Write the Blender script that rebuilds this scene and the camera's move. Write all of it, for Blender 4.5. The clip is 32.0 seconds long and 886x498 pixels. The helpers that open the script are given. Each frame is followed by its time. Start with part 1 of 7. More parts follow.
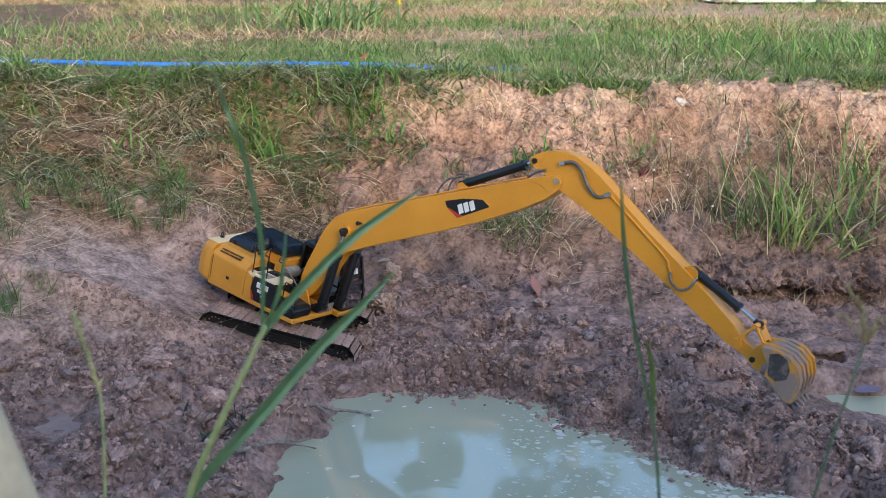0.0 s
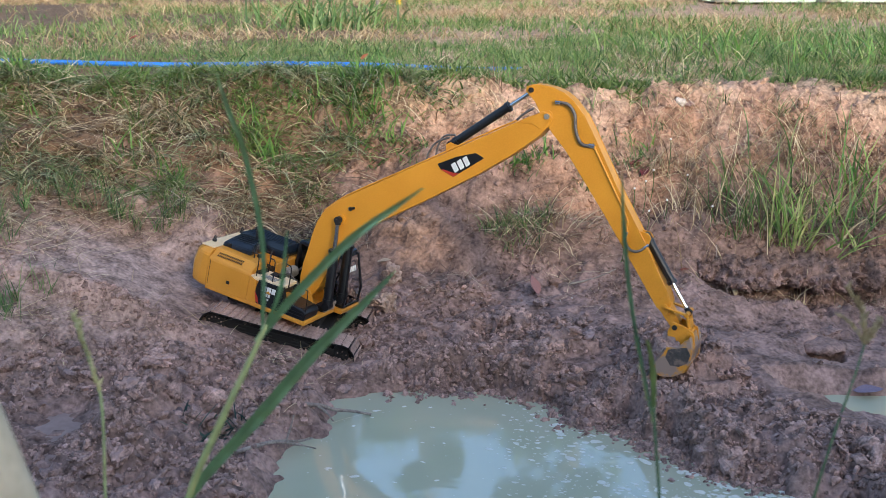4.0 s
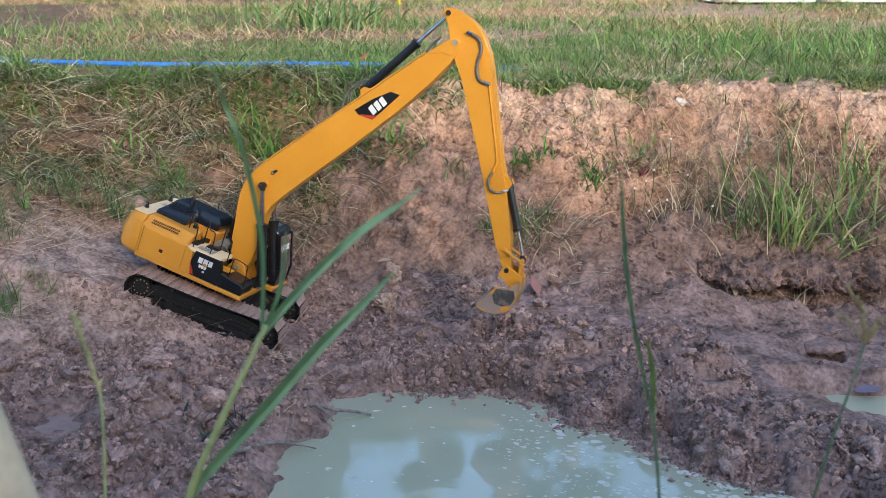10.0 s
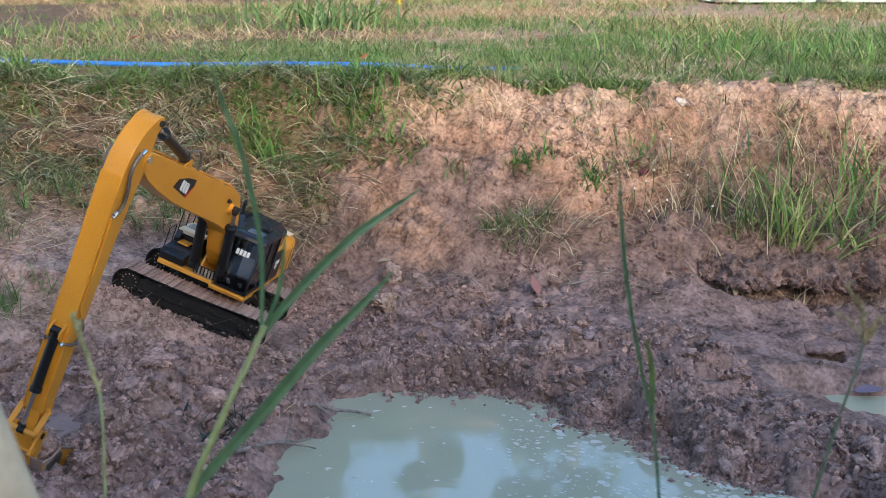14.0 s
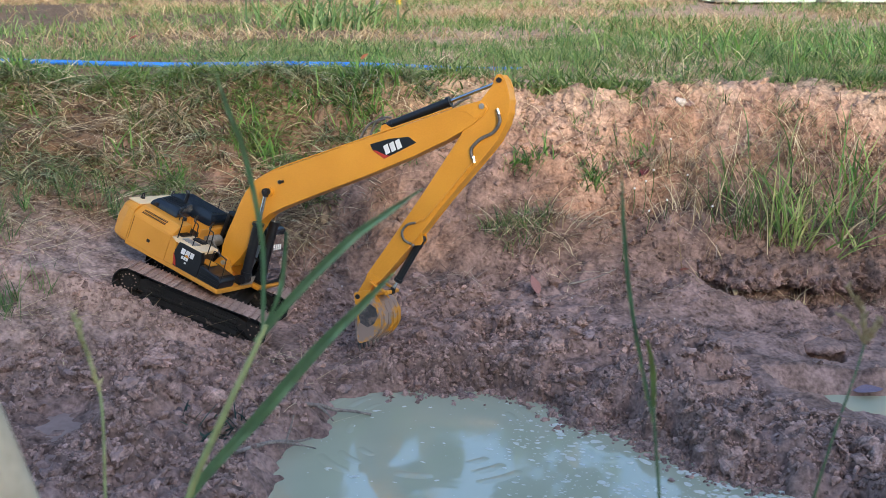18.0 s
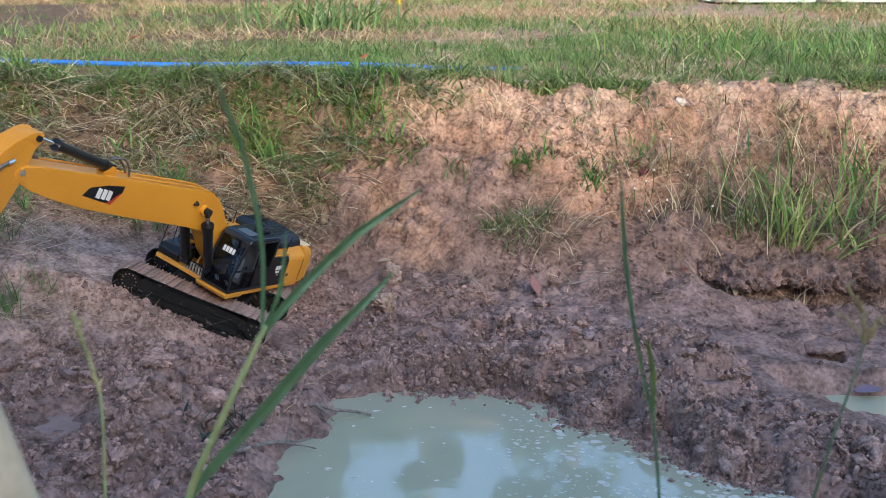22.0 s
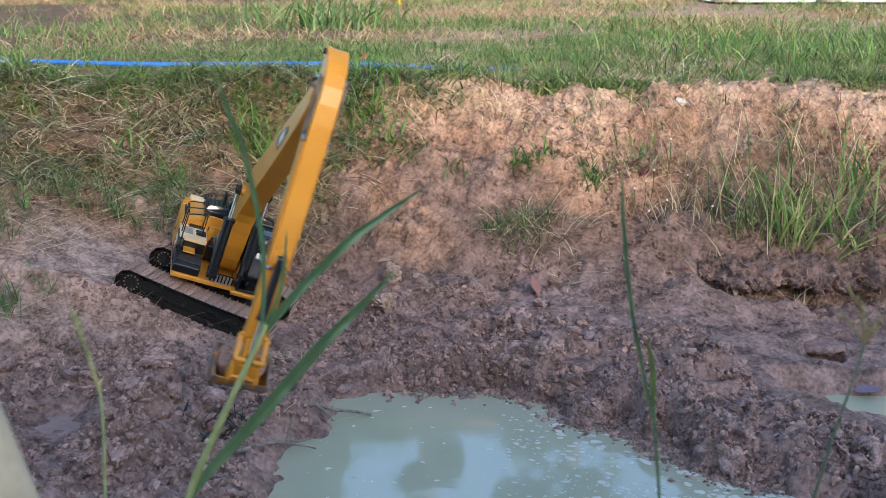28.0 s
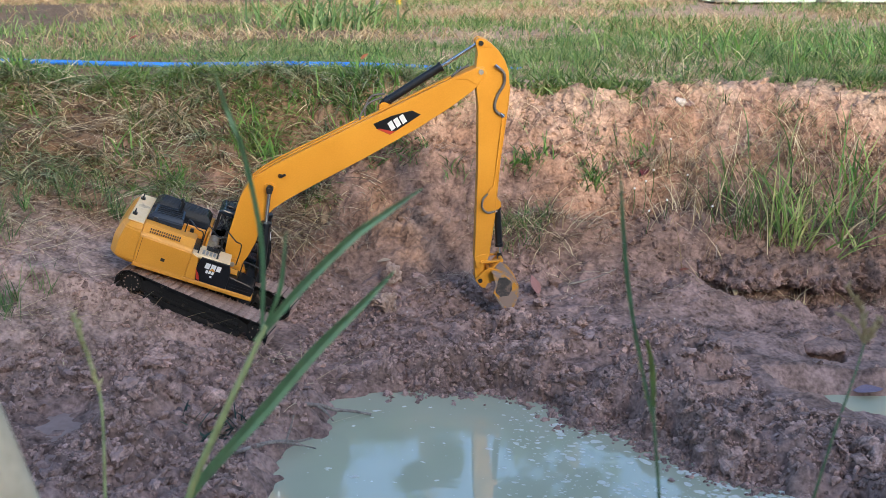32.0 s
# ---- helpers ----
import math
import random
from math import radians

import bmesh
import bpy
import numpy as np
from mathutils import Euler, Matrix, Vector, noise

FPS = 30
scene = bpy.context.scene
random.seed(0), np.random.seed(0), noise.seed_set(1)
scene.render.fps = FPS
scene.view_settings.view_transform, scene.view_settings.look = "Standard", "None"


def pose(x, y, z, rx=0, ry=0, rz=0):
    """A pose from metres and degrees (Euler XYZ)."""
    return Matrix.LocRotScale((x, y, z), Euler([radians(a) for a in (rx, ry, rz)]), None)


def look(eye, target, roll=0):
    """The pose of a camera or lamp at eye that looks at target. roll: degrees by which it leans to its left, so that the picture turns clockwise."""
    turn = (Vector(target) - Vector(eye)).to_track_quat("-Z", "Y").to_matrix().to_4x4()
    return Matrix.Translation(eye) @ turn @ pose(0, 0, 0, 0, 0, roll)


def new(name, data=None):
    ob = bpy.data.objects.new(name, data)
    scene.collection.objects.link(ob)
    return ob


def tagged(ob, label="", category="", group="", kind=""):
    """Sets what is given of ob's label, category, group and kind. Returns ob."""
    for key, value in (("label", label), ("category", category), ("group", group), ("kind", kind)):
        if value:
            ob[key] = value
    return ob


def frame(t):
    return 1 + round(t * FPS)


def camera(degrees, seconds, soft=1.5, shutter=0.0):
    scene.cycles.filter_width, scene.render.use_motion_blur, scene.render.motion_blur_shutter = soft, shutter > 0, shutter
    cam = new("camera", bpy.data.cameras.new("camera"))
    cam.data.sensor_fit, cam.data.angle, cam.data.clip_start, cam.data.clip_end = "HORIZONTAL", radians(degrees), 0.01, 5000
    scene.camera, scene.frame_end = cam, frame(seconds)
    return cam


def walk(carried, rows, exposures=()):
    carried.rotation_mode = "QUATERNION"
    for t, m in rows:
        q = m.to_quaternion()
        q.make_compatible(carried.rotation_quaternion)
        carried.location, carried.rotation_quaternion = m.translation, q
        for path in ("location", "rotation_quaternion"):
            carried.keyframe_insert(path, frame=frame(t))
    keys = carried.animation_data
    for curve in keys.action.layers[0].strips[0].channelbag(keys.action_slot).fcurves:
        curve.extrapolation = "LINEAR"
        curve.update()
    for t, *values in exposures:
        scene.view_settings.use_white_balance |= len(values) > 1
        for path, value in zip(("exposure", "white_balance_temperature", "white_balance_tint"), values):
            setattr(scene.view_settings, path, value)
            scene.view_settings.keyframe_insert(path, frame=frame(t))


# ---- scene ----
# ---- camera ----
cam = camera(44.845, 32.0, soft=0.7, shutter=0.4)
cam.data.dof.use_dof, cam.data.dof.focus_distance, cam.data.dof.aperture_fstop = True, 2.75, 9.5
EYE = pose(0, 0, 1.01, 75, 0, 0)
walk(cam, [(0.0, EYE), (32.0, EYE)], exposures=[(0.0, 1.10, 6250, 9), (32.0, 1.10, 6250, 9)])

# ---- light ----
world = bpy.data.worlds.new("sky")
scene.world = world
world.use_nodes = True
sky = world.node_tree.nodes.new("ShaderNodeTexSky")
sky.sky_type, sky.sun_disc = "NISHITA", False
sky.sun_elevation, sky.sun_rotation = radians(20), radians(157)
sky.dust_density, sky.ozone_density = 1.5, 2.0
world.node_tree.links.new(sky.outputs[0], world.node_tree.nodes["Background"].inputs[0])
world.node_tree.nodes["Background"].inputs[1].default_value = 0.176
sun = new("sun", bpy.data.lights.new("sun", "SUN"))
sun.data.energy, sun.data.angle, sun.data.color = 1.6, radians(7), (1.0, 0.85, 0.65)
sun.matrix_world = look((2.5, -2.9, 2.32), (0, 3, 0.0))


# ---- materials ----
def surface(name, dark, light, scale=20.0, fine=120.0, rough=0.8, metal=0.0, bump=0.3, step=0.004, stain=None, stain_scale=4.0, stain_at=0.6, vary=0.0, clear=0.0, island=0.0):
    """Two scales of noise between two colours, an optional stain of a third, and fine relief."""
    m = bpy.data.materials.new(name)
    m.use_nodes = True
    nt = m.node_tree
    nd, ln = nt.nodes, nt.links
    b = nd["Principled BSDF"]
    geo = nd.new("ShaderNodeTexCoord")
    n1, n2 = nd.new("ShaderNodeTexNoise"), nd.new("ShaderNodeTexNoise")
    for n, s, d in ((n1, scale, 4.0), (n2, fine, 6.0)):
        n.inputs["Scale"].default_value, n.inputs["Detail"].default_value = s, d
        ln.new(geo.outputs["Object"], n.inputs["Vector"])
    add = nd.new("ShaderNodeMath")
    add.operation, add.use_clamp = "MULTIPLY_ADD", True
    add.inputs[1].default_value = 0.55
    ln.new(n1.outputs[0], add.inputs[0])
    half = nd.new("ShaderNodeMath")
    half.operation = "MULTIPLY"
    half.inputs[1].default_value = 0.45
    ln.new(n2.outputs[0], half.inputs[0])
    ln.new(half.outputs[0], add.inputs[2])
    ramp = nd.new("ShaderNodeValToRGB")
    ramp.color_ramp.elements[0].position, ramp.color_ramp.elements[1].position = 0.36, 0.64
    ramp.color_ramp.elements[0].color, ramp.color_ramp.elements[1].color = (*dark, 1), (*light, 1)
    ln.new(add.outputs[0], ramp.inputs[0])
    col = ramp.outputs[0]
    if stain:
        n3 = nd.new("ShaderNodeTexNoise")
        n3.inputs["Scale"].default_value, n3.inputs["Detail"].default_value, n3.inputs["Roughness"].default_value = stain_scale, 8.0, 0.65
        ln.new(geo.outputs["Object"], n3.inputs["Vector"])
        r3 = nd.new("ShaderNodeValToRGB")
        r3.color_ramp.elements[0].position, r3.color_ramp.elements[1].position = stain_at, stain_at + 0.08
        ln.new(n3.outputs[0], r3.inputs[0])
        mx = nd.new("ShaderNodeMixRGB")
        mx.inputs[2].default_value = (*stain, 1)
        ln.new(r3.outputs[0], mx.inputs[0])
        ln.new(col, mx.inputs[1])
        col = mx.outputs[0]
    if vary or island:
        hsv = nd.new("ShaderNodeHueSaturation")
        src = nd.new("ShaderNodeObjectInfo").outputs["Random"] if vary else nd.new("ShaderNodeNewGeometry").outputs["Random Per Island"]
        mp = nd.new("ShaderNodeMapRange")
        w = vary or island
        mp.inputs[3].default_value, mp.inputs[4].default_value = 1 - w, 1 + w
        ln.new(src, mp.inputs[0])
        ln.new(mp.outputs[0], hsv.inputs["Value"])
        ln.new(col, hsv.inputs["Color"])
        col = hsv.outputs[0]
    ln.new(col, b.inputs["Base Color"])
    b.inputs["Roughness"].default_value, b.inputs["Metallic"].default_value = rough, metal
    if clear:
        b.inputs["Coat Weight"].default_value = clear
    if bump:
        bp = nd.new("ShaderNodeBump")
        bp.inputs["Strength"].default_value, bp.inputs["Distance"].default_value = bump, step
        ln.new(add.outputs[0], bp.inputs["Height"])
        ln.new(bp.outputs[0], b.inputs["Normal"])
    return m


def leafy(name, cols, rough=0.55, trans=0.25, each=False):
    """Blades and leaves: each piece takes its own shade along a ramp."""
    m = bpy.data.materials.new(name)
    m.use_nodes = True
    nt = m.node_tree
    nd, ln = nt.nodes, nt.links
    b = nd["Principled BSDF"]
    g = nd.new("ShaderNodeObjectInfo" if each else "ShaderNodeNewGeometry")
    ramp = nd.new("ShaderNodeValToRGB")
    while len(ramp.color_ramp.elements) < len(cols):
        ramp.color_ramp.elements.new(0.5)
    for k, (e, c) in enumerate(zip(ramp.color_ramp.elements, cols)):
        e.position, e.color = k / (len(cols) - 1), (*c, 1)
    ln.new(g.outputs["Random" if each else "Random Per Island"], ramp.inputs[0])
    tc, n = nd.new("ShaderNodeTexCoord"), nd.new("ShaderNodeTexNoise")
    n.inputs["Scale"].default_value = 60.0
    ln.new(tc.outputs["Object"], n.inputs["Vector"])
    mp = nd.new("ShaderNodeMapRange")
    mp.inputs[3].default_value, mp.inputs[4].default_value = 0.7, 1.3
    ln.new(n.outputs[0], mp.inputs[0])
    hsv = nd.new("ShaderNodeHueSaturation")
    ln.new(mp.outputs[0], hsv.inputs["Value"])
    ln.new(ramp.outputs[0], hsv.inputs["Color"])
    ln.new(hsv.outputs[0], b.inputs["Base Color"])
    b.inputs["Roughness"].default_value = rough
    if trans:
        t, mix = nd.new("ShaderNodeBsdfTranslucent"), nd.new("ShaderNodeMixShader")
        mix.inputs[0].default_value = trans
        ln.new(hsv.outputs[0], t.inputs[0])
        ln.new(b.outputs[0], mix.inputs[1])
        ln.new(t.outputs[0], mix.inputs[2])
        ln.new(mix.outputs[0], nd["Material Output"].inputs[0])
    return m


def glassy(name, tint=(0.8, 0.85, 0.9)):
    m = bpy.data.materials.new(name)
    m.use_nodes = True
    b = m.node_tree.nodes["Principled BSDF"]
    b.inputs["Base Color"].default_value = (*tint, 1)
    b.inputs["Roughness"].default_value, b.inputs["Transmission Weight"].default_value, b.inputs["IOR"].default_value = 0.06, 1.0, 1.2
    return m


YELLOW = surface("yellow_paint", (0.58, 0.25, 0.024), (0.69, 0.315, 0.040), 9, 300, 0.38, bump=0.05, step=0.001, stain=(0.36, 0.20, 0.07), stain_scale=14, stain_at=0.66)
YELLOW_ARM = surface("arm_paint", (0.61, 0.255, 0.018), (0.72, 0.32, 0.030), 7, 300, 0.36, bump=0.04, step=0.001, stain=(0.50, 0.25, 0.05), stain_scale=11, stain_at=0.7)
BLACK = surface("black_plastic", (0.005, 0.006, 0.008), (0.012, 0.013, 0.016), 14, 250, 0.3, bump=0.06, step=0.001, stain=(0.10, 0.07, 0.05), stain_scale=16, stain_at=0.68)
# the cab roof's paint; on the black hoods its blue imitates reflected sky
NAVY = surface("roof_paint_hood_sheen", (0.008, 0.013, 0.022), (0.016, 0.024, 0.038), 12, 200, 0.2, bump=0.05, step=0.001, stain=(0.10, 0.08, 0.07), stain_scale=14, stain_at=0.7)
DARK = surface("greasy_steel", (0.005, 0.005, 0.005), (0.014, 0.012, 0.011), 30, 160, 0.7, 0.0, bump=0.4, step=0.002, stain=(0.17, 0.12, 0.095), stain_scale=40, stain_at=0.61)
SHOE = surface("muddy_steel", (0.28, 0.185, 0.15), (0.50, 0.35, 0.29), 60, 260, 0.85, bump=0.5, step=0.002, stain=(0.06, 0.05, 0.045), stain_scale=40, stain_at=0.62, vary=0.2)
CHROME = surface("chrome", (0.55, 0.56, 0.58), (0.68, 0.69, 0.7), 20, 200, 0.18, 1.0, bump=0.0)
HOSE = surface("grey_hose", (0.10, 0.09, 0.085), (0.20, 0.18, 0.165), 60, 300, 0.5, 0.4, bump=0.1, step=0.001)
WHITE = surface("white_print", (0.72, 0.72, 0.70), (0.8, 0.8, 0.78), 30, 200, 0.5, bump=0.0)
RED = surface("red_print", (0.45, 0.03, 0.02), (0.5, 0.04, 0.02), 30, 200, 0.5, bump=0.0)
# upward faces of the yellow body: sky shine put into the colour as cream
CREAM = surface("skylit_yellow_top", (0.74, 0.53, 0.28), (0.82, 0.66, 0.44), 12, 220, 0.5, bump=0.06, step=0.001, stain=(0.38, 0.27, 0.18), stain_scale=16, stain_at=0.6)
GREY = surface("grey_metal", (0.30, 0.28, 0.25), (0.48, 0.45, 0.40), 40, 220, 0.5, 0.5, bump=0.1, step=0.001)
WORN = surface("worn_bucket_steel", (0.16, 0.12, 0.10), (0.30, 0.235, 0.205), 26, 140, 0.6, 0.1, bump=0.6, step=0.004, stain=(0.05, 0.05, 0.055), stain_scale=11, stain_at=0.55)
BARE = surface("bare_steel", (0.045, 0.042, 0.042), (0.10, 0.092, 0.088), 30, 160, 0.5, 0.2, bump=0.3, step=0.002, stain=(0.22, 0.16, 0.135), stain_scale=30, stain_at=0.52)
BUCKET_PAINT = surface("muddy_yellow_paint", (0.50, 0.22, 0.02), (0.66, 0.30, 0.03), 12, 120, 0.5, bump=0.3, step=0.003, stain=(0.30, 0.222, 0.185), stain_scale=17, stain_at=0.49)
CAKED = surface("mud_caked_paint", (0.50, 0.22, 0.02), (0.62, 0.29, 0.03), 12, 120, 0.6, bump=0.6, step=0.004, stain=(0.29, 0.212, 0.178), stain_scale=15, stain_at=0.43)
GLASS = glassy("cab_glass", (0.55, 0.60, 0.66))
CLOD = surface("mud_clod", (0.150, 0.095, 0.079), (0.57, 0.385, 0.328), 30, 190, 0.62, bump=0.9, step=0.006, stain=(0.31, 0.222, 0.210), stain_scale=9, stain_at=0.56, island=0.3)
CLOD_ONE = surface("mud_lump", (0.150, 0.095, 0.079), (0.57, 0.385, 0.328), 26, 190, 0.62, bump=0.9, step=0.006, stain=(0.31, 0.222, 0.210), stain_scale=10, stain_at=0.56, vary=0.25)
for m in (CLOD, CLOD_ONE):
    m.node_tree.nodes["Principled BSDF"].inputs["Specular IOR Level"].default_value = 0.32
STONE = surface("earthy_stone", (0.28, 0.195, 0.155), (0.52, 0.385, 0.31), 24, 140, 0.8, bump=0.5, step=0.003, stain=(0.22, 0.145, 0.115), stain_scale=15, stain_at=0.52)
PALE = surface("pale_stone", (0.52, 0.45, 0.40), (0.68, 0.62, 0.57), 40, 180, 0.7, bump=0.3, step=0.002)


# ---- shapes ----
def part(name, bm, material, parent=None, label="", at=None):
    me = bpy.data.meshes.new(name)
    bm.to_mesh(me)
    bm.free()
    me.materials.append(material)
    ob = new(name, me)
    if parent:
        ob.parent = parent
    if at is not None:
        ob.matrix_basis = at
    if label:
        ob["label"] = label
    return ob


def prism(pts, y0, y1, bevel=0.0, segs=2):
    """A side profile in x and z, as thick as from y0 to y1, with rounded edges."""
    bm = bmesh.new()
    a = [bm.verts.new((x, y0, z)) for x, z in pts]
    b = [bm.verts.new((x, y1, z)) for x, z in pts]
    n = len(pts)
    bm.faces.new(a)
    bm.faces.new(b[::-1])
    for i in range(n):
        bm.faces.new((a[i], b[i], b[(i + 1) % n], a[(i + 1) % n]))
    bmesh.ops.recalc_face_normals(bm, faces=bm.faces)
    if bevel:
        bmesh.ops.bevel(bm, geom=list(bm.edges), offset=bevel, segments=segs, affect="EDGES", profile=0.5, clamp_overlap=True)
    return bm


def box(x0, x1, y0, y1, z0, z1, bevel=0.0, segs=2):
    return prism([(x0, z0), (x1, z0), (x1, z1), (x0, z1)], y0, y1, bevel, segs)


def join(*bms):
    out = bmesh.new()
    for bm in bms:
        me = bpy.data.meshes.new("t")
        bm.to_mesh(me)
        bm.free()
        out.from_mesh(me)
        bpy.data.meshes.remove(me)
    return out


def rod(a, b, r, n=12, r2=None):
    """A round bar from a to b."""
    a, b = Vector(a), Vector(b)
    bm = bmesh.new()
    d = b - a
    m = Matrix.Translation((a + b) / 2) @ d.to_track_quat("Z", "Y").to_matrix().to_4x4()
    bmesh.ops.create_cone(bm, cap_ends=True, segments=n, radius1=r, radius2=r if r2 is None else r2, depth=d.length, matrix=m)
    return bm


def tube(pts, r, n=8, steps=6):
    """A smooth pipe along a line of points."""
    P = [Vector(p) for p in pts]
    line = []
    for i in range(len(P) - 1):
        p0, p1, p2, p3 = P[max(i - 1, 0)], P[i], P[i + 1], P[min(i + 2, len(P) - 1)]
        for k in range(steps):
            t = k / steps
            line.append(0.5 * ((2 * p1) + (p2 - p0) * t + (2 * p0 - 5 * p1 + 4 * p2 - p3) * t * t + (3 * p1 - p0 - 3 * p2 + p3) * t**3))
    line.append(P[-1])
    bm = bmesh.new()
    rings = []
    up = Vector((0.31, 0.2, 0.93))
    for i, p in enumerate(line):
        d = (line[min(i + 1, len(line) - 1)] - line[max(i - 1, 0)]).normalized()
        s = d.cross(up).normalized()
        u = s.cross(d)
        rr = r[min(i * len(r) // len(line), len(r) - 1)] if isinstance(r, (list, tuple)) else r
        rings.append([bm.verts.new(p + (s * math.cos(a) + u * math.sin(a)) * rr) for a in (2 * math.pi * k / n for k in range(n))])
    for a, b in zip(rings, rings[1:]):
        for k in range(n):
            f = bm.faces.new((a[k], a[(k + 1) % n], b[(k + 1) % n], b[k]))
            f.smooth = True
    bm.faces.new(rings[0][::-1])
    bm.faces.new(rings[-1])
    return bm


# ---- ground ----
GX = [-1.7, -1.1, -0.75, -0.45, -0.1, 0.3, 0.7, 1.1, 1.6]
GY = [0.8, 1.15, 1.6, 1.85, 2.2, 2.42, 2.55, 2.75, 2.95, 3.15, 3.35, 3.65, 4.3]
GZ = [
    (.52,) * 9, (.27,) * 9,
    (.07, .06, .05, .04, .04, .04, .05, .06, .07), (.10, .07, .06, .04, .03, .03, .05, .06, .06),
    (.16, .10, .07, .05, .04, .05, .075, .025, .02), (.28, .20, .12, .06, .05, .07, .08, .05, .05),
    (.33, .26, .16, .06, .06, .09, .07, .00, .00), (.36, .30, .20, .09, .08, .09, .06, .01, .01)]
GZ += [
    (.38, .33, .26, .16, .12, .12, .11, .06, .06), (.40, .36, .31, .24, .26, .25, .24, .22, .22),
    (.55, .48, .43, .40, .42, .41, .40, .38, .38), (.62, .62, .61, .61, .61, .60, .60, .60, .60), (.62,) * 9]
POND = [(-.385, 1.88), (-.354, 2.02), (-.285, 2.183), (-.25, 2.356), (-.145, 2.425), (.022, 2.432), (.158, 2.412), (.25, 2.32), (.29, 2.262), (.399, 2.215), (.477, 2.105), (.537, 2.0), (.687, 1.925), (.80, 1.87), (.82, 1.7), (.6, 1.5), (-.2, 1.5)]
PUDDLE = [(.80, 2.385), (.94, 2.41), (1.06, 2.40), (1.3, 2.43), (1.4, 2.25), (1.014, 2.235), (.92, 2.25), (.82, 2.31)]


def blend(v, xs):
    i = np.clip(np.searchsorted(xs, v) - 1, 0, len(xs) - 2)
    f = np.clip((v - np.take(xs, i)) / (np.take(xs, i + 1) - np.take(xs, i)), 0, 1)
    return i, f * f * (3 - 2 * f)


def inside(px, py, poly):
    """Distance to the outline, negative within it."""
    d = np.full(px.shape, 9.0)
    s = np.zeros(px.shape, bool)
    for (ax, ay), (bx, by) in zip(poly, poly[1:] + poly[:1]):
        ex_, ey = bx - ax, by - ay
        u = np.clip(((px - ax) * ex_ + (py - ay) * ey) / (ex_ * ex_ + ey * ey), 0, 1)
        d = np.minimum(d, np.hypot(px - ax - u * ex_, py - ay - u * ey))
        if by != ay:
            s ^= ((ay > py) != (by > py)) & (px < (bx - ax) * (py - ay) / (by - ay) + ax)
    return np.where(s, -d, d)


def rough_noise(x, y, cell, seed):
    """Smooth random heights from -1 to 1 on a lattice of that cell."""
    u, v = x / cell, y / cell
    i, j = np.floor(u).astype(np.int64), np.floor(v).astype(np.int64)
    f, g = u - i, v - j
    f, g = f * f * (3 - 2 * f), g * g * (3 - 2 * g)

    def h(a, b):
        n = (a * 374761393 + b * 668265263 + seed * 974711) & 0x7FFFFFFF
        n = ((n ^ (n >> 13)) * 1274126177) & 0x7FFFFFFF
        return ((n ^ (n >> 16)) & 0xFFFF) / 32767.5 - 1

    return (h(i, j) * (1 - f) + h(i + 1, j) * f) * (1 - g) + (h(i, j + 1) * (1 - f) + h(i + 1, j + 1) * f) * g


def fbm(x, y, cell, seed, octaves=4):
    return sum(rough_noise(x + 3.1 * k, y - 1.7 * k, cell / 2**k, seed + k) * 0.55**k for k in range(octaves))


def lumps(x, y, cell, seed):
    """Packed rounded clods of uneven height, from 0 to 1."""
    x = x + 0.35 * cell * rough_noise(x, y, cell * 0.7, seed + 50)
    y = y + 0.35 * cell * rough_noise(x, y, cell * 0.7, seed + 60)
    i, j = np.floor(x / cell), np.floor(y / cell)
    best = np.zeros(np.shape(x))
    for a in (-1, 0, 1):
        for b in (-1, 0, 1):
            p, q = i + a, j + b
            h1, h2, h3 = (rough_noise(p + 0.0, q + 0.0, 1.0, seed + k) * 0.5 + 0.5 for k in (0, 7, 13))
            d2 = (x / cell - p - h1) ** 2 + ((y / cell - q - h2) * (0.8 + 0.5 * h3)) ** 2
            best = np.maximum(best, (0.30 + 0.70 * h3) * np.sqrt(np.clip(1 - d2 / 0.55, 0, 1)))
    return best


def on_path(x, y):
    """How much a place lies on the smooth slope where the tracks run."""
    off = y - 2.68 + 0.12 * (x + .5)
    return np.clip(np.where(off < 0, (0.222 + off) / 0.03, 1.75 - off / 0.15), 0, 1) * np.clip((x + 1.14) / .15, 0, 1) * np.clip((-.16 - x) / .10, 0, 1)


def muddy(x, y):
    """How cloddy the mud is: dug heaps round the pond, none on the slope and on the banks."""
    edge = np.interp(x, [-1.5, -0.9, -0.55, -0.3, 0.0, 0.4, 0.66, 0.76, 0.86, 1.5], [2.30, 2.42, 2.52, 2.54, 2.76, 2.74, 2.54, 2.18, 2.05, 1.97])
    m = np.clip((edge - y + 0.06 * rough_noise(x, y, 0.2, 77)) / 0.07, 0, 1) * np.clip((y - 1.5) / 0.2, 0, 1)
    for cx, cy, rx, ry in ((-0.40, 2.50, 0.25, 0.055), (-0.82, 2.10, 0.085, 0.12), (0.33, 2.44, 0.07, 0.028), (0.62, 2.30, 0.05, 0.02)):
        m = m * np.clip(np.hypot((x - cx) / rx, (y - cy) / ry) * 2 - 1.4, 0, 1)
    return m * (1 - on_path(x, y))


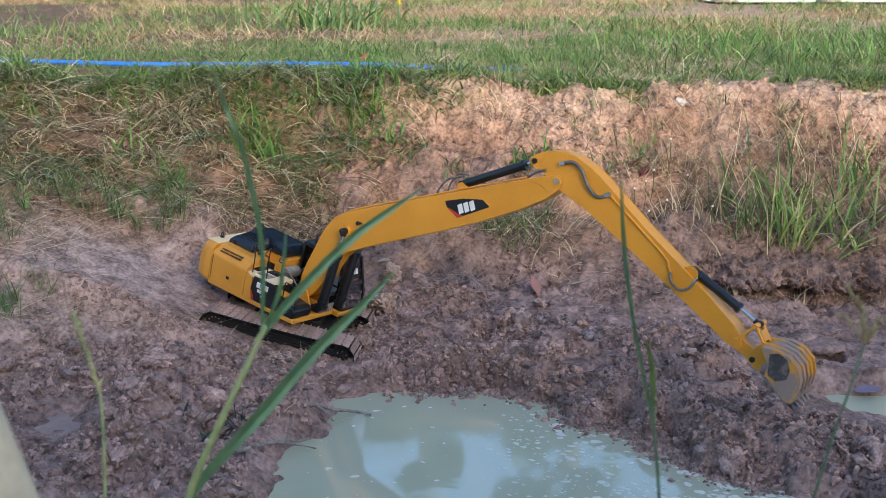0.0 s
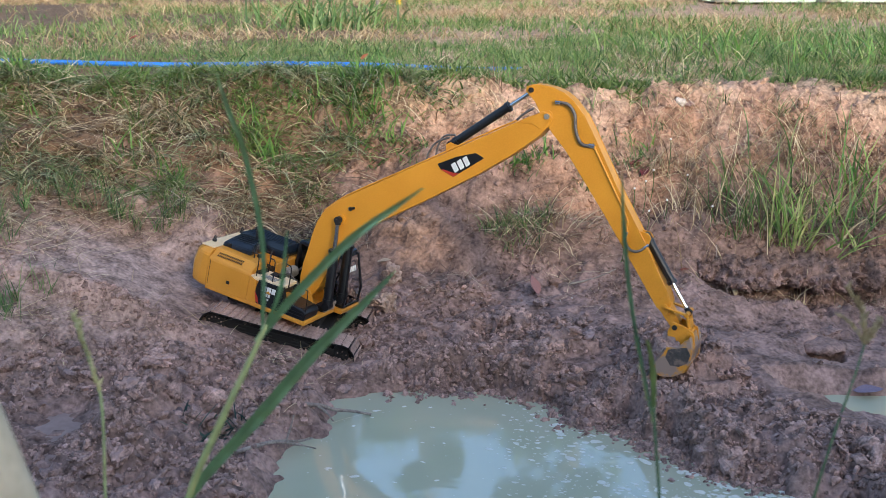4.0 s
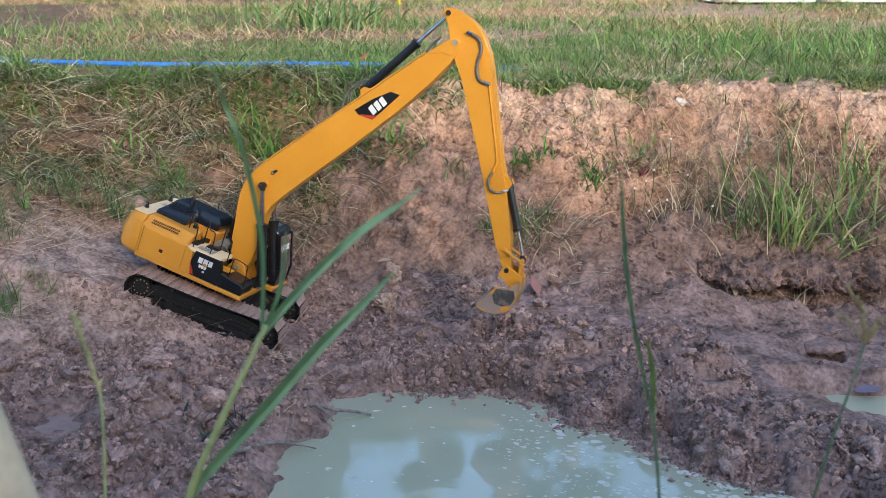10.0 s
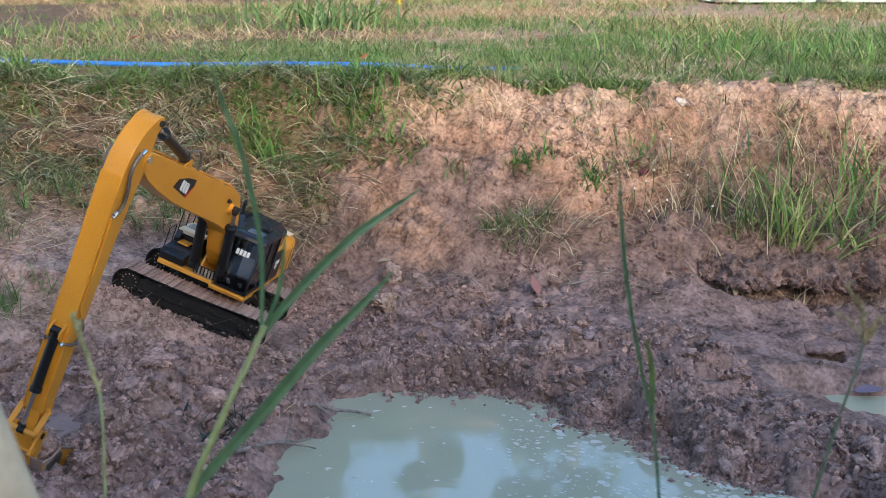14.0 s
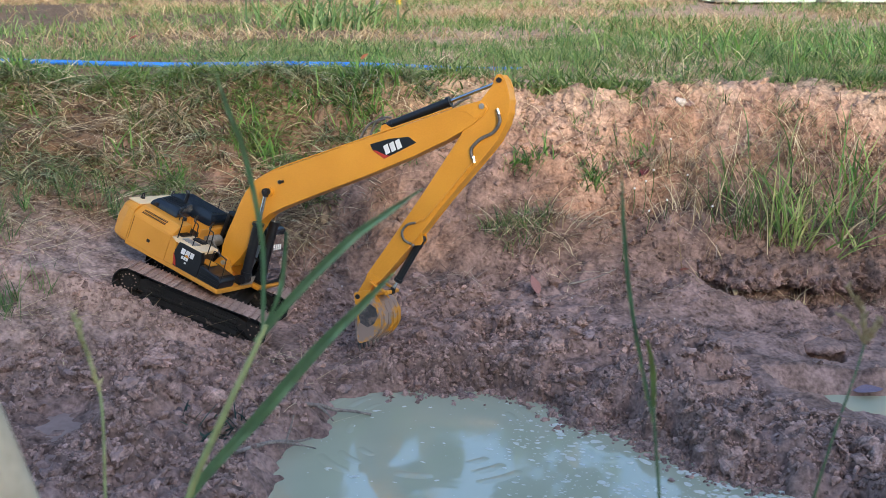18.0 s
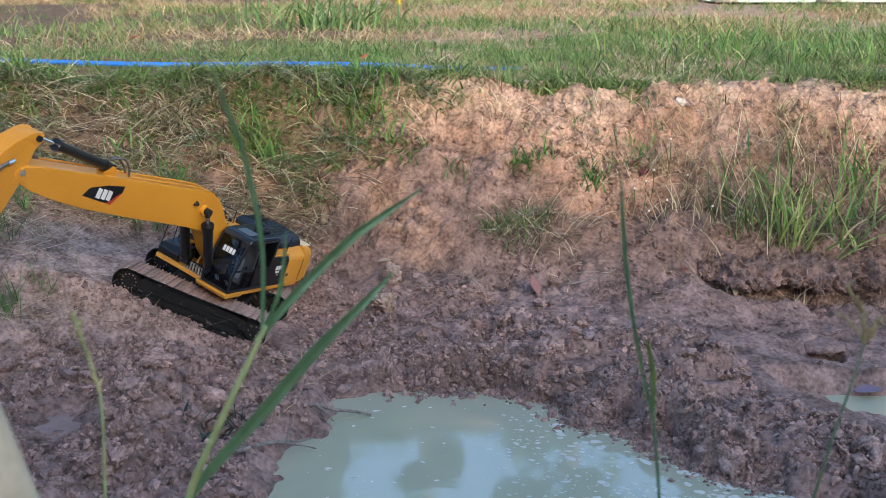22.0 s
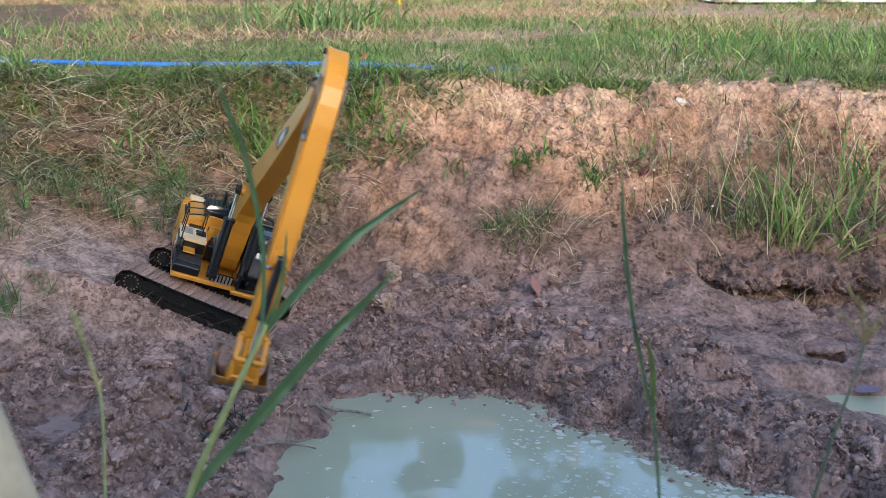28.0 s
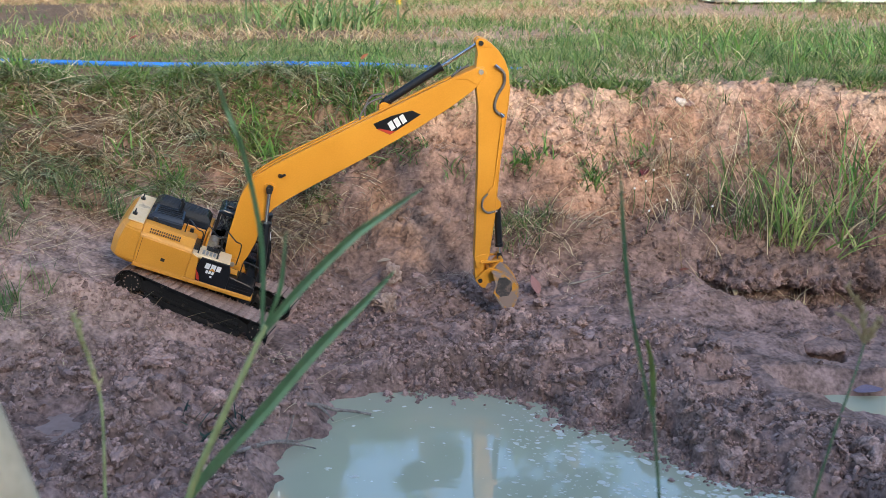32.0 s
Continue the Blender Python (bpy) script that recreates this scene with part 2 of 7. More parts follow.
def height(x, y, detail=True):
    x, y = np.asarray(x, float), np.asarray(y, float)
    i, u = blend(x, np.array(GX))
    j, v = blend(y, np.array(GY))
    g = np.array(GZ)
    z = (g[j, i] * (1 - u) + g[j, i + 1] * u) * (1 - v) + (g[j + 1, i] * (1 - u) + g[j + 1, i + 1] * u) * v
    # the undercut step at the foot of the bank by the puddle
    z = z + 0.075 * np.clip((y - 3.03 - 0.03 * rough_noise(x, y, 0.3, 5)) / 0.03, 0, 1) * np.clip((3.2 - y) / 0.2, 0, 1) * np.clip((x - 0.62) / 0.15, 0, 1)
    if detail:
        m = muddy(x, y)
        near = np.clip((y - 1.3) / 0.3, 0, 1) * np.clip((14 - y) / 6, 0, 1) * np.clip((3.5 - np.abs(x)) / 1.0, 0, 1)
        bank = np.clip((y - 2.75) / 0.3, 0, 1) * np.clip((3.9 - y) / 0.3, 0, 1)
        z = z + near * (m * (0.034 * fbm(x, y, 0.16, 3, 3) - 0.012 + 0.034 * lumps(x, y, 0.068, 9) * np.clip(0.75 + rough_noise(x, y, 0.2, 16), 0.15, 1) + 0.021 * lumps(x, y, 0.034, 10) + 0.010 * lumps(x, y, 0.018, 11)) + bank * (0.030 * fbm(x, y, 0.30, 21, 3) + 0.020 * fbm(x, y, 0.09, 31, 4) + 0.020 * (0.45 - np.abs(fbm(x, y, 0.030, 35, 3))) * np.clip(0.7 + 0.6 * rough_noise(x, y, 0.25, 37), 0.2, 1.2)) + (1 - m) * (0.010 * fbm(x, y, 0.12, 41) + 0.007 * np.abs(fbm(x, y, 0.035, 45, 3)) + 0.011 * lumps(x, y, 0.045, 47) * np.clip((-0.45 - x) / 0.2, 0, 1) * np.clip((3.1 - y) / 0.2, 0, 1)))
    path = np.interp(x, [-1.1, -.83, -.62, -.42, -.2, -.08], [.30, .213, .116, .054, .014, .03]) + .021
    w = on_path(x, y)
    z = z * (1 - w) + (path + (0.005 * fbm(x, y, 0.05, 51, 3) + 0.003 * np.abs(fbm(x, y, 0.02, 55, 2)) if detail else 0)) * w
    berm = np.exp(-((y - 2.503 + 0.109 * (x + 0.628)) / 0.022) ** 2) * np.clip((x + 0.95) / 0.1, 0, 1) * np.clip((-0.36 - x) / 0.1, 0, 1)
    z = z + berm * (0.006 + (0.010 * fbm(x, y, 0.05, 81, 3) if detail else 0))
    # the hollow under the lip, and the raised clay behind a burrow in the wet foot of the bank
    z = z - 0.05 * np.exp(-((y - 2.985) / 0.05) ** 2) * np.clip((x - 0.72) / 0.1, 0, 1)
    z = z + 0.030 * np.exp(-((x - 1.0) / 0.09) ** 2 - ((y - 2.71) / 0.05) ** 2)
    hole = np.clip(2.2 - 2.2 * np.hypot((x - 1.0) / 0.055, (y - 2.645) / 0.05), 0, 1)
    edge = fbm(x, y, 0.10, 61, 3) if detail else 0
    torn = 0.014 * fbm(x, y, 0.028, 65, 3) * np.clip((x + 0.3) / 0.2, 0, 1) if detail else 0
    d = np.minimum(inside(x, y, POND) + 0.030 * edge + torn, inside(x, y, PUDDLE) + 0.008 * edge)
    k = np.clip(d / np.where(x > -0.15, 0.045, 0.06), -1, 1)
    wet = np.exp(-((x + 0.83) / 0.095) ** 2 - ((y - 2.09) / 0.10) ** 2)
    z = z - 0.034 * wet - 0.022 * np.exp(-((x - 0.345) / 0.07) ** 2 - ((y - 2.60) / 0.06) ** 2)
    return np.where(k < 0, 0.08 * k, np.maximum(z, 0.008) * np.clip(k, 0, 1) ** .8) - 0.10 * hole


def grid_mesh(name, verts, faces, material, smooth=True):
    """A mesh of quads from arrays."""
    me = bpy.data.meshes.new(name)
    me.vertices.add(len(verts))
    me.vertices.foreach_set("co", np.asarray(verts, np.float32).ravel())
    n = faces.shape[1]
    me.loops.add(faces.size)
    me.loops.foreach_set("vertex_index", faces.astype(np.int32).ravel())
    me.polygons.add(len(faces))
    me.polygons.foreach_set("loop_start", np.arange(0, faces.size, n, dtype=np.int32))
    me.polygons.foreach_set("use_smooth", np.full(len(faces), smooth))
    me.materials.append(material)
    me.update(calc_edges=True)
    return new(name, me)


def sheet(name, xs, ys, zf, material):
    X, Y = np.meshgrid(xs, ys)
    nx, ny = len(xs), len(ys)
    a = (np.arange(ny - 1)[:, None] * nx + np.arange(nx - 1)).ravel()
    return grid_mesh(name, np.stack([X.ravel(), Y.ravel(), zf(X, Y).ravel()], 1), np.stack([a, a + 1, a + nx + 1, a + nx], 1), material)


def soil():
    """Clay whose colour goes from wet mauve mud by the water to dry orange and straw-pale earth higher up."""
    m = surface("clay_soil", (0.5, 0.5, 0.5), (0.5, 0.5, 0.5), 20, 95, 0.8, bump=0.85, step=0.014)
    nd, ln = m.node_tree.nodes, m.node_tree.links
    b = nd["Principled BSDF"]
    tc = next(n for n in nd if n.type == "TEX_COORD")
    base = next(n for n in nd if n.type == "VALTORGB")
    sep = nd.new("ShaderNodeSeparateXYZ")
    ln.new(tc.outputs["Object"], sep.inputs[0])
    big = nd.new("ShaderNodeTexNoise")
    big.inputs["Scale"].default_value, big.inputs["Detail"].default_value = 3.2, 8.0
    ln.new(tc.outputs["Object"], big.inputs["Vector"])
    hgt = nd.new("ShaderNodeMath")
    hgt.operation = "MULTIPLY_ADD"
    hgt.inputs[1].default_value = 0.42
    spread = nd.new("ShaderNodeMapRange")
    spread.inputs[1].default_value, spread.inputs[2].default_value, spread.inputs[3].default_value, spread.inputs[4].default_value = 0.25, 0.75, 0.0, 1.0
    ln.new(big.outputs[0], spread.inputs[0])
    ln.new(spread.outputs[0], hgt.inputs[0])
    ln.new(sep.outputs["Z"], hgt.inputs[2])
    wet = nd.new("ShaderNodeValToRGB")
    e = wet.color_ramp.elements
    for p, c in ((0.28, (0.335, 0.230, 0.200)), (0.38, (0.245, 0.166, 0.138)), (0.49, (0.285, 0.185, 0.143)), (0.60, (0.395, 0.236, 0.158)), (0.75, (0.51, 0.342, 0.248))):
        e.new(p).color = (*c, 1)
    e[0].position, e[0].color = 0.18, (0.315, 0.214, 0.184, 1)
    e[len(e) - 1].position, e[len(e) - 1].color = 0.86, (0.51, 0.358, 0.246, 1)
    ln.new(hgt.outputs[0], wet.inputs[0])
    # the dark end puts crevice shade between crumbs into the clay's colour
    ramp = base.color_ramp.elements
    ramp[0].color, ramp[1].color = (0.35, 0.322, 0.31, 1), (1.42, 1.39, 1.38, 1)
    b.inputs["Specular IOR Level"].default_value = 0.28
    mul = nd.new("ShaderNodeMixRGB")
    mul.blend_type, mul.inputs[0].default_value = "MULTIPLY", 1.0
    # the packed track of pale wet clay up the slope
    gap = nd.new("ShaderNodeVectorMath")
    gap.operation = "DISTANCE"
    gap.inputs[1].default_value = (-1.12, 2.72, 0.33)
    ln.new(tc.outputs["Object"], gap.inputs[0])
    wob = nd.new("ShaderNodeMath")
    wob.operation, wob.inputs[1].default_value = "MULTIPLY_ADD", 0.5
    ln.new(big.outputs[0], wob.inputs[0])
    ln.new(gap.outputs["Value"], wob.inputs[2])
    near = nd.new("ShaderNodeMapRange")
    near.inputs[1].default_value, near.inputs[2].default_value, near.inputs[3].default_value, near.inputs[4].default_value = 0.66, 0.92, 0.85, 0.0
    ln.new(wob.outputs[0], near.inputs[0])
    pale = nd.new("ShaderNodeMixRGB")
    pale.inputs[2].default_value = (0.46, 0.338, 0.292, 1)
    ln.new(near.outputs[0], pale.inputs[0])
    ln.new(wet.outputs[0], pale.inputs[1])
    # red-brown soil under the overgrown bank, with the straw's shade put into its colour
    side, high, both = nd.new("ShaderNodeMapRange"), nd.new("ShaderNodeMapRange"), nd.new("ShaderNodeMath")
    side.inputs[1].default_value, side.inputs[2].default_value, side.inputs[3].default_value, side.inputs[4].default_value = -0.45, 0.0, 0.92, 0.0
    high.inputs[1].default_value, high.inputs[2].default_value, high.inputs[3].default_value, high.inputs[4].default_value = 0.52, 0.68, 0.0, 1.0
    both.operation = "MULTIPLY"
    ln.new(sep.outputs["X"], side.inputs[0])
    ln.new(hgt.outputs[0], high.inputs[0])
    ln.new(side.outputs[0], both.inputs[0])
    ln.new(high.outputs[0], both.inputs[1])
    shaded_soil = nd.new("ShaderNodeMixRGB")
    shaded_soil.inputs[2].default_value = (0.190, 0.124, 0.080, 1)
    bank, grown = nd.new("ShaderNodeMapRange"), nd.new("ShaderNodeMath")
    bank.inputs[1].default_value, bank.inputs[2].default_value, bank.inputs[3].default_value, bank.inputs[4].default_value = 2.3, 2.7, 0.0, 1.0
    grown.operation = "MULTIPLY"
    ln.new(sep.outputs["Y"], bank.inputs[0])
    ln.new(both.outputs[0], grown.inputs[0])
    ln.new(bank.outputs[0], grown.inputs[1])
    ln.new(grown.outputs[0], shaded_soil.inputs[0])
    ln.new(pale.outputs[0], shaded_soil.inputs[1])
    ln.new(shaded_soil.outputs[0], mul.inputs[1])
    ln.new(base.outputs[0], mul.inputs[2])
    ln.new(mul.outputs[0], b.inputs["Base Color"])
    gl = nd.new("ShaderNodeMapRange")
    gl.inputs[1].default_value, gl.inputs[2].default_value, gl.inputs[3].default_value, gl.inputs[4].default_value = 0.15, 0.45, 0.66, 0.9
    ln.new(hgt.outputs[0], gl.inputs[0])
    ln.new(gl.outputs[0], b.inputs["Roughness"])
    return m


def pond_water():
    """Murky water with pale scum flecks and a faint ripple."""
    m = bpy.data.materials.new("murky_water")
    m.use_nodes = True
    nd, ln = m.node_tree.nodes, m.node_tree.links
    b = nd["Principled BSDF"]
    tc, n1, n2 = nd.new("ShaderNodeTexCoord"), nd.new("ShaderNodeTexNoise"), nd.new("ShaderNodeTexNoise")
    for n, s, d in ((n1, 5.0, 3.0), (n2, 24.0, 2.0)):
        n.inputs["Scale"].default_value, n.inputs["Detail"].default_value = s, d
        ln.new(tc.outputs["Object"], n.inputs["Vector"])
    ramp = nd.new("ShaderNodeValToRGB")
    # the pale base colour takes in some of the sky's reflection
    ramp.color_ramp.elements[0].color, ramp.color_ramp.elements[1].color = (0.44, 0.465, 0.33, 1), (0.54, 0.56, 0.42, 1)
    ln.new(n1.outputs[0], ramp.inputs[0])
    ln.new(ramp.outputs[0], b.inputs["Base Color"])
    # IOR above water's 1.33 makes the sky reflect more strongly
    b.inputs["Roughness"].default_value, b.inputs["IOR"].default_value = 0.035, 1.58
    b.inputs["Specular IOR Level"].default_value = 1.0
    bp = nd.new("ShaderNodeBump")
    bp.inputs["Strength"].default_value, bp.inputs["Distance"].default_value = 0.10, 0.0022
    ln.new(n2.outputs[0], bp.inputs["Height"])
    ln.new(bp.outputs[0], b.inputs["Normal"])
    return m


SOIL, WATER = soil(), pond_water()
far = [2.7, 3.2, 4, 5, 7, 10, 16, 30, 60, 200, 900]
xs = np.array([-v for v in far[::-1]] + list(np.arange(-2.3, -1.45, 0.04)) + list(np.arange(-1.45, 1.5, 0.0050)) + list(np.arange(1.5, 2.35, 0.04)) + far)
ys = np.array([-900, -60, -8, -1, 0.3, 0.6] + list(np.arange(0.8, 1.75, 0.05)) + list(np.arange(1.75, 2.8, 0.0042)) + list(np.arange(2.8, 3.2, 0.006)) + list(np.arange(3.2, 3.74, 0.006)) + list(np.arange(3.74, 4.0, 0.02)) + list(np.arange(4.0, 6, 0.06)) + [6.5, 7, 8, 9, 10, 12, 16, 20, 60, 200, 900])
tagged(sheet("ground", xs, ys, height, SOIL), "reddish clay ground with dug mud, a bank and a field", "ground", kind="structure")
SLURRY = surface("mud_slurry", (0.26, 0.180, 0.158), (0.38, 0.270, 0.236), 9, 60, 0.5, bump=0.25, step=0.004)
tagged(sheet("slurry", np.linspace(-1.0, -0.66, 24), np.linspace(1.9, 2.3, 24), lambda x, y: 0.055 + 0.012 * (y - 2.09) + 0.002 * rough_noise(x, y, 0.05, 66), SLURRY), "smooth wet grey-mauve mud in a hollow", "mud", kind="structure")
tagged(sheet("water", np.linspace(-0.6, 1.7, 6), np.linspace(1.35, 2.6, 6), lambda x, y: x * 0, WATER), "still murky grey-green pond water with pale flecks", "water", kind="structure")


# ---- the excavator ----
ex = tagged(new("excavator"), "yellow and black model crawler excavator with long arm and muddy tracks", "excavator")
SPROCKET, IDLER, WHEEL, FLAT = -0.167, 0.166, 0.0335, 0.333
LOOP = 2 * FLAT + 2 * math.pi * WHEEL
SHOES = 44


def on_loop(s):
    """The pose of a track shoe that has gone s metres round the loop, from over the sprocket forwards."""
    s %= LOOP
    arc = math.pi * WHEEL
    zc = WHEEL + 0.004
    if s < FLAT:
        return (SPROCKET + s, zc + WHEEL + 0.003 * math.sin(math.pi * s / FLAT) * -1.0, 0)
    s -= FLAT
    if s < arc:
        a = s / WHEEL
        return (IDLER + WHEEL * math.sin(a), zc + WHEEL * math.cos(a), math.degrees(a))
    s -= arc
    if s < FLAT:
        return (IDLER - s, zc - WHEEL, 180)
    s -= FLAT
    a = s / WHEEL
    return (SPROCKET - WHEEL * math.sin(a), zc - WHEEL * math.cos(a), 180 + math.degrees(a))


def track_shoe_mesh():
    w = 0.040
    bm = join(box(-0.0094, 0.0094, -w, w, 0.0, 0.0028, 0.0006, 1), box(-0.0094, -0.0062, -w, w, 0.0028, 0.0066), box(0.0002, 0.0022, -w, w, 0.0028, 0.0047),
              box(-0.0075, 0.0075, -0.010, -0.005, -0.005, 0.0), box(-0.0075, 0.0075, 0.005, 0.010, -0.005, 0.0))
    me = bpy.data.meshes.new("track_shoe")
    bm.to_mesh(me)
    bm.free()
    me.materials.append(SHOE)
    me.materials.append(DARK)
    for f in me.polygons:
        f.material_index = 1 if f.center.z < 0.0026 else 0
    return me


shoe_mesh = track_shoe_mesh()
shoes = []
for side in (1, -1):
    for k in range(SHOES):
        ob = new("track_shoe", shoe_mesh)
        ob.parent = ex
        shoes.append((ob, side * 0.1125, k * LOOP / SHOES))


def wheel_mesh(n, r, hub, teeth):
    bms = [rod((0, -0.012, 0), (0, 0.012, 0), r, 28), rod((0, -0.020, 0), (0, 0.020, 0), hub, 20), rod((0, -0.022, 0), (0, 0.022, 0), hub * 0.45, 12)]
    for k in range(teeth):
        a = 2 * math.pi * k / teeth
        x, z = math.sin(a), math.cos(a)
        bms.append(rod((x * hub * 0.76, -0.0232, z * hub * 0.76), (x * hub * 0.76, 0.0232, z * hub * 0.76), 0.0021, 6))
        bms.append(rod((x * r * 0.9, 0, z * r * 0.9), (x * (r + 0.004), 0, z * (r + 0.004)), 0.004, 6, 0.002))
    bm = join(*bms)
    me = bpy.data.meshes.new(n)
    bm.to_mesh(me)
    bm.free()
    me.materials.append(DARK)
    me.materials.append(SHOE)
    for f in me.polygons:
        f.material_index = 1 if abs(f.center.y) > 0.0205 and math.hypot(f.center.x, f.center.z) > hub * 0.6 else 0
    return me


wheels = []
for name, x, hub, teeth in (("sprocket", SPROCKET, 0.024, 12), ("idler_wheel", IDLER, 0.017, 6)):
    me = wheel_mesh(name, 0.0275, hub, teeth)
    for side in (1, -1):
        ob = new(name, me)
        ob.parent = ex
        wheels.append((ob, x, side * 0.112))
for side in (1, -1):
    y = side * 0.109
    part("track_frame", join(prism([(-0.14, 0.022), (-0.15, 0.046), (-0.125, 0.058), (0.10, 0.056), (0.14, 0.047), (0.15, 0.03), (0.13, 0.02)], y - 0.017, y + 0.017, 0.002),
                             box(-0.13, 0.12, y + side * 0.017, y + side * 0.021, 0.028, 0.033), box(-0.12, 0.11, y + side * 0.017, y + side * 0.020, 0.045, 0.049),
                             box(0.06, 0.12, y + side * 0.017, y + side * 0.022, 0.034, 0.045, 0.002)), DARK, ex)
    for k in range(8):
        x = -0.118 + 0.034 * k
        part("track_roller", join(rod((x, y - 0.02, 0.0165), (x, y + 0.02, 0.0165), 0.0105, 16), rod((x, y - 0.0225, 0.0165), (x, y + 0.0225, 0.0165), 0.005, 10)), DARK, ex)
    part("track_guard", box(-0.128, 0.128, y + side * 0.0205, y + side * 0.0235, 0.006, 0.020, 0.001), DARK, ex)
    part("guard_edge", box(-0.126, 0.126, y + side * 0.0205, y + side * 0.0252, 0.0192, 0.0208), DARK, ex)
    for k in range(8):
        part("guard_bolt", rod((-0.11 + 0.031 * k, y + side * 0.0225, 0.013), (-0.11 + 0.031 * k, y + side * 0.0252, 0.013), 0.0022, 8), DARK, ex)
    for x in (-0.06, 0.055):
        part("carrier_roller", rod((x, y - 0.018, 0.0605), (x, y + 0.018, 0.0605), 0.006, 12), DARK, ex)
    for x in (-0.1, -0.03, 0.045):
        part("step", box(x - 0.012, x + 0.012, y + side * 0.018, y + side * 0.024, 0.039, 0.042, 0.001), DARK, ex)
part("car_body", join(box(-0.08, 0.08, -0.05, 0.05, 0.03, 0.078, 0.006), prism([(-0.1, 0.03), (-0.03, 0.03), (-0.03, 0.065), (-0.1, 0.055)], -0.095, 0.095, 0.004), prism([(0.03, 0.03), (0.1, 0.03), (0.1, 0.055), (0.03, 0.065)], -0.095, 0.095, 0.004)), DARK, ex)
part("slewing_ring", rod((0, 0, 0.076), (0, 0, 0.094), 0.072, 40), DARK, ex)

# upper body
house = part("upper_body", join(box(-0.205, 0.098, -0.122, 0.034, 0.0935, 0.106, 0.003), box(-0.205, 0.055, 0.030, 0.122, 0.0935, 0.106, 0.003), prism([(0.05, 0.0935), (0.118, 0.0935), (0.122, 0.103), (0.118, 0.106), (0.05, 0.106)], 0.030, 0.126, 0.002)), YELLOW, ex)


def hp(name, bm, material, label="", at=None):
    return part(name, bm, material, house, label, at)


def lofted(sections):
    """A closed skin through outlines of equal length."""
    bm = bmesh.new()
    rings = [[bm.verts.new(p) for p in s] for s in sections]
    n = len(rings[0])
    for a, b in zip(rings, rings[1:]):
        for k in range(n):
            bm.faces.new((a[k], a[(k + 1) % n], b[(k + 1) % n], b[k]))
    bm.faces.new(rings[0][::-1])
    bm.faces.new(rings[-1])
    bmesh.ops.recalc_face_normals(bm, faces=bm.faces)
    return bm


def bar(a, b, w, d):
    """A square post from a to b."""
    a, b = Vector(a), Vector(b)
    bm = bmesh.new()
    bmesh.ops.create_cube(bm, size=1.0, matrix=Matrix.Translation((a + b) / 2) @ (b - a).to_track_quat("Z", "Y").to_matrix().to_4x4() @ Matrix.Diagonal((w, d, (b - a).length, 1)))
    bmesh.ops.bevel(bm, geom=list(bm.edges), offset=0.001, segments=1, affect="EDGES")
    return bm


# counterweight: plan outlines stacked upwards, round at the tail
def tail(z, x0, half, back, cut):
    pts = [(x0, -half, z), (x0 - back * 0.35, -half, z), (x0 - back * 0.75, -half + cut * 0.4, z), (x0 - back, -half + cut * 1.6, z), (x0 - back * 1.06, 0, z)]
    return pts + [(x, -y, zz) for x, y, zz in pts[:-1][::-1]]


cw = lofted([tail(0.096, -0.205, 0.114, 0.046, 0.022), tail(0.106, -0.205, 0.123, 0.060, 0.018), tail(0.150, -0.205, 0.123, 0.061, 0.016), tail(0.186, -0.205, 0.121, 0.052, 0.016), tail(0.199, -0.205, 0.108, 0.042, 0.016)])
bmesh.ops.bevel(cw, geom=[e for e in cw.edges if abs(e.verts[0].co.z - e.verts[1].co.z) < 1e-5], offset=0.003, segments=2, affect="EDGES", clamp_overlap=True)
hp("counterweight", cw, YELLOW)
hp("counterweight_top", box(-0.245, -0.2065, -0.104, 0.104, 0.1985, 0.2015, 0.001), CREAM, "yellow top with sky shine painted in as cream")
for y in (-0.062, 0.062):
    hp("lifting_eye", join(rod((-0.236, y, 0.200), (-0.236, y, 0.207), 0.006, 14), tube([(-0.236, y - 0.004, 0.204), (-0.236, y - 0.004, 0.212), (-0.236, y, 0.216), (-0.236, y + 0.004, 0.212), (-0.236, y + 0.004, 0.204)], 0.0016, 6, 4)), BLACK, "black lifting eye")

for side in (-1, 1):
    x1 = -0.076 if side < 0 else -0.128
    s = [(side * 0.1235, 0.1045), (side * 0.1235, 0.176), (side * 0.119, 0.183), (side * 0.092, 0.200), (side * 0.050, 0.2015), (side * 0.050, 0.1045)]
    bm = lofted([[(-0.2045, y, z) for y, z in s], [(x1, y, z - (0.0 if z < 0.15 else 0.004)) for y, z in s]])
    bmesh.ops.bevel(bm, geom=list(bm.edges), offset=0.002, segments=2, affect="EDGES", clamp_overlap=True)
    hp("engine_side", bm, YELLOW)
    hp("panel_seam", box(-0.198, -0.1972, side * 0.1238, side * 0.1246, 0.11, 0.176), DARK, "dark panel joint")
    hp("latch", join(box(-0.142, -0.132, side * 0.1238, side * 0.1252, 0.128, 0.136, 0.001), box(-0.140, -0.134, side * 0.1248, side * 0.1258, 0.1295, 0.1325)), DARK, "small dark latch")
# cooling louvres on the slope
for k in range(14):
    x = -0.185 + 0.0055 * k
    for j in range(2):
        hp("vent_slot", box(-0.0015, 0.0015, -0.0026, 0.0026, -0.0006, 0.0006), DARK, "", pose(x, -0.1125 + 0.0075 * j, 0.1880 + 0.0047 * j, 32, 0, 0))
hp("engine_deck", join(box(-0.2045, -0.120, -0.052, 0.052, 0.150, 0.198, 0.003), box(-0.1205, -0.052, 0.001, 0.052, 0.150, 0.196, 0.003), box(-0.128, -0.05, -0.09, 0.05, 0.104, 0.150, 0.002)), YELLOW)
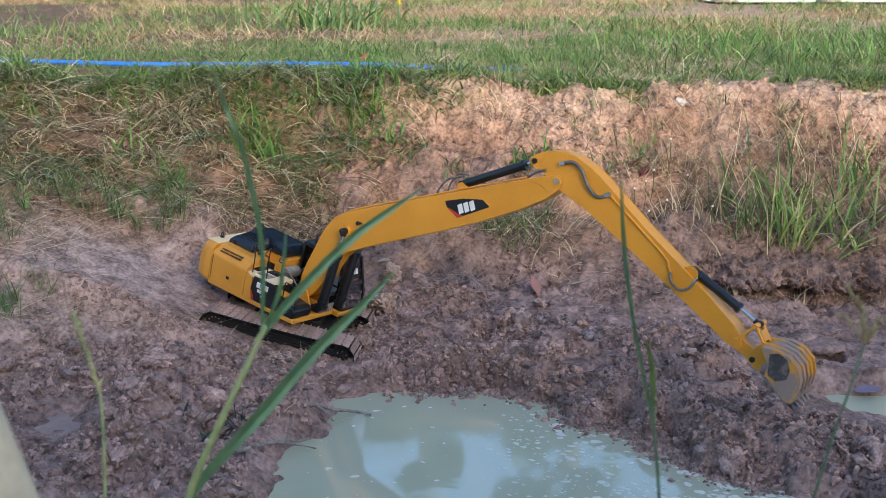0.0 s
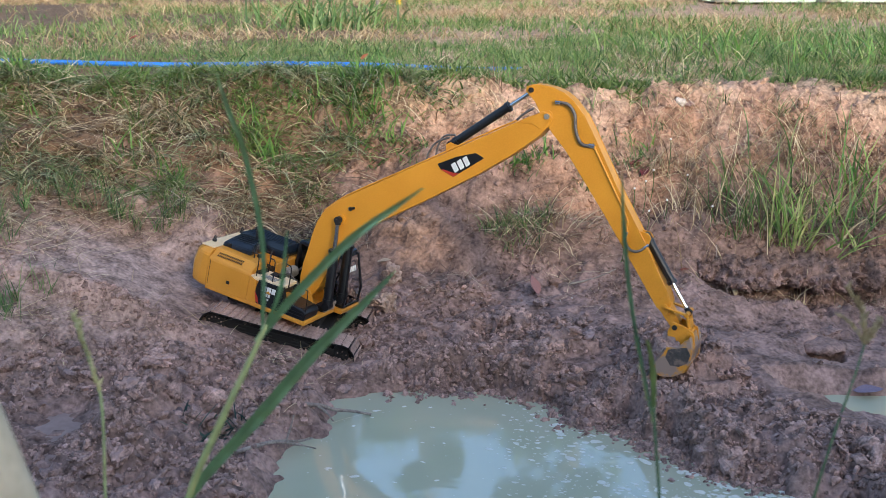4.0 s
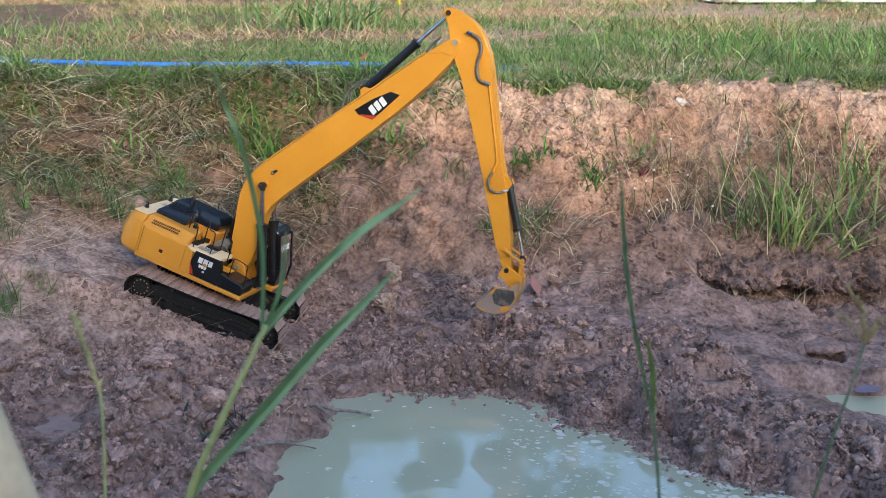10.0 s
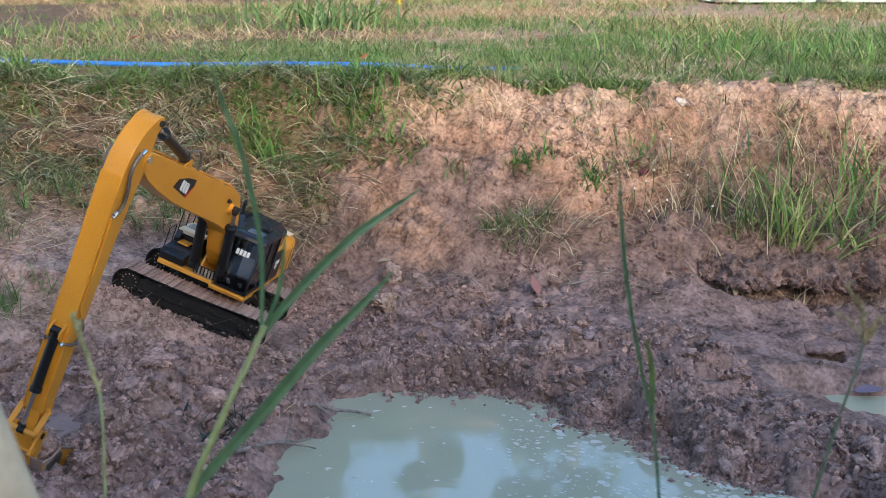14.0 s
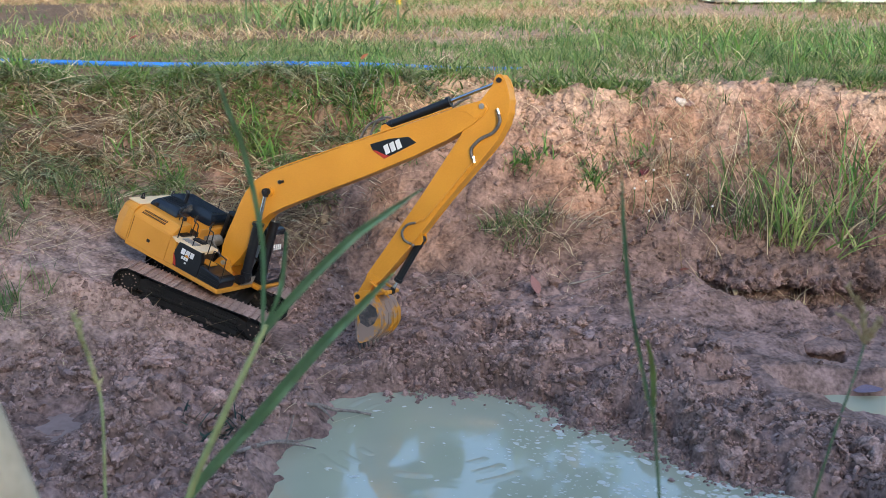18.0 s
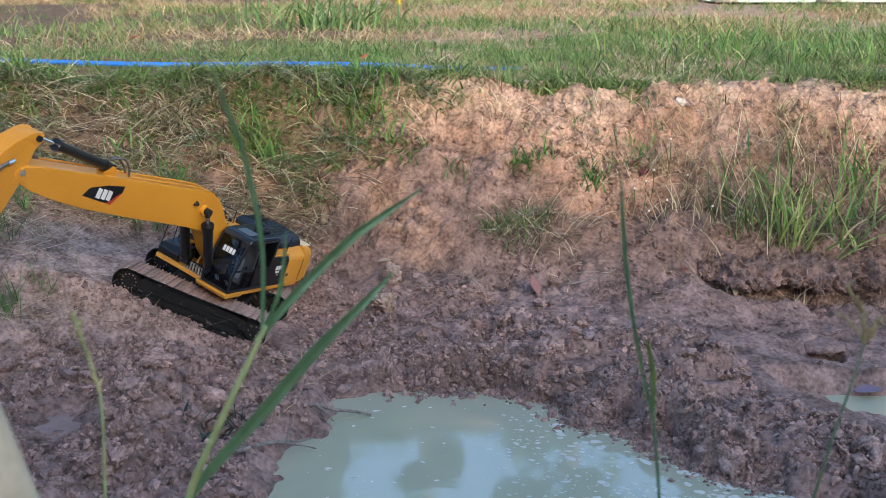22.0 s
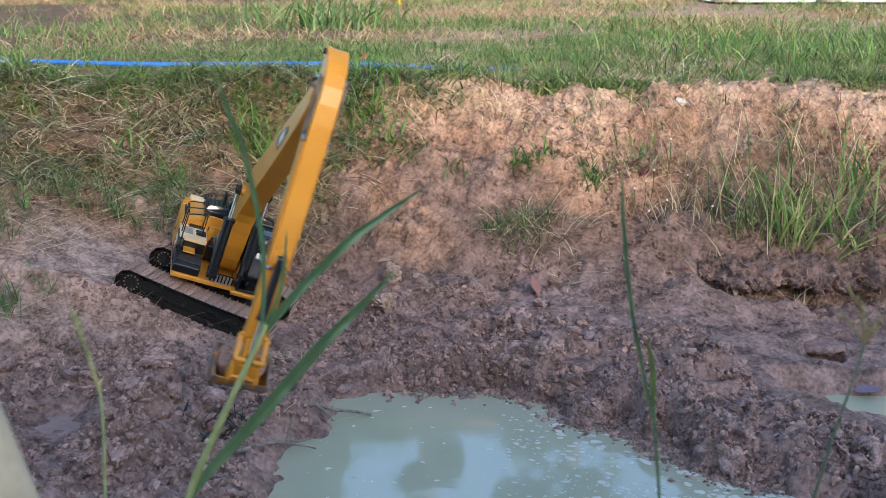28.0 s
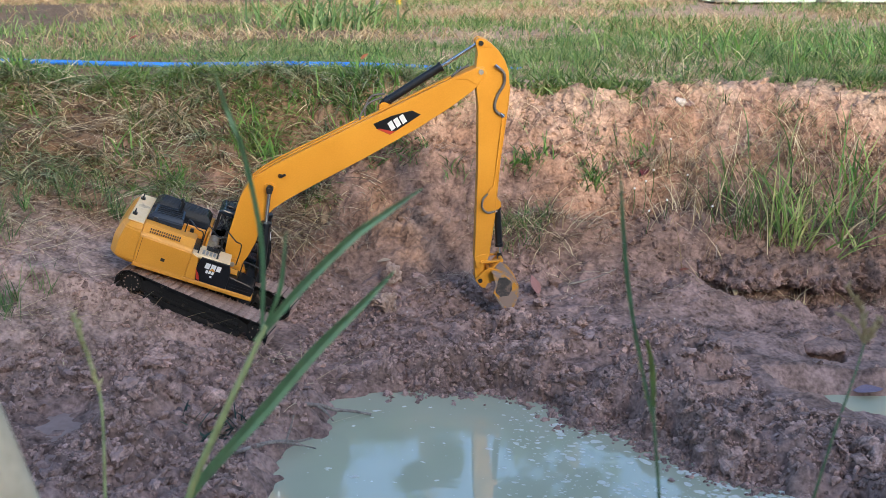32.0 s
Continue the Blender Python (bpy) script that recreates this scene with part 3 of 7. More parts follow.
hp("bay_floor", box(-0.119, -0.053, -0.0515, 0.0, 0.150, 0.1685, 0.002), YELLOW)
for x in (-0.112, -0.085):
    hp("bay_grille", join(box(x, x + 0.023, -0.047, -0.006, 0.1686, 0.1710, 0.001), *[box(x + 0.002 + 0.005 * k, x + 0.004 + 0.005 * k, -0.045, -0.008, 0.1710, 0.1726) for k in range(4)]), BLACK)
# black engine hoods side by side, the farther one higher and longer
hood1 = lofted([[(-0.206, -0.068, 0.199), (-0.118, -0.068, 0.199), (-0.118, -0.004, 0.199), (-0.206, -0.004, 0.199)], [(-0.204, -0.067, 0.2102), (-0.117, -0.067, 0.2126), (-0.117, -0.004, 0.2126), (-0.204, -0.004, 0.2102)], [(-0.192, -0.058, 0.2214), (-0.122, -0.058, 0.2246), (-0.122, -0.007, 0.2310), (-0.192, -0.007, 0.2278)]])
bmesh.ops.bevel(hood1, geom=list(hood1.edges), offset=0.002, segments=2, affect="EDGES", clamp_overlap=True)
hp("engine_hood", hood1, NAVY, "glossy black engine hood, bluish with painted sky reflection")
hood2 = lofted([[(-0.206, -0.003, 0.197), (-0.060, -0.003, 0.197), (-0.060, 0.096, 0.197), (-0.206, 0.096, 0.197)], [(-0.204, -0.003, 0.2174), (-0.056, -0.003, 0.2142), (-0.056, 0.093, 0.2102), (-0.204, 0.093, 0.2134)], [(-0.190, 0.002, 0.2334), (-0.066, 0.002, 0.2302), (-0.066, 0.076, 0.2262), (-0.190, 0.076, 0.2294)]])
bmesh.ops.bevel(hood2, geom=list(hood2.edges), offset=0.002, segments=2, affect="EDGES", clamp_overlap=True)
hp("hood_cover", hood2, NAVY, "black ribbed cover, bluish with painted sky reflection")
for k in range(5):
    y = -0.054 + 0.010 * k
    hp("hood_rib", bar((-0.188, y, 0.2226 + 0.0016 * k), (-0.126, y, 0.2258 + 0.0016 * k), 0.003, 0.003), BLACK)
for k in range(6):
    hp("hood_rib", bar((-0.186, 0.0075 + 0.012 * k, 0.2336 - 0.00065 * k), (-0.070, 0.0075 + 0.012 * k, 0.2305 - 0.00065 * k), 0.003, 0.003), NAVY)
hp("exhaust", join(rod((-0.135, -0.024, 0.232), (-0.135, -0.024, 0.258), 0.005, 12), rod((-0.135, -0.024, 0.258), (-0.141, -0.024, 0.264), 0.005, 12)), BLACK)
for x in (-0.19, -0.098):
    hp("hood_hinge", box(x, x + 0.010, -0.070, -0.063, 0.203, 0.213, 0.001), BLACK)

# service deck on the right
hp("deck_floor", box(-0.0755, 0.020, -0.1215, -0.052, 0.164, 0.174, 0.002), CREAM, "yellow service deck with sky shine painted in as cream")
hp("deck_side", prism([(-0.0755, 0.106), (-0.049, 0.106), (-0.057, 0.164), (-0.0755, 0.172)], -0.1235, -0.110, 0.0015), YELLOW)
hp("tank", box(-0.048, 0.012, -0.108, -0.052, 0.106, 0.163, 0.003), BLACK)
hp("logo_panel", prism([(-0.048, 0.1065), (-0.056, 0.140), (-0.049, 0.170), (0.020, 0.171), (0.028, 0.150), (0.028, 0.1065)], -0.1232, -0.108, 0.0015), BLACK, "black logo panel")
hp("logo_patch", prism([(-0.0475, 0.112), (-0.0555, 0.138), (-0.0435, 0.122), (-0.039, 0.108)], -0.1246, -0.1234), RED, "red logo corner")


def print_bars(name, bars, y, side, parent, label=""):
    """Plain pale bars standing in for a printed mark."""
    bm = join(*[prism([(x, z), (x + w, z), (x + w + t, z + h), (x + t, z + h)], y, y + side * 0.0009) for x, z, w, h, t in bars])
    return part(name, bm, WHITE, parent, label)


MARK = [(0.0, 0.0, 0.009, 0.011, 0.001), (0.011, 0.0, 0.009, 0.011, 0.001), (0.022, 0.0, 0.008, 0.011, 0.001), (0.004, -0.009, 0.0045, 0.006, 0.0005), (0.0097, -0.009, 0.0045, 0.006, 0.0005), (0.0154, -0.009, 0.0045, 0.006, 0.0005), (0.014, -0.016, 0.004, 0.0035, 0)]
print_bars("logo_print", [(1.3 * x - 0.036, 1.3 * z + 0.145, 1.3 * w, 1.3 * h, t) for x, z, w, h, t in MARK], -0.1234, -1, house, "plain white printed bars")
hp("logo_triangle", prism([(-0.024, 0.1425), (-0.008, 0.1425), (-0.016, 0.150)], -0.1248, -0.1244), YELLOW)
hp("toolbox", join(prism([(0.028, 0.106), (0.094, 0.106), (0.097, 0.126), (0.088, 0.134), (0.034, 0.142), (0.028, 0.142)], -0.1225, -0.055, 0.003), box(0.036, 0.085, -0.118, -0.06, 0.132, 0.1365, 0.001)), BLACK, "black step boxes")
for z in (0.115, 0.123):
    hp("box_rib", box(0.034, 0.09, -0.1238, -0.1226, z, z + 0.0016), BLACK)
hp("step_plate", join(box(0.01, 0.045, -0.105, -0.075, 0.143, 0.147, 0.001), box(0.004, 0.01, -0.11, -0.07, 0.147, 0.164, 0.001)), YELLOW)
hp("tread_plate", join(*[box(-0.052 + 0.009 * k, -0.046 + 0.009 * k, -0.112, -0.088, 0.1742, 0.1760) for k in range(5)]), GREY, "grey anti-slip plate")
hp("grille", join(box(-0.084, -0.060, -0.100, -0.060, 0.1742, 0.1765, 0.001), *[box(-0.082 + 0.005 * k, -0.080 + 0.005 * k, -0.098, -0.062, 0.1765, 0.1785) for k in range(5)]), BLACK)
hp("filler_cap", rod((-0.022, -0.070, 0.174), (-0.022, -0.070, 0.181), 0.008, 16), BLACK)
hp("hatch", box(-0.045, -0.012, -0.080, -0.055, 0.1742, 0.1775, 0.001), DARK)
for x in (-0.108, -0.060, -0.012):
    pts = [(x, -0.066, 0.174), (x, -0.066, 0.226), (x + 0.004, -0.070, 0.234), (x + 0.020, -0.104, 0.234), (x + 0.030, -0.116, 0.232), (x + 0.044, -0.117, 0.226), (x + 0.046, -0.117, 0.174)]
    hp("handrail", tube(pts, 0.0016, 6, 4), BLACK, "thin black handrail")
hp("handrail", tube([(0.05, -0.118, 0.138), (0.05, -0.118, 0.184), (0.056, -0.118, 0.19), (0.085, -0.118, 0.186), (0.09, -0.118, 0.18), (0.094, -0.118, 0.13)], 0.0014, 6, 4), BLACK, "thin black handrail")
# pumps and pipes in the bay behind the boom
hp("air_filter", join(rod((-0.035, -0.026, 0.168), (-0.035, 0.022, 0.168), 0.015, 18), rod((-0.035, 0.022, 0.168), (-0.035, 0.028, 0.168), 0.010, 18)), GREY, "pale grey filter canister")
hp("pump", join(rod((-0.02, 0.0, 0.12), (-0.02, 0.0, 0.152), 0.013, 16), box(-0.045, -0.005, -0.045, -0.02, 0.12, 0.158, 0.003)), BLACK)
hp("bay_wall", box(-0.052, -0.047, -0.050, 0.034, 0.106, 0.196, 0.001), YELLOW)
hp("bay_pipe", tube([(-0.04, -0.04, 0.158), (-0.02, -0.035, 0.178), (0.0, -0.03, 0.165), (0.018, -0.028, 0.15)], 0.0025, 8), HOSE)
hp("bay_pipe", tube([(-0.04, 0.03, 0.15), (-0.015, 0.028, 0.182), (0.005, 0.026, 0.17), (0.02, 0.02, 0.15)], 0.0025, 8), HOSE)
for side in (-1, 1):
    y = 0.010 + side * 0.031
    hp("boom_bracket", prism([(-0.012, 0.104), (0.07, 0.104), (0.062, 0.118), (0.044, 0.150), (0.028, 0.155), (0.012, 0.148)], y - 0.003, y + 0.003, 0.001), YELLOW)
hp("boom_pin", rod((0.028, -0.028, 0.139), (0.028, 0.048, 0.139), 0.006, 16), GREY)
for k in range(6):
    hp("valve", rod((0.096, -0.02 + 0.009 * k, 0.105), (0.099, -0.02 + 0.009 * k, 0.128), 0.0028, 8), GREY, "small silver hose fitting")
hp("valve_block", box(0.07, 0.094, -0.028, 0.034, 0.106, 0.122, 0.002), DARK)

# cab on the left
CY0, CY1 = 0.040, 0.1255
SIDE = [(-0.045, 0.106), (0.112, 0.106), (0.119, 0.150), (0.092, 0.238), (0.078, 0.246), (-0.040, 0.246), (-0.045, 0.238)]
hp("cab_floor", box(-0.043, 0.112, CY0 + 0.002, CY1 - 0.002, 0.106, 0.112), BLACK)
roof = prism([(-0.046, 0.236), (0.090, 0.234), (0.084, 0.247), (0.074, 0.2505), (-0.036, 0.2505), (-0.044, 0.246)], CY0 - 0.001, CY1 + 0.001, 0.004)
hp("cab_roof", roof, NAVY, "dark blue-black cab roof")
hp("roof_hatch", box(0.030, 0.066, 0.062, 0.106, 0.2506, 0.2525, 0.001), surface("hatch_blue", (0.10, 0.13, 0.18), (0.15, 0.18, 0.23), 20, 200, 0.25, bump=0.02), "paler blue roof hatch")
hp("roof_light", join(box(-0.030, 0.0, 0.066, 0.1, 0.2506, 0.257, 0.002), tube([(-0.026, 0.07, 0.256), (-0.026, 0.07, 0.266), (-0.006, 0.095, 0.266), (-0.006, 0.095, 0.256)], 0.002, 6, 4)), BLACK)


for y in (CY0 + 0.003, CY1 - 0.003):
    hp("cab_post", bar((0.1135, y, 0.108), (0.1165, y, 0.152), 0.006, 0.007), BLACK)
    hp("cab_post", bar((0.1165, y, 0.150), (0.088, y, 0.240), 0.006, 0.007), BLACK)
    hp("cab_post", bar((0.022, y, 0.108), (0.022, y, 0.240), 0.006, 0.007), BLACK)
    hp("cab_post", bar((-0.041, y, 0.108), (-0.041, y, 0.240), 0.007, 0.008), BLACK)
    hp("cab_rail", bar((-0.041, y, 0.111), (0.114, y, 0.111), 0.008, 0.006), BLACK)
    hp("cab_rail", bar((0.022, y, 0.165), (0.112, y, 0.165), 0.004, 0.005), BLACK)
    hp("side_window", prism([(0.025, 0.167), (0.110, 0.167), (0.090, 0.235), (0.025, 0.236)], y - 0.0006, y + 0.0006), GLASS, "tinted side window")
    hp("side_window", prism([(0.025, 0.113), (0.112, 0.113), (0.113, 0.163), (0.025, 0.163)], y - 0.0006, y + 0.0006), GLASS, "tinted side window")
    hp("side_window", prism([(-0.036, 0.165), (0.019, 0.165), (0.019, 0.236), (-0.036, 0.236)], y - 0.0006, y + 0.0006), GLASS, "tinted side window")
    hp("cab_panel", box(-0.040, 0.020, y - 0.0012, y + 0.0012, 0.112, 0.165), BLACK)
hp("cab_rail", bar((0.1145, CY0, 0.111), (0.1145, CY1, 0.111), 0.007, 0.006), BLACK)
hp("cab_rear_wall", box(-0.045, -0.042, CY0, CY1, 0.108, 0.240), BLACK)
wind = bmesh.new()
vs = [wind.verts.new(p) for p in ((0.1155, CY0 + 0.006, 0.114), (0.1155, CY1 - 0.006, 0.114), (0.1172, CY1 - 0.006, 0.152), (0.0905, CY1 - 0.006, 0.236), (0.0905, CY0 + 0.006, 0.236), (0.1172, CY0 + 0.006, 0.152))]
wind.faces.new((vs[0], vs[1], vs[2], vs[5]))
wind.faces.new((vs[5], vs[2], vs[3], vs[4]))
bmesh.ops.solidify(wind, geom=list(wind.faces), thickness=0.0012)
hp("windscreen", wind, GLASS, "tinted cab windscreen")
letters = join(*[box(-0.0006, 0.0006, -0.018 + 0.0095 * k, -0.011 + 0.0095 * k, -0.007, 0.007) for k in range(4)])
hp("screen_lettering", letters, WHITE, "plain white bars on the windscreen", Matrix.Translation((0.1018, 0.082, 0.2065)) @ Matrix.Rotation(radians(-17.6), 4, "Y"))
hp("seat", join(box(0.0, 0.045, 0.062, 0.104, 0.112, 0.145, 0.006), box(-0.012, 0.002, 0.064, 0.102, 0.14, 0.2, 0.005), box(-0.010, 0.0, 0.072, 0.094, 0.2, 0.218, 0.003)), GREY, "grey operator seat")
hp("console", join(box(0.012, 0.05, 0.046, 0.058, 0.112, 0.150, 0.003), box(0.012, 0.05, 0.108, 0.119, 0.112, 0.150, 0.003), rod((0.045, 0.052, 0.15), (0.052, 0.052, 0.168), 0.0022, 8), rod((0.045, 0.113, 0.15), (0.052, 0.113, 0.168), 0.0022, 8)), BLACK)
hp("seat_cover", box(0.0455, 0.0475, 0.066, 0.1, 0.128, 0.185, 0.001), WHITE, "pale sheet over the seat front")
for y in (0.065, 0.097):
    hp("pedal", bar((0.09, y, 0.113), (0.1, y, 0.128), 0.01, 0.003), WHITE)
# left side behind the cab
hp("side_cabinet", prism([(-0.127, 0.106), (-0.047, 0.106), (-0.047, 0.188), (-0.118, 0.188), (-0.127, 0.176)], 0.052, 0.1235, 0.002), BLACK, "black side cabinet with printed bars")
print_bars("logo_print", [(-x - w - 0.072, z + 0.152, w, h, -t) for x, z, w, h, t in MARK], 0.1237, 1, house, "plain white printed bars")
hp("cabinet_top", box(-0.125, -0.048, 0.054, 0.121, 0.188, 0.1935, 0.002), YELLOW)
hp("antenna", rod((-0.118, 0.11, 0.19), (-0.123, 0.112, 0.235), 0.0012, 6), BLACK)

# arm
BOOM_SIDE = [(-0.014, -0.012), (-0.012, 0.014), (0.010, 0.040), (0.040, 0.064), (0.078, 0.088), (0.110, 0.110), (0.140, 0.127), (0.168, 0.137), (0.200, 0.1385), (0.240, 0.134), (0.41, 0.099), (0.52, 0.076), (0.643, 0.050), (0.760, 0.025), (0.800, 0.014), (0.811, 0.002), (0.808, -0.011), (0.795, -0.019), (0.755, -0.026), (0.685, -0.025), (0.585, -0.016), (0.442, 0.005), (0.320, 0.026), (0.220, 0.042), (0.175, 0.046), (0.145, 0.041), (0.115, 0.026), (0.08, 0.004), (0.04, -0.012), (0.01, -0.018)]
boom = part("boom", prism(BOOM_SIDE, -0.023, 0.023, 0.0016, 2), YELLOW_ARM, ex, "long yellow boom")
for k in range(11):
    for side in (-1, 1):
        part("rivet", rod((0.035 + 0.010 * k, side * 0.0215, 0.0645 + 0.0068 * k), (0.034 + 0.010 * k, side * 0.0215, 0.0672 + 0.0068 * k), 0.0015, 6), DARK, boom)
for s in (-1, 1):
    part("cylinder_boss", join(rod((0.204, s * 0.022, 0.095), (0.204, s * 0.032, 0.095), 0.0125, 20)), YELLOW_ARM, boom)
    part("boss_pin", rod((0.204, s * 0.030, 0.095), (0.204, s * 0.0445, 0.095), 0.0060, 14), DARK, boom, "greasy dark pin")
    part("boom_plug", join(rod((0.242, s * 0.0225, 0.1015), (0.246, s * 0.031, 0.100), 0.006, 14, 0.004), rod((0.246, s * 0.029, 0.1), (0.256, s * 0.029, 0.0965), 0.0032, 10)), BLACK, boom, "small black work lamp")
    part("boom_tip_cap", join(rod((0.799, s * 0.022, 0.0), (0.799, s * 0.0285, 0.0), 0.0065, 16), rod((0.799, s * 0.028, 0), (0.799, s * 0.030, 0), 0.003, 10)), GREY, boom)
    part("tip_plate", prism([(0.735, 0.026), (0.760, 0.006), (0.770, -0.016), (0.790, -0.0155), (0.806, -0.009), (0.808, 0.001), (0.798, 0.0125), (0.765, 0.022)], s * 0.0225, s * 0.0248, 0.0006, 1), YELLOW_ARM, boom)
    part("boom_logo", prism([(0.508, 0.062), (0.558, 0.049), (0.605, 0.029), (0.616, 0.007), (0.524, 0.014), (0.507, 0.046)], s * 0.0231, s * 0.0239), BLACK, boom, "black logo plate with plain bars")
    part("logo_patch", prism([(0.5075, 0.046), (0.5245, 0.0145), (0.541, 0.0130), (0.531, 0.021), (0.514, 0.042)], s * 0.0240, s * 0.0244), RED, boom, "red logo corner")
    print_bars("logo_print", [(0.5335 + 0.0163 * k, 0.0195 - 0.0022 * k, 0.0128, 0.0215, 0.003) for k in range(3)], s * 0.0241, s, boom, "plain white printed bars")
part("cylinder_bracket", join(prism([(0.535, 0.070), (0.577, 0.062), (0.562, 0.087), (0.550, 0.089)], -0.012, -0.008), prism([(0.535, 0.070), (0.577, 0.062), (0.562, 0.087), (0.550, 0.089)], 0.008, 0.012)), YELLOW_ARM, boom)
part("oil_pipe", tube([(0.18, 0.014, 0.140), (0.25, 0.015, 0.1355), (0.40, 0.015, 0.1045), (0.50, 0.015, 0.0835)], 0.0022, 8), YELLOW_ARM, boom)
part("oil_pipe", tube([(0.17, -0.014, 0.140), (0.25, -0.015, 0.1355), (0.40, -0.015, 0.1045), (0.49, -0.015, 0.0855), (0.62, -0.017, 0.059), (0.735, -0.019, 0.034)], 0.0022, 8), YELLOW_ARM, boom)
part("cylinder_hose", tube([(0.485, -0.012, 0.0875), (0.50, -0.012, 0.098), (0.53, -0.011, 0.107), (0.566, -0.009, 0.098)], 0.0026, 8), HOSE, boom, "grey hydraulic hose")
part("cylinder_hose", tube([(0.50, 0.012, 0.0835), (0.515, 0.014, 0.1), (0.545, 0.014, 0.112), (0.575, 0.009, 0.097)], 0.0026, 8), HOSE, boom, "grey hydraulic hose")
part("tip_hose", tube([(0.733, -0.019, 0.035), (0.760, -0.022, 0.036), (0.785, -0.026, 0.032)], 0.003, 8), HOSE, boom)

STICK_SIDE = [(-0.082, -0.006), (-0.078, 0.010), (-0.066, 0.028), (-0.048, 0.046), (-0.024, 0.061), (0.004, 0.070), (0.040, 0.0725), (0.080, 0.069), (0.228, 0.049), (0.371, 0.036), (0.482, 0.0205), (0.505, 0.013), (0.520, -0.002), (0.518, -0.012), (0.495, -0.0185), (0.40, -0.014), (0.26, -0.009), (0.090, -0.007), (0.040, -0.012), (0.012, -0.014), (-0.010, -0.012), (-0.045, -0.008), (-0.07, -0.012)]
stick = part("stick", prism(STICK_SIDE, -0.0205, 0.0205, 0.0016, 2), YELLOW_ARM, ex, "long yellow dipper stick")
for s in (-1, 1):
    part("top_plate", prism([(-0.083, -0.005), (-0.076, -0.013), (-0.058, -0.011), (-0.058, 0.034), (-0.068, 0.026), (-0.079, 0.010)], s * 0.010, s * 0.0212, 0.001), YELLOW_ARM, stick)
    part("pin_cap", rod((-0.070, s * 0.020, 0.0), (-0.070, s * 0.0265, 0.0), 0.006, 14), DARK, stick)
    part("edge_strip", join(*[bar((a[0], s * 0.0200, a[1]), (b[0], s * 0.0200, b[1]), 0.003, 0.0028) for a, b in zip(STICK_SIDE[6:11], STICK_SIDE[7:12])]), YELLOW_ARM, stick)
    part("pivot_plate", rod((0, s * 0.0203, 0), (0, s * 0.0225, 0), 0.013, 24), YELLOW_ARM, stick)
part("stick_hose", tube([(-0.012, -0.026, 0.038), (0.004, -0.0265, 0.056), (0.032, -0.026, 0.057), (0.062, -0.0255, 0.040), (0.092, -0.025, 0.034), (0.108, -0.024, 0.046), (0.112, -0.023, 0.058)], 0.0038, 8), HOSE, stick, "grey curved hydraulic hose")
part("stick_hose", tube([(-0.012, 0.026, 0.038), (0.004, 0.0265, 0.056), (0.032, 0.026, 0.057), (0.062, 0.0255, 0.040), (0.092, 0.025, 0.034), (0.108, 0.024, 0.046), (0.112, 0.023, 0.058)], 0.0038, 8), HOSE, stick, "grey curved hydraulic hose")
for s in (-1, 1):
    part("hose_fitting", rod((-0.016, s * 0.026, 0.034), (-0.008, s * 0.026, 0.044), 0.0046, 10), CHROME, stick, "bright hose fitting")
    part("hose_fitting", rod((0.106, s * 0.0235, 0.047), (0.116, s * 0.0235, 0.057), 0.0046, 10), CHROME, stick, "bright hose fitting")
    part("stick_pipe", tube([(0.112, s * 0.0225, 0.055), (0.20, s * 0.0225, 0.0445), (0.29, s * 0.0225, 0.0325), (0.305, s * 0.0225, 0.022), (0.318, s * 0.0225, 0.017)], 0.0022, 8), YELLOW_ARM, stick)
    part("cylinder_hose", tube([(0.316, s * 0.0235, 0.017), (0.330, s * 0.027, 0.004), (0.352, s * 0.028, 0.002), (0.366, s * 0.026, 0.016), (0.366, s * 0.018, 0.036)], 0.003, 8), HOSE, stick, "grey curved hydraulic hose")
    part("hose_fitting", rod((0.366, s * 0.019, 0.030), (0.366, s * 0.016, 0.042), 0.0042, 10), CHROME, stick)
part("cylinder_bracket", join(prism([(0.325, 0.036), (0.375, 0.030), (0.356, 0.053), (0.344, 0.053)], -0.0135, -0.0095), prism([(0.325, 0.036), (0.375, 0.030), (0.356, 0.053), (0.344, 0.053)], 0.0095, 0.0135)), YELLOW_ARM, stick)
part("stick_nose", prism([(0.490, 0.010), (0.512, 0.010), (0.548, 0.008), (0.5645, 0.001), (0.566, -0.008), (0.558, -0.015), (0.520, -0.017), (0.490, -0.015)], -0.0145, 0.0145, 0.0014), YELLOW_ARM, stick, "scuffed yellow stick nose")
for s in (-1, 1):
    part("end_plate", prism([(0.480, 0.0195), (0.505, 0.013), (0.5205, -0.002), (0.518, -0.0125), (0.490, -0.0178), (0.484, -0.004)], s * 0.0205, s * 0.0222, 0.0006, 1), YELLOW_ARM, stick)
part("stick_pin", rod((0.553, -0.031, -0.004), (0.553, 0.031, -0.004), 0.006, 14), DARK, stick)

# bucket: x from its pin to the teeth, z towards its back
SHELL = [(-0.012, 0.050), (0.018, 0.071), (0.055, 0.083), (0.090, 0.078), (0.117, 0.056), (0.133, 0.026), (0.138, -0.006)]
bucket = new("bucket")
bucket.parent = ex
bucket["label"] = "mud-caked digging bucket"
SHELL = [(0.008 + 0.83 * x, 0.006 + 0.83 * z) for x, z in SHELL]
HALF = 0.057
skin = [(x, z) for x, z in SHELL] + [(x - 0.003 * (1 if i > 3 else 0.4), z - 0.0032 * (1 if i < 5 else 0.2)) for i, (x, z) in list(enumerate(SHELL))[::-1]]
part("bucket_shell", prism(skin, -HALF, HALF, 0.0006, 1), CAKED, bucket, "muddy yellow bucket back")
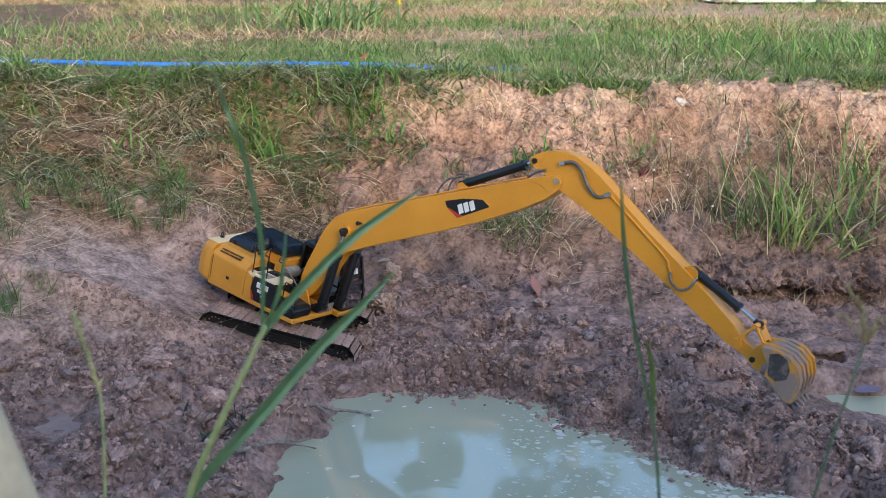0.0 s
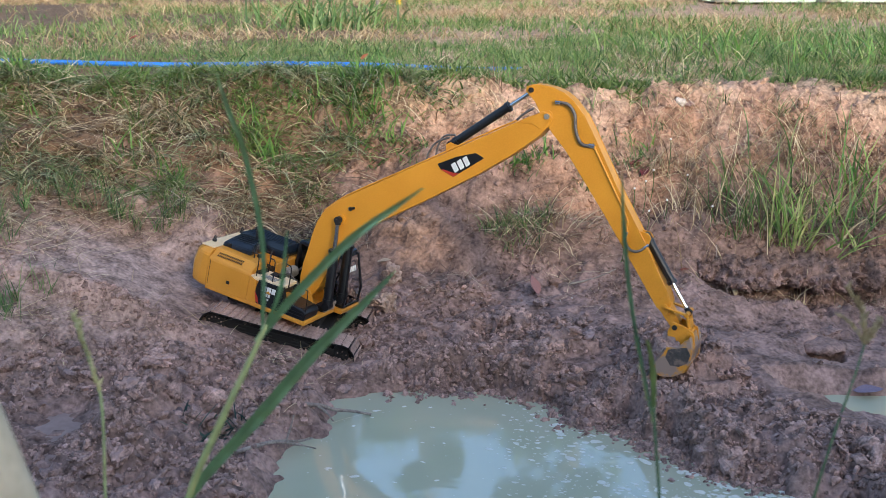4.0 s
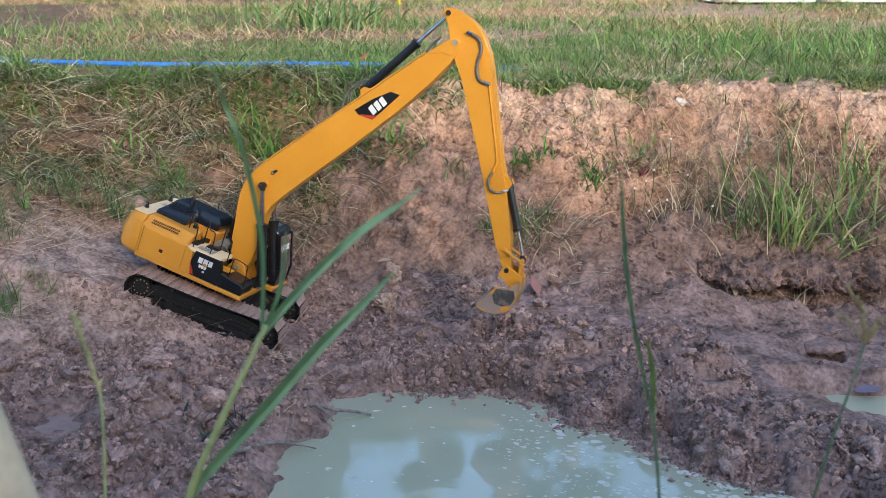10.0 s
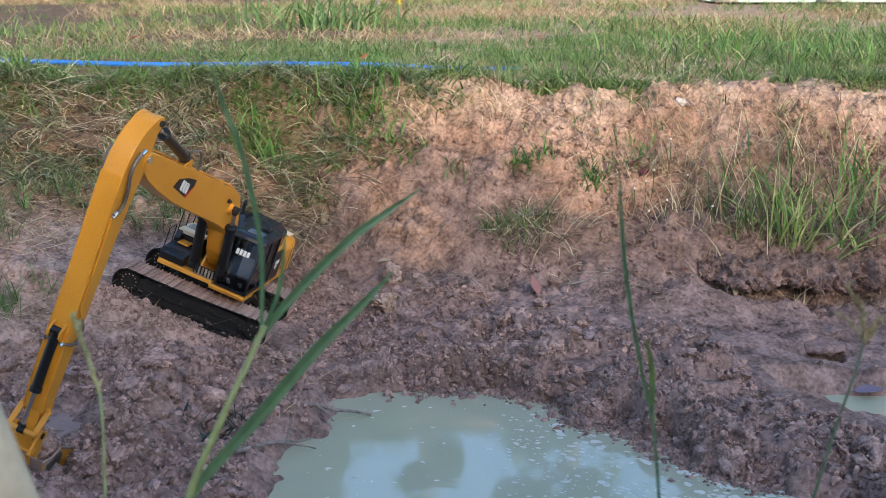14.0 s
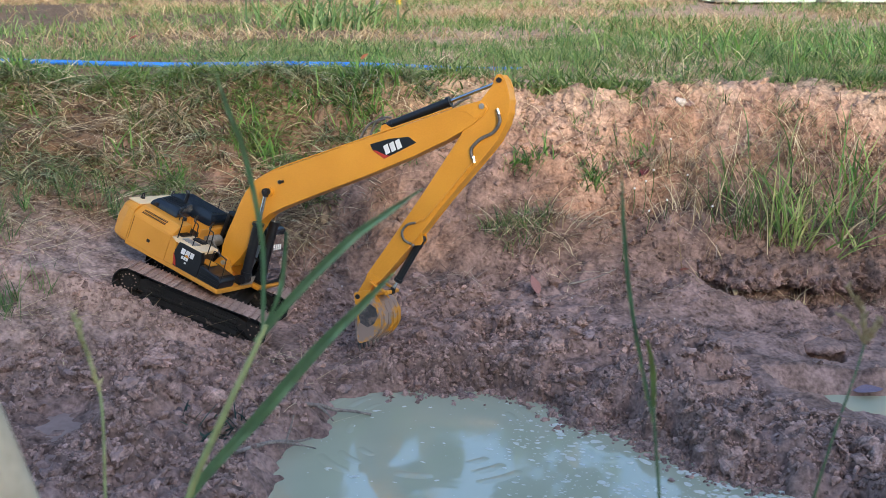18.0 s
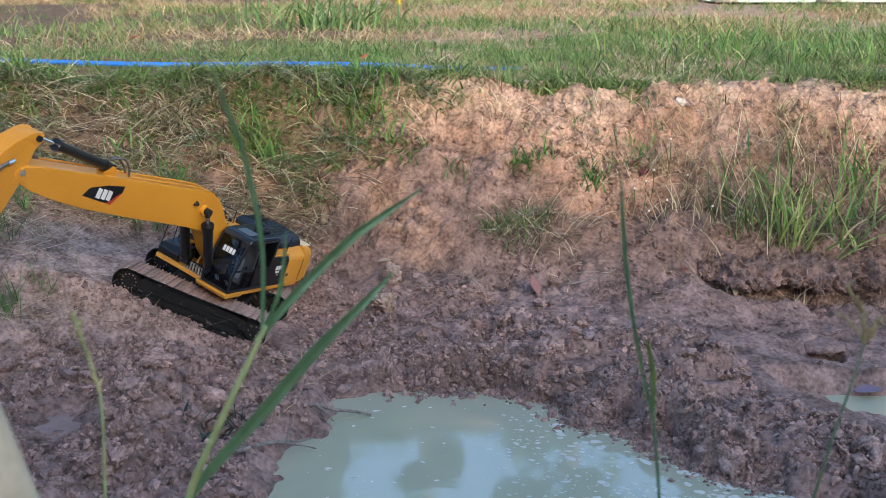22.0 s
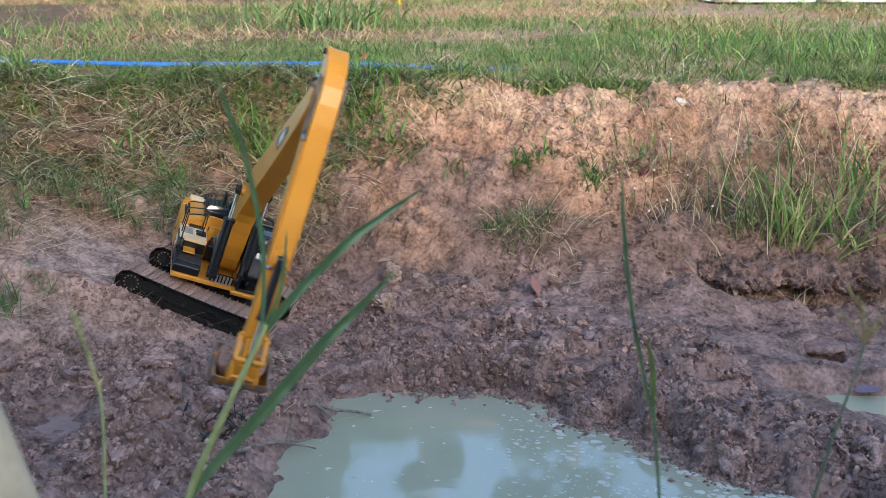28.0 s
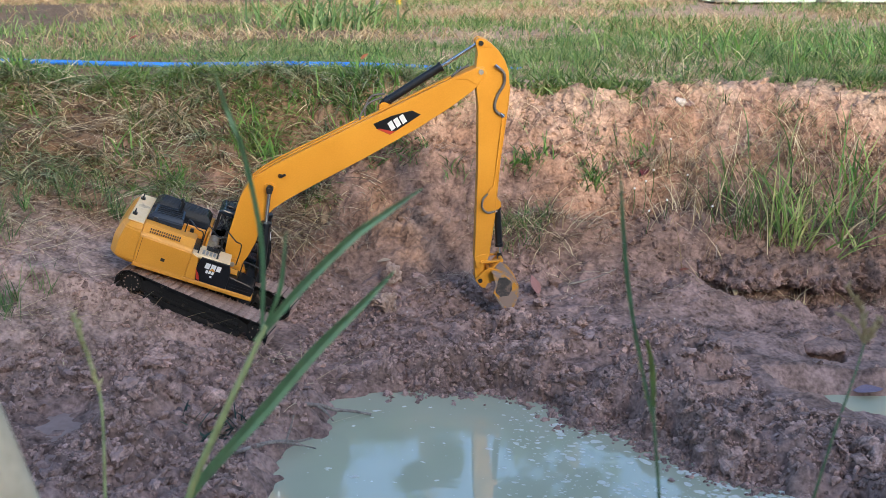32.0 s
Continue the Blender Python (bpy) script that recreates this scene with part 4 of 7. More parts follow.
for s in (-1, 1):
    part("side_plate", prism(SHELL + [(0.108, -0.006), (0.074, -0.001), (0.046, 0.005), (0.030, 0.030), (0.006, 0.040)], s * (HALF - 0.001), s * (HALF + 0.003), 0.001, 1), BUCKET_PAINT, bucket, "muddy yellow side plate")
    part("side_patch", prism([(0.034, 0.030), (0.020, 0.050), (0.034, 0.066), (0.056, 0.068), (0.074, 0.054), (0.082, 0.034), (0.068, 0.014), (0.048, 0.012)], s * (HALF + 0.0032), s * (HALF + 0.0042), 0.0004, 1), BARE, bucket, "bare dark steel patch")
    part("bucket_ear", prism([(-0.011, -0.010), (0.018, -0.012), (0.046, 0.006), (0.054, 0.034), (0.044, 0.066), (0.016, 0.062), (-0.010, 0.046), (-0.014, 0.018)], s * 0.027 - 0.0035, s * 0.027 + 0.0035, 0.001, 1), YELLOW_ARM, bucket, "yellow mounting ear")
    part("side_edge", bar((0.047, s * (HALF + 0.003), 0.005), (0.110, s * (HALF + 0.003), -0.005), 0.004, 0.006), WORN, bucket)
for k in range(4):
    part("wear_strip", prism([(x - 0.002, z + 0.001) for x, z in SHELL[1:6]] + [(x + 0.003, z + 0.003) for x, z in SHELL[5:0:-1]], -0.042 + 0.026 * k, -0.036 + 0.026 * k), CAKED, bucket)
part("cutting_edge", box(0.108, 0.124, -HALF - 0.002, HALF + 0.002, -0.006, 0.0, 0.001), WORN, bucket)
for k in range(5):
    y = -0.050 + 0.025 * k
    part("tooth", prism([(0.118, -0.008), (0.126, -0.009), (0.142, -0.006), (0.126, -0.001), (0.118, 0.0)], y - 0.0045, y + 0.0045, 0.001, 1), WORN, bucket, "worn steel tooth")
clay = bmesh.new()
bmesh.ops.create_icosphere(clay, subdivisions=5, radius=1.0)
for v in clay.verts:
    c = v.co
    n = noise.fractal(c * 2.2, 0.8, 2.1, 5)
    f = 1 + 0.30 * n
    v.co = Vector((0.064 + c.x * 0.046 * f, c.y * 0.054 * min(f, 1.0), 0.018 + c.z * 0.044 * f))
part("packed_mud", clay, CLOD_ONE, bucket, "lump of wet mud packed in the bucket")
for piece in bucket.children:
    piece.data.transform(Matrix.Diagonal((0.90, 0.95, 0.90, 1)))
link = part("bucket_link", join(bar((0, -0.0175, 0), (0.044, -0.0175, 0), 0.013, 0.005), bar((0, 0.0175, 0), (0.044, 0.0175, 0), 0.013, 0.005), rod((0, -0.030, 0), (0, 0.030, 0), 0.0055, 12), rod((0.044, -0.031, 0), (0.044, 0.031, 0), 0.0055, 12), box(0.012, 0.034, -0.019, 0.019, -0.004, 0.004, 0.001)), YELLOW_ARM, ex)
idler_link = part("guide_link", join(bar((0, -0.0265, 0), (0.050, -0.0265, 0), 0.011, 0.0045), bar((0, 0.0265, 0), (0.050, 0.0265, 0), 0.011, 0.0045), rod((0, -0.029, 0), (0, 0.029, 0), 0.005, 12)), YELLOW_ARM, ex)


def cylinder(n, length, r, rr, rod_len):
    """A hydraulic ram: a barrel along x from its eye, and a rod that reaches back from its own eye."""
    b = part(n, join(rod((0, -r, 0), (0, r, 0), r * 0.85, 16), rod((0.004, 0, 0), (length, 0, 0), r, 20), rod((length - 0.008, 0, 0), (length, 0, 0), r * 1.22, 20), rod((0.012, 0, 0), (0.02, 0, 0), r * 1.15, 20)), BLACK, ex, "black hydraulic cylinder")
    k = part(n + "_rod", join(rod((-rod_len, 0, 0), (-0.004, 0, 0), rr, 16), rod((-0.014, 0, 0), (-0.006, 0, 0), rr * 1.2, 12)), CHROME, ex, "bright chrome piston rod")
    part("rod_eye", join(rod((0, -rr * 1.6, 0), (0, rr * 1.6, 0), rr * 1.7, 16), rod((-0.012, 0, 0), (-0.003, 0, 0), rr * 1.4, 12)), DARK, k, "dark rod eye")
    return b, k


rams = {"boom_r": cylinder("boom_cylinder", 0.150, 0.0125, 0.0052, 0.145), "boom_l": cylinder("boom_cylinder", 0.150, 0.0125, 0.0052, 0.145),
        "stick": cylinder("stick_cylinder", 0.175, 0.0105, 0.0045, 0.165), "bucket": cylinder("bucket_cylinder", 0.122, 0.0092, 0.0042, 0.115)}


# ---- mud clods ----
rng = np.random.default_rng(5)


def chunk(sub, k):
    """An angular lump: a ball pulled into facets and roughened."""
    bm = bmesh.new()
    bmesh.ops.create_icosphere(bm, subdivisions=sub, radius=1.0)
    r = random.Random(k)
    cuts = [(Vector((r.gauss(0, 1), r.gauss(0, 1), r.gauss(0, 1))).normalized(), r.uniform(0.30, 0.72)) for _ in range(12)]
    off = Vector((k * 3.1, k * 1.7, 0))
    for v in bm.verts:
        c = v.co.copy()
        for n, d in cuts:
            over = c.dot(n) - d
            if over > 0:
                c -= n * over * 0.80
        ridge = 1 - abs(noise.noise(c * 2.6 + off))
        torn = abs(noise.noise(c * 4.2 + off * 2))
        v.co = c * (0.84 + 0.32 * noise.fractal(c * 2.1 + off, 0.6, 2.1, 5) + 0.14 * ridge - 0.30 * torn) + noise.noise_vector(c * 2.4 + off) * 0.20 + noise.noise_vector(c * 6.5 + off) * 0.10
    V = np.array([v.co[:] for v in bm.verts])
    F = np.array([[v.index for v in f.verts] for f in bm.faces])
    bm.free()
    return V, F


def turns(n):
    """Random rotation matrices."""
    q = rng.normal(size=(n, 4))
    q /= np.linalg.norm(q, axis=1)[:, None]
    w, x, y, z = q.T
    return np.stack([1 - 2 * (y * y + z * z), 2 * (x * y - w * z), 2 * (x * z + w * y), 2 * (x * y + w * z), 1 - 2 * (x * x + z * z), 2 * (y * z - w * x), 2 * (x * z - w * y), 2 * (y * z + w * x), 1 - 2 * (x * x + y * y)], 1).reshape(n, 3, 3)


def heap(name, pts, sizes, sub, material, label, kinds=7, smooth=False):
    """Many lumps joined into one object."""
    vs, fs, base = [], [], 0
    shapes = [chunk(sub, k + 10 * sub) for k in range(kinds)]
    kind = rng.integers(0, kinds, len(pts))
    for k, (V, F) in enumerate(shapes):
        sel = np.where(kind == k)[0]
        R = turns(len(sel)) * (sizes[sel, None, None] * rng.uniform(0.5, 1.5, (len(sel), 1, 3)))
        W = np.einsum("nij,vj->nvi", R, V)
        W[:, :, 2] *= 0.9
        W += pts[sel][:, None, :]
        vs.append(W.reshape(-1, 3))
        fs.append((F[None] + (base + np.arange(len(sel)) * len(V))[:, None, None]).reshape(-1, 3))
        base += len(sel) * len(V)
    ob = grid_mesh(name, np.concatenate(vs), np.concatenate(fs), material, smooth)
    return tagged(ob, label, "mud", kind="stuff")


def sow(n, weight, x0, x1, y0, y1):
    """n places, thicker where weight is greater."""
    out = np.zeros((0, 2))
    while len(out) < n:
        p = np.stack([rng.uniform(x0, x1, n * 3), rng.uniform(y0, y1, n * 3)], 1)
        out = np.concatenate([out, p[rng.random(len(p)) < weight(p[:, 0], p[:, 1])]])
    return out[:n]


def dry_shore(x, y):
    return np.clip(np.minimum(inside(x, y, POND) / np.where((x < -0.12) & (y > 1.98), 0.13, 0.018), inside(x, y, PUDDLE) / 0.03), 0, 1)


def heaped(x, y):
    return muddy(x, y) * dry_shore(x, y) * np.clip(0.35 + 0.9 * rough_noise(x, y, 0.22, 88), 0.08, 1)


def rests(p, s, sink=0.25):
    return np.column_stack([p, height(p[:, 0], p[:, 1]) + s * sink])


loose = lambda x, y: muddy(x, y) * dry_shore(x, y) * np.clip(0.55 + 0.6 * rough_noise(x, y, 0.12, 70), 0.1, 1)
p = sow(8500, loose, -1.35, 1.3, 1.75, 2.85)
s = 0.003 + 0.008 * rng.random(len(p)) ** 1.6
heap("mud_crumbs", rests(p, s, 0.35), s, 2, CLOD, "small crumbs of reddish wet mud")
p = sow(1700, heaped, -1.35, 1.25, 1.75, 2.78)
s = 0.006 + 0.012 * rng.random(len(p)) ** 1.7
heap("mud_clods", rests(p, s, 0.22), s, 3, CLOD, "heaped clods of reddish-brown wet mud", smooth=True)
p = sow(240, heaped, -1.3, 1.2, 1.78, 2.76)
s = 0.016 + 0.016 * rng.random(len(p)) ** 2
heap("big_mud_clods", rests(p, s, 0.0), s, 3, CLOD, "crumbling larger lumps of wet mud", smooth=True)
p = sow(2600, lambda x, y: (x > -0.14) * np.exp(-((inside(x, y, POND) - 0.02) / 0.045) ** 2) * np.clip(0.6 + rough_noise(x, y, 0.1, 28), 0.1, 1), -0.2, 0.95, 1.75, 2.6)
s = 0.004 + 0.010 * rng.random(len(p)) ** 2
heap("shore_clods", np.column_stack([p, np.maximum(height(p[:, 0], p[:, 1]), 0) + s * 0.1]), s, 3, CLOD, "torn clods of wet mud along the water's edge", smooth=True)
p = sow(3200, lambda x, y: np.clip(0.4 + 0.9 * rough_noise(x, y, 0.14, 26), 0.04, 1) * (1 - on_path(x, y)), -1.45, -0.5, 2.35, 3.15)
s = 0.002 + 0.010 * rng.random(len(p)) ** 3
heap("slope_rubble", rests(p, s, 0.4), s, 2, SOIL, "loose clay rubble on the slope behind the tracks")
p = sow(1700, lambda x, y: np.clip((y - 2.52) / 0.3, 0.12, 1) * np.clip(0.4 + 0.9 * rough_noise(x, y, 0.12, 23), 0.05, 1) * dry_shore(x, y), 0.40, 1.45, 2.45, 3.0)
s = 0.0018 + 0.006 * rng.random(len(p)) ** 2.5
heap("wet_crumbs", rests(p, s, 0.4), s, 2, SOIL, "fine crumbs fallen on the wet flat mud")
p = sow(1800, lambda x, y: np.clip(0.5 + 0.9 * rough_noise(x, y, 0.1, 24), 0.05, 1), -0.46, 0.22, 2.50, 2.90)
s = 0.003 + 0.009 * rng.random(len(p)) ** 2.5
heap("trampled_mud", rests(p, s, 0.4), s, 2, CLOD, "trampled crumbs of mud where the bucket digs", smooth=True)
p = np.column_stack([rng.uniform(-0.92, -0.38, 520), np.zeros(520)])
p[:, 1] = 2.498 - 0.109 * (p[:, 0] + 0.628) + rng.normal(size=520) * 0.017
s = 0.003 + 0.009 * rng.random(520) ** 2.2
heap("track_mud", rests(p, s, 0.2), s, 2, CLOD, "mud squeezed up beside the tracks")
p = sow(9000, lambda x, y: (1 - muddy(x, y)) * np.clip((3.75 - y) / 0.3, 0, 1) * np.where((x > 0.55) & (y < 2.95), 0.05, 1) * (1 - on_path(x, y)) * dry_shore(x, y) * np.clip(0.35 + rough_noise(x, y, 0.2, 12), 0.05, 1), -1.5, 1.6, 2.3, 3.7)
s = 0.0025 + 0.013 * rng.random(len(p)) ** 2.4
heap("soil_crumbs", rests(p, s), s, 2, SOIL, "loose crumbs of dry clay on the slope")

lump_meshes = []
for k in range(9):
    V, F = chunk(4, 40 + k)
    lump_meshes.append(grid_mesh("mud_clod", V * 0.03, F, CLOD_ONE, True))
p = sow(150, heaped, -1.2, 1.1, 1.85, 2.72)
s = 0.018 + 0.024 * rng.random(len(p)) ** 2.2
z = height(p[:, 0], p[:, 1])
for k in range(len(p)):
    ob = lump_meshes[k] if k < 9 else new("mud_clod", lump_meshes[k % 9].data)
    ob.matrix_world = Matrix.LocRotScale((p[k, 0], p[k, 1], z[k] - s[k] * 0.12), Euler((rng.uniform(0, 6), rng.uniform(0, 6), rng.uniform(0, 6))), (s[k] / 0.03 * rng.uniform(0.8, 1.3), s[k] / 0.03, s[k] / 0.03 * rng.uniform(0.6, 0.9)))
    tagged(ob, "large angular clod of reddish wet mud by the pond", "clod", "mud clods")


def stone(name, x, y, size, label, material, seed, flat=0.75, category="stone"):
    V, F = chunk(4, seed)
    ob = grid_mesh(name, V * np.array([1, 0.85, flat]) * size, F, material, material is PALE)
    ob.matrix_world = Matrix.LocRotScale((x, y, float(height(x, y)) + size * flat * 0.45), Euler((0.1, 0.15, seed)), (1, 1, 1))
    return tagged(ob, label, category)


stone("stone", -0.150, 2.80, 0.064, "tan rounded stone lying in the mud", STONE, 61)
stone("stone", -0.140, 2.94, 0.050, "small tan stone half sunk in soil", STONE, 62)
stone("stone", -0.075, 2.96, 0.026, "flat brown slab leaning on soil", CLOD_ONE, 63, 0.4)
stone("clay_block", 0.265, 2.80, 0.040, "smooth flat block of brown clay", CLOD_ONE, 64, 0.4, "clod")
stone("pebble", 1.156, 2.985, 0.016, "small white pebble on the bank", PALE, 65)
stone("pebble", 0.778, 3.545, 0.024, "pale white stone high on the bank", PALE, 66)
stone("stone", 0.815, 3.54, 0.022, "dark brown stone beside a pale one", CLOD_ONE, 67)
stone("mud_clod", 0.577, 1.985, 0.045, "big smooth clod at the water's edge", CLOD_ONE, 68, 0.8, "clod")
stone("mud_clod", -0.674, 2.33, 0.055, "broad grey-mauve clod on the heap", CLOD_ONE, 69, 0.5, "clod")
stone("mud_clod", -0.20, 2.60, 0.040, "upright clod torn up by the tracks", CLOD_ONE, 70, 0.9, "clod")
stone("clay_ledge", 1.034, 2.768, 0.058, "flat wet clay ledge over a dark hole", CLOD_ONE, 73, 0.3, "clod")
pb = sow(45, lambda x, y: np.clip((3.5 - y) / 0.5, 0, 1) * (1 - on_path(x, y)), -0.3, 1.3, 2.75, 3.6)
s = rng.uniform(0.002, 0.0055, len(pb))
tagged(heap("pebbles", rests(pb, s, 0.4), s, 1, PALE, "scattered small pale pebbles in the bank", smooth=True), category="pebbles")

# the undercut lip of the bank over the puddle
lip = []
for k in range(230):
    x = 0.72 + 0.0042 * k
    y = 3.035 + 0.025 * math.sin(5 * x) + 0.05 * noise.noise(Vector((x * 5, 1, 0)))
    z = 0.146 + 0.026 * noise.noise(Vector((x * 4, 4, 0))) + 0.012 * noise.noise(Vector((x * 17, 4, 3)))
    grow = min(1, k / 28) * min(1, (229 - k) / 16) * 0.85 + 0.15
    ring = []
    for a in range(30):
        c0, s0 = math.cos(a * math.pi / 15), math.sin(a * math.pi / 15)
        q = Vector((x, y + c0 * 0.09 * grow, z + s0 * (0.030 + 0.014 * noise.noise(Vector((x * 9, 8, 0)))) * grow))
        d = 0.022 * noise.fractal(q * 15, 0.7, 2.1, 4) + 0.016 * noise.fractal(q * 48, 0.6, 2.1, 4)
        ring.append((x + 0.3 * d, q.y + c0 * d * 1.6, q.z + s0 * d + 0.02 * c0))
    lip.append(ring)
lip_skin = lofted(lip)
for f in lip_skin.faces:
    f.smooth = True
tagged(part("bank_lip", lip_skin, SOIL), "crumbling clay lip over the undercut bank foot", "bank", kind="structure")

# the clay brow over the burrow in the wet foot of the bank
brow = []
for k in range(44):
    u = k / 43
    x = 0.925 + 0.15 * u
    bow = math.sin(math.pi * u)
    ring = []
    for a in range(20):
        c0, s0 = math.cos(a * math.pi / 10), math.sin(a * math.pi / 10)
        q = Vector((x, 2.70 - 0.028 * bow + c0 * (0.016 + 0.044 * bow), 0.012 + 0.020 * bow + s0 * (0.006 + 0.010 * bow)))
        d = 0.012 * noise.fractal(q * 22, 0.7, 2.1, 4)
        ring.append((x, q.y + c0 * d, q.z + s0 * d))
    brow.append(ring)
brow_skin = lofted(brow)
for f in brow_skin.faces:
    f.smooth = True
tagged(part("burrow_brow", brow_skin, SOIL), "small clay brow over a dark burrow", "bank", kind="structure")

face = np.array([q for ring in lip for a, q in enumerate(ring) if not 18 < a < 26])
p = face[rng.integers(0, len(face), 2600)] + rng.normal(size=(2600, 3)) * 0.004
s = 0.0025 + 0.009 * rng.random(2600) ** 2.2
heap("lip_crumbs", p, s, 2, SOIL, "crumbs of clay along the undercut bank")

# ---- grass ----
FRESH = leafy("fresh_blades", [(0.07, 0.135, 0.035), (0.13, 0.225, 0.055), (0.20, 0.31, 0.085), (0.28, 0.37, 0.13), (0.42, 0.43, 0.20)], trans=0.35)
GREEN = leafy("green_blades", [(0.035, 0.080, 0.025), (0.065, 0.135, 0.040), (0.115, 0.215, 0.060), (0.17, 0.28, 0.085), (0.26, 0.34, 0.13)])
LUSH = leafy("lush_blades", [(0.045, 0.11, 0.03), (0.13, 0.28, 0.06), (0.20, 0.36, 0.08), (0.34, 0.44, 0.14)])
STRAW = leafy("dry_blades", [(0.10, 0.062, 0.038), (0.24, 0.160, 0.088), (0.46, 0.340, 0.195), (0.66, 0.540, 0.345), (0.80, 0.695, 0.475)], 0.7, 0.15)
# warmer straw for the field, its sunlit tone put into the colour
SUNLIT_STRAW = leafy("sunlit_field_straw", [(0.26, 0.17, 0.085), (0.46, 0.32, 0.17), (0.60, 0.44, 0.25), (0.70, 0.55, 0.34)], 0.7, 0.15)
SAGE = leafy("bent_blades", [(0.06, 0.085, 0.045), (0.13, 0.175, 0.085), (0.24, 0.285, 0.145), (0.40, 0.42, 0.24), (0.58, 0.55, 0.36)], 0.6, 0.25)
SHADE_STRAW = leafy("shade_dry_blades", [(0.07, 0.05, 0.04), (0.16, 0.125, 0.10), (0.46, 0.40, 0.33)], 0.8, 0.1)
WEED = leafy("weed_leaves", [(0.04, 0.12, 0.02), (0.07, 0.19, 0.03), (0.12, 0.25, 0.05)])


def blades(name, base, length, width, lean, droop, material, label, category="grass", kind="stuff", azimuth=None, segs=4):
    """Ribbons that rise from their roots, lean over and droop."""
    n = len(base)
    az = rng.uniform(0, 2 * np.pi, n) if azimuth is None else azimuth
    out = np.stack([np.cos(az), np.sin(az), np.zeros(n)], 1)
    tw = az + rng.uniform(-1.3, 1.3, n) + np.pi / 2
    side = np.stack([np.cos(tw), np.sin(tw), rng.uniform(-0.3, 0.3, n)], 1)
    rows = []
    for k in range(segs + 1):
        u = k / segs
        mid = base + out * (length * (lean * u + droop * 0.8 * u * u))[:, None] + np.array([0, 0, 1.0]) * (length * (u * np.sqrt(np.clip(1 - lean**2, 0.05, 1)) - droop * u**2.2))[:, None]
        w = width * (1 - u) ** 0.6 * (0.75 + 0.9 * u * (1 - u)) if k < segs else width * 0.06
        rows += [mid - side * (w / 2)[:, None], mid + side * (w / 2)[:, None]]
    V = np.stack(rows, 1)
    a = 2 * np.arange(segs)
    F = np.stack([a, a + 1, a + 3, a + 2], 1)
    ob = grid_mesh(name, V.reshape(-1, 3), (F[None] + (np.arange(n) * 2 * (segs + 1))[:, None, None]).reshape(-1, 4), material)
    return tagged(ob, label, category, kind=kind)


def rooted(p):
    return np.column_stack([p, height(p[:, 0], p[:, 1]) - 0.004])


def uni(n, a, b):
    return rng.uniform(a, b, n)


def patches(spots, n):
    """Places round the middles of patches: x, y, half-widths and share."""
    w = np.array([q[4] for q in spots], float)
    pick = rng.choice(len(spots), n, p=w / w.sum())
    q = np.array(spots)[pick]
    return np.column_stack([q[:, 0] + rng.normal(size=n) * q[:, 2], q[:, 1] + rng.normal(size=n) * q[:, 3]])


def clumped(p, k=0.03, every=9):
    """Gathers places into tufts."""
    c = p[rng.integers(0, max(len(p) // every, 1), len(p))]
    return c + rng.normal(size=p.shape) * k


# the field
half = lambda y: 0.46 * y
green_belt = lambda x, y: np.clip((y - 3.72) / 0.1, 0, 1) * np.clip((5.5 + 0.5 * rough_noise(x, y, 1.2, 14) + 0.35 * x - y) / 0.5, 0, 1) * (np.abs(x) < half(y)) * np.clip(0.6 + 0.9 * rough_noise(x, y, 0.35, 15) + 0.15 * x, 0.2, 1)
p = clumped(sow(30000, green_belt, -2.6, 2.8, 3.7, 6.6), 0.035, 4)
n = len(p)
blades("fresh_field_grass", rooted(p), uni(n, 0.03, 0.085), uni(n, 0.002, 0.0048), uni(n, 0.1, 0.9), uni(n, 0.05, 0.5), FRESH, "fine fresh green grass on the field", segs=3)
p = clumped(sow(7000, green_belt, -2.6, 2.8, 3.7, 6.6), 0.02)
n = len(p)
blades("field_grass", rooted(p), uni(n, 0.03, 0.09), uni(n, 0.004, 0.009), uni(n, 0.1, 0.9), uni(n, 0.05, 0.5), GREEN, "short green grass on the field above the bank")
far_belt = lambda x, y: (np.abs(x) < half(y)) * ((x < 2.45) | (y < 10.1)) * np.clip(0.1 + 1.2 * rough_noise(x, y, 1.1, 19) + 0.8 * np.exp(-((x + 2.1) ** 2 + (y - 5.6) ** 2) / 0.8) + 0.5 * np.exp(-((x - 1.9) ** 2 + (y - 6.0) ** 2) / 1.2), 0.01, 1)
p = clumped(sow(11000, far_belt, -5.2, 5.2, 5.0, 11.5), 0.04)
n = len(p)
blades("far_field_grass", rooted(p), uni(n, 0.05, 0.12), uni(n, 0.005, 0.011), uni(n, 0.1, 0.8), uni(n, 0.05, 0.4), FRESH, "patchy green grass farther off on the field", segs=3)
p = clumped(sow(19000, lambda x, y: (np.abs(x) < half(y)) * ((x < 2.45) | (y < 10.1)) * np.clip(0.25 + 1.1 * rough_noise(x, y, 0.8, 27), 0.02, 1), -5.2, 5.2, 4.6, 11.5), 0.05)
n = len(p)
blades("dry_field_grass", rooted(p), uni(n, 0.05, 0.16), uni(n, 0.004, 0.009), uni(n, 0.6, 0.98), uni(n, 0.0, 0.4), SUNLIT_STRAW, "dry straw-coloured grass lying on the field", segs=3)
p = clumped(sow(5000, lambda x, y: np.clip((y - 3.75) / 0.1, 0, 1) * np.clip(0.3 + rough_noise(x, y, 0.4, 29), 0, 1), -2.0, 2.2, 3.7, 5.0), 0.03)
n = len(p)
blades("straw_in_grass", rooted(p), uni(n, 0.05, 0.14), uni(n, 0.002, 0.004), uni(n, 0.4, 0.95), uni(n, 0.2, 0.6), STRAW, "dry stalks among the green grass")

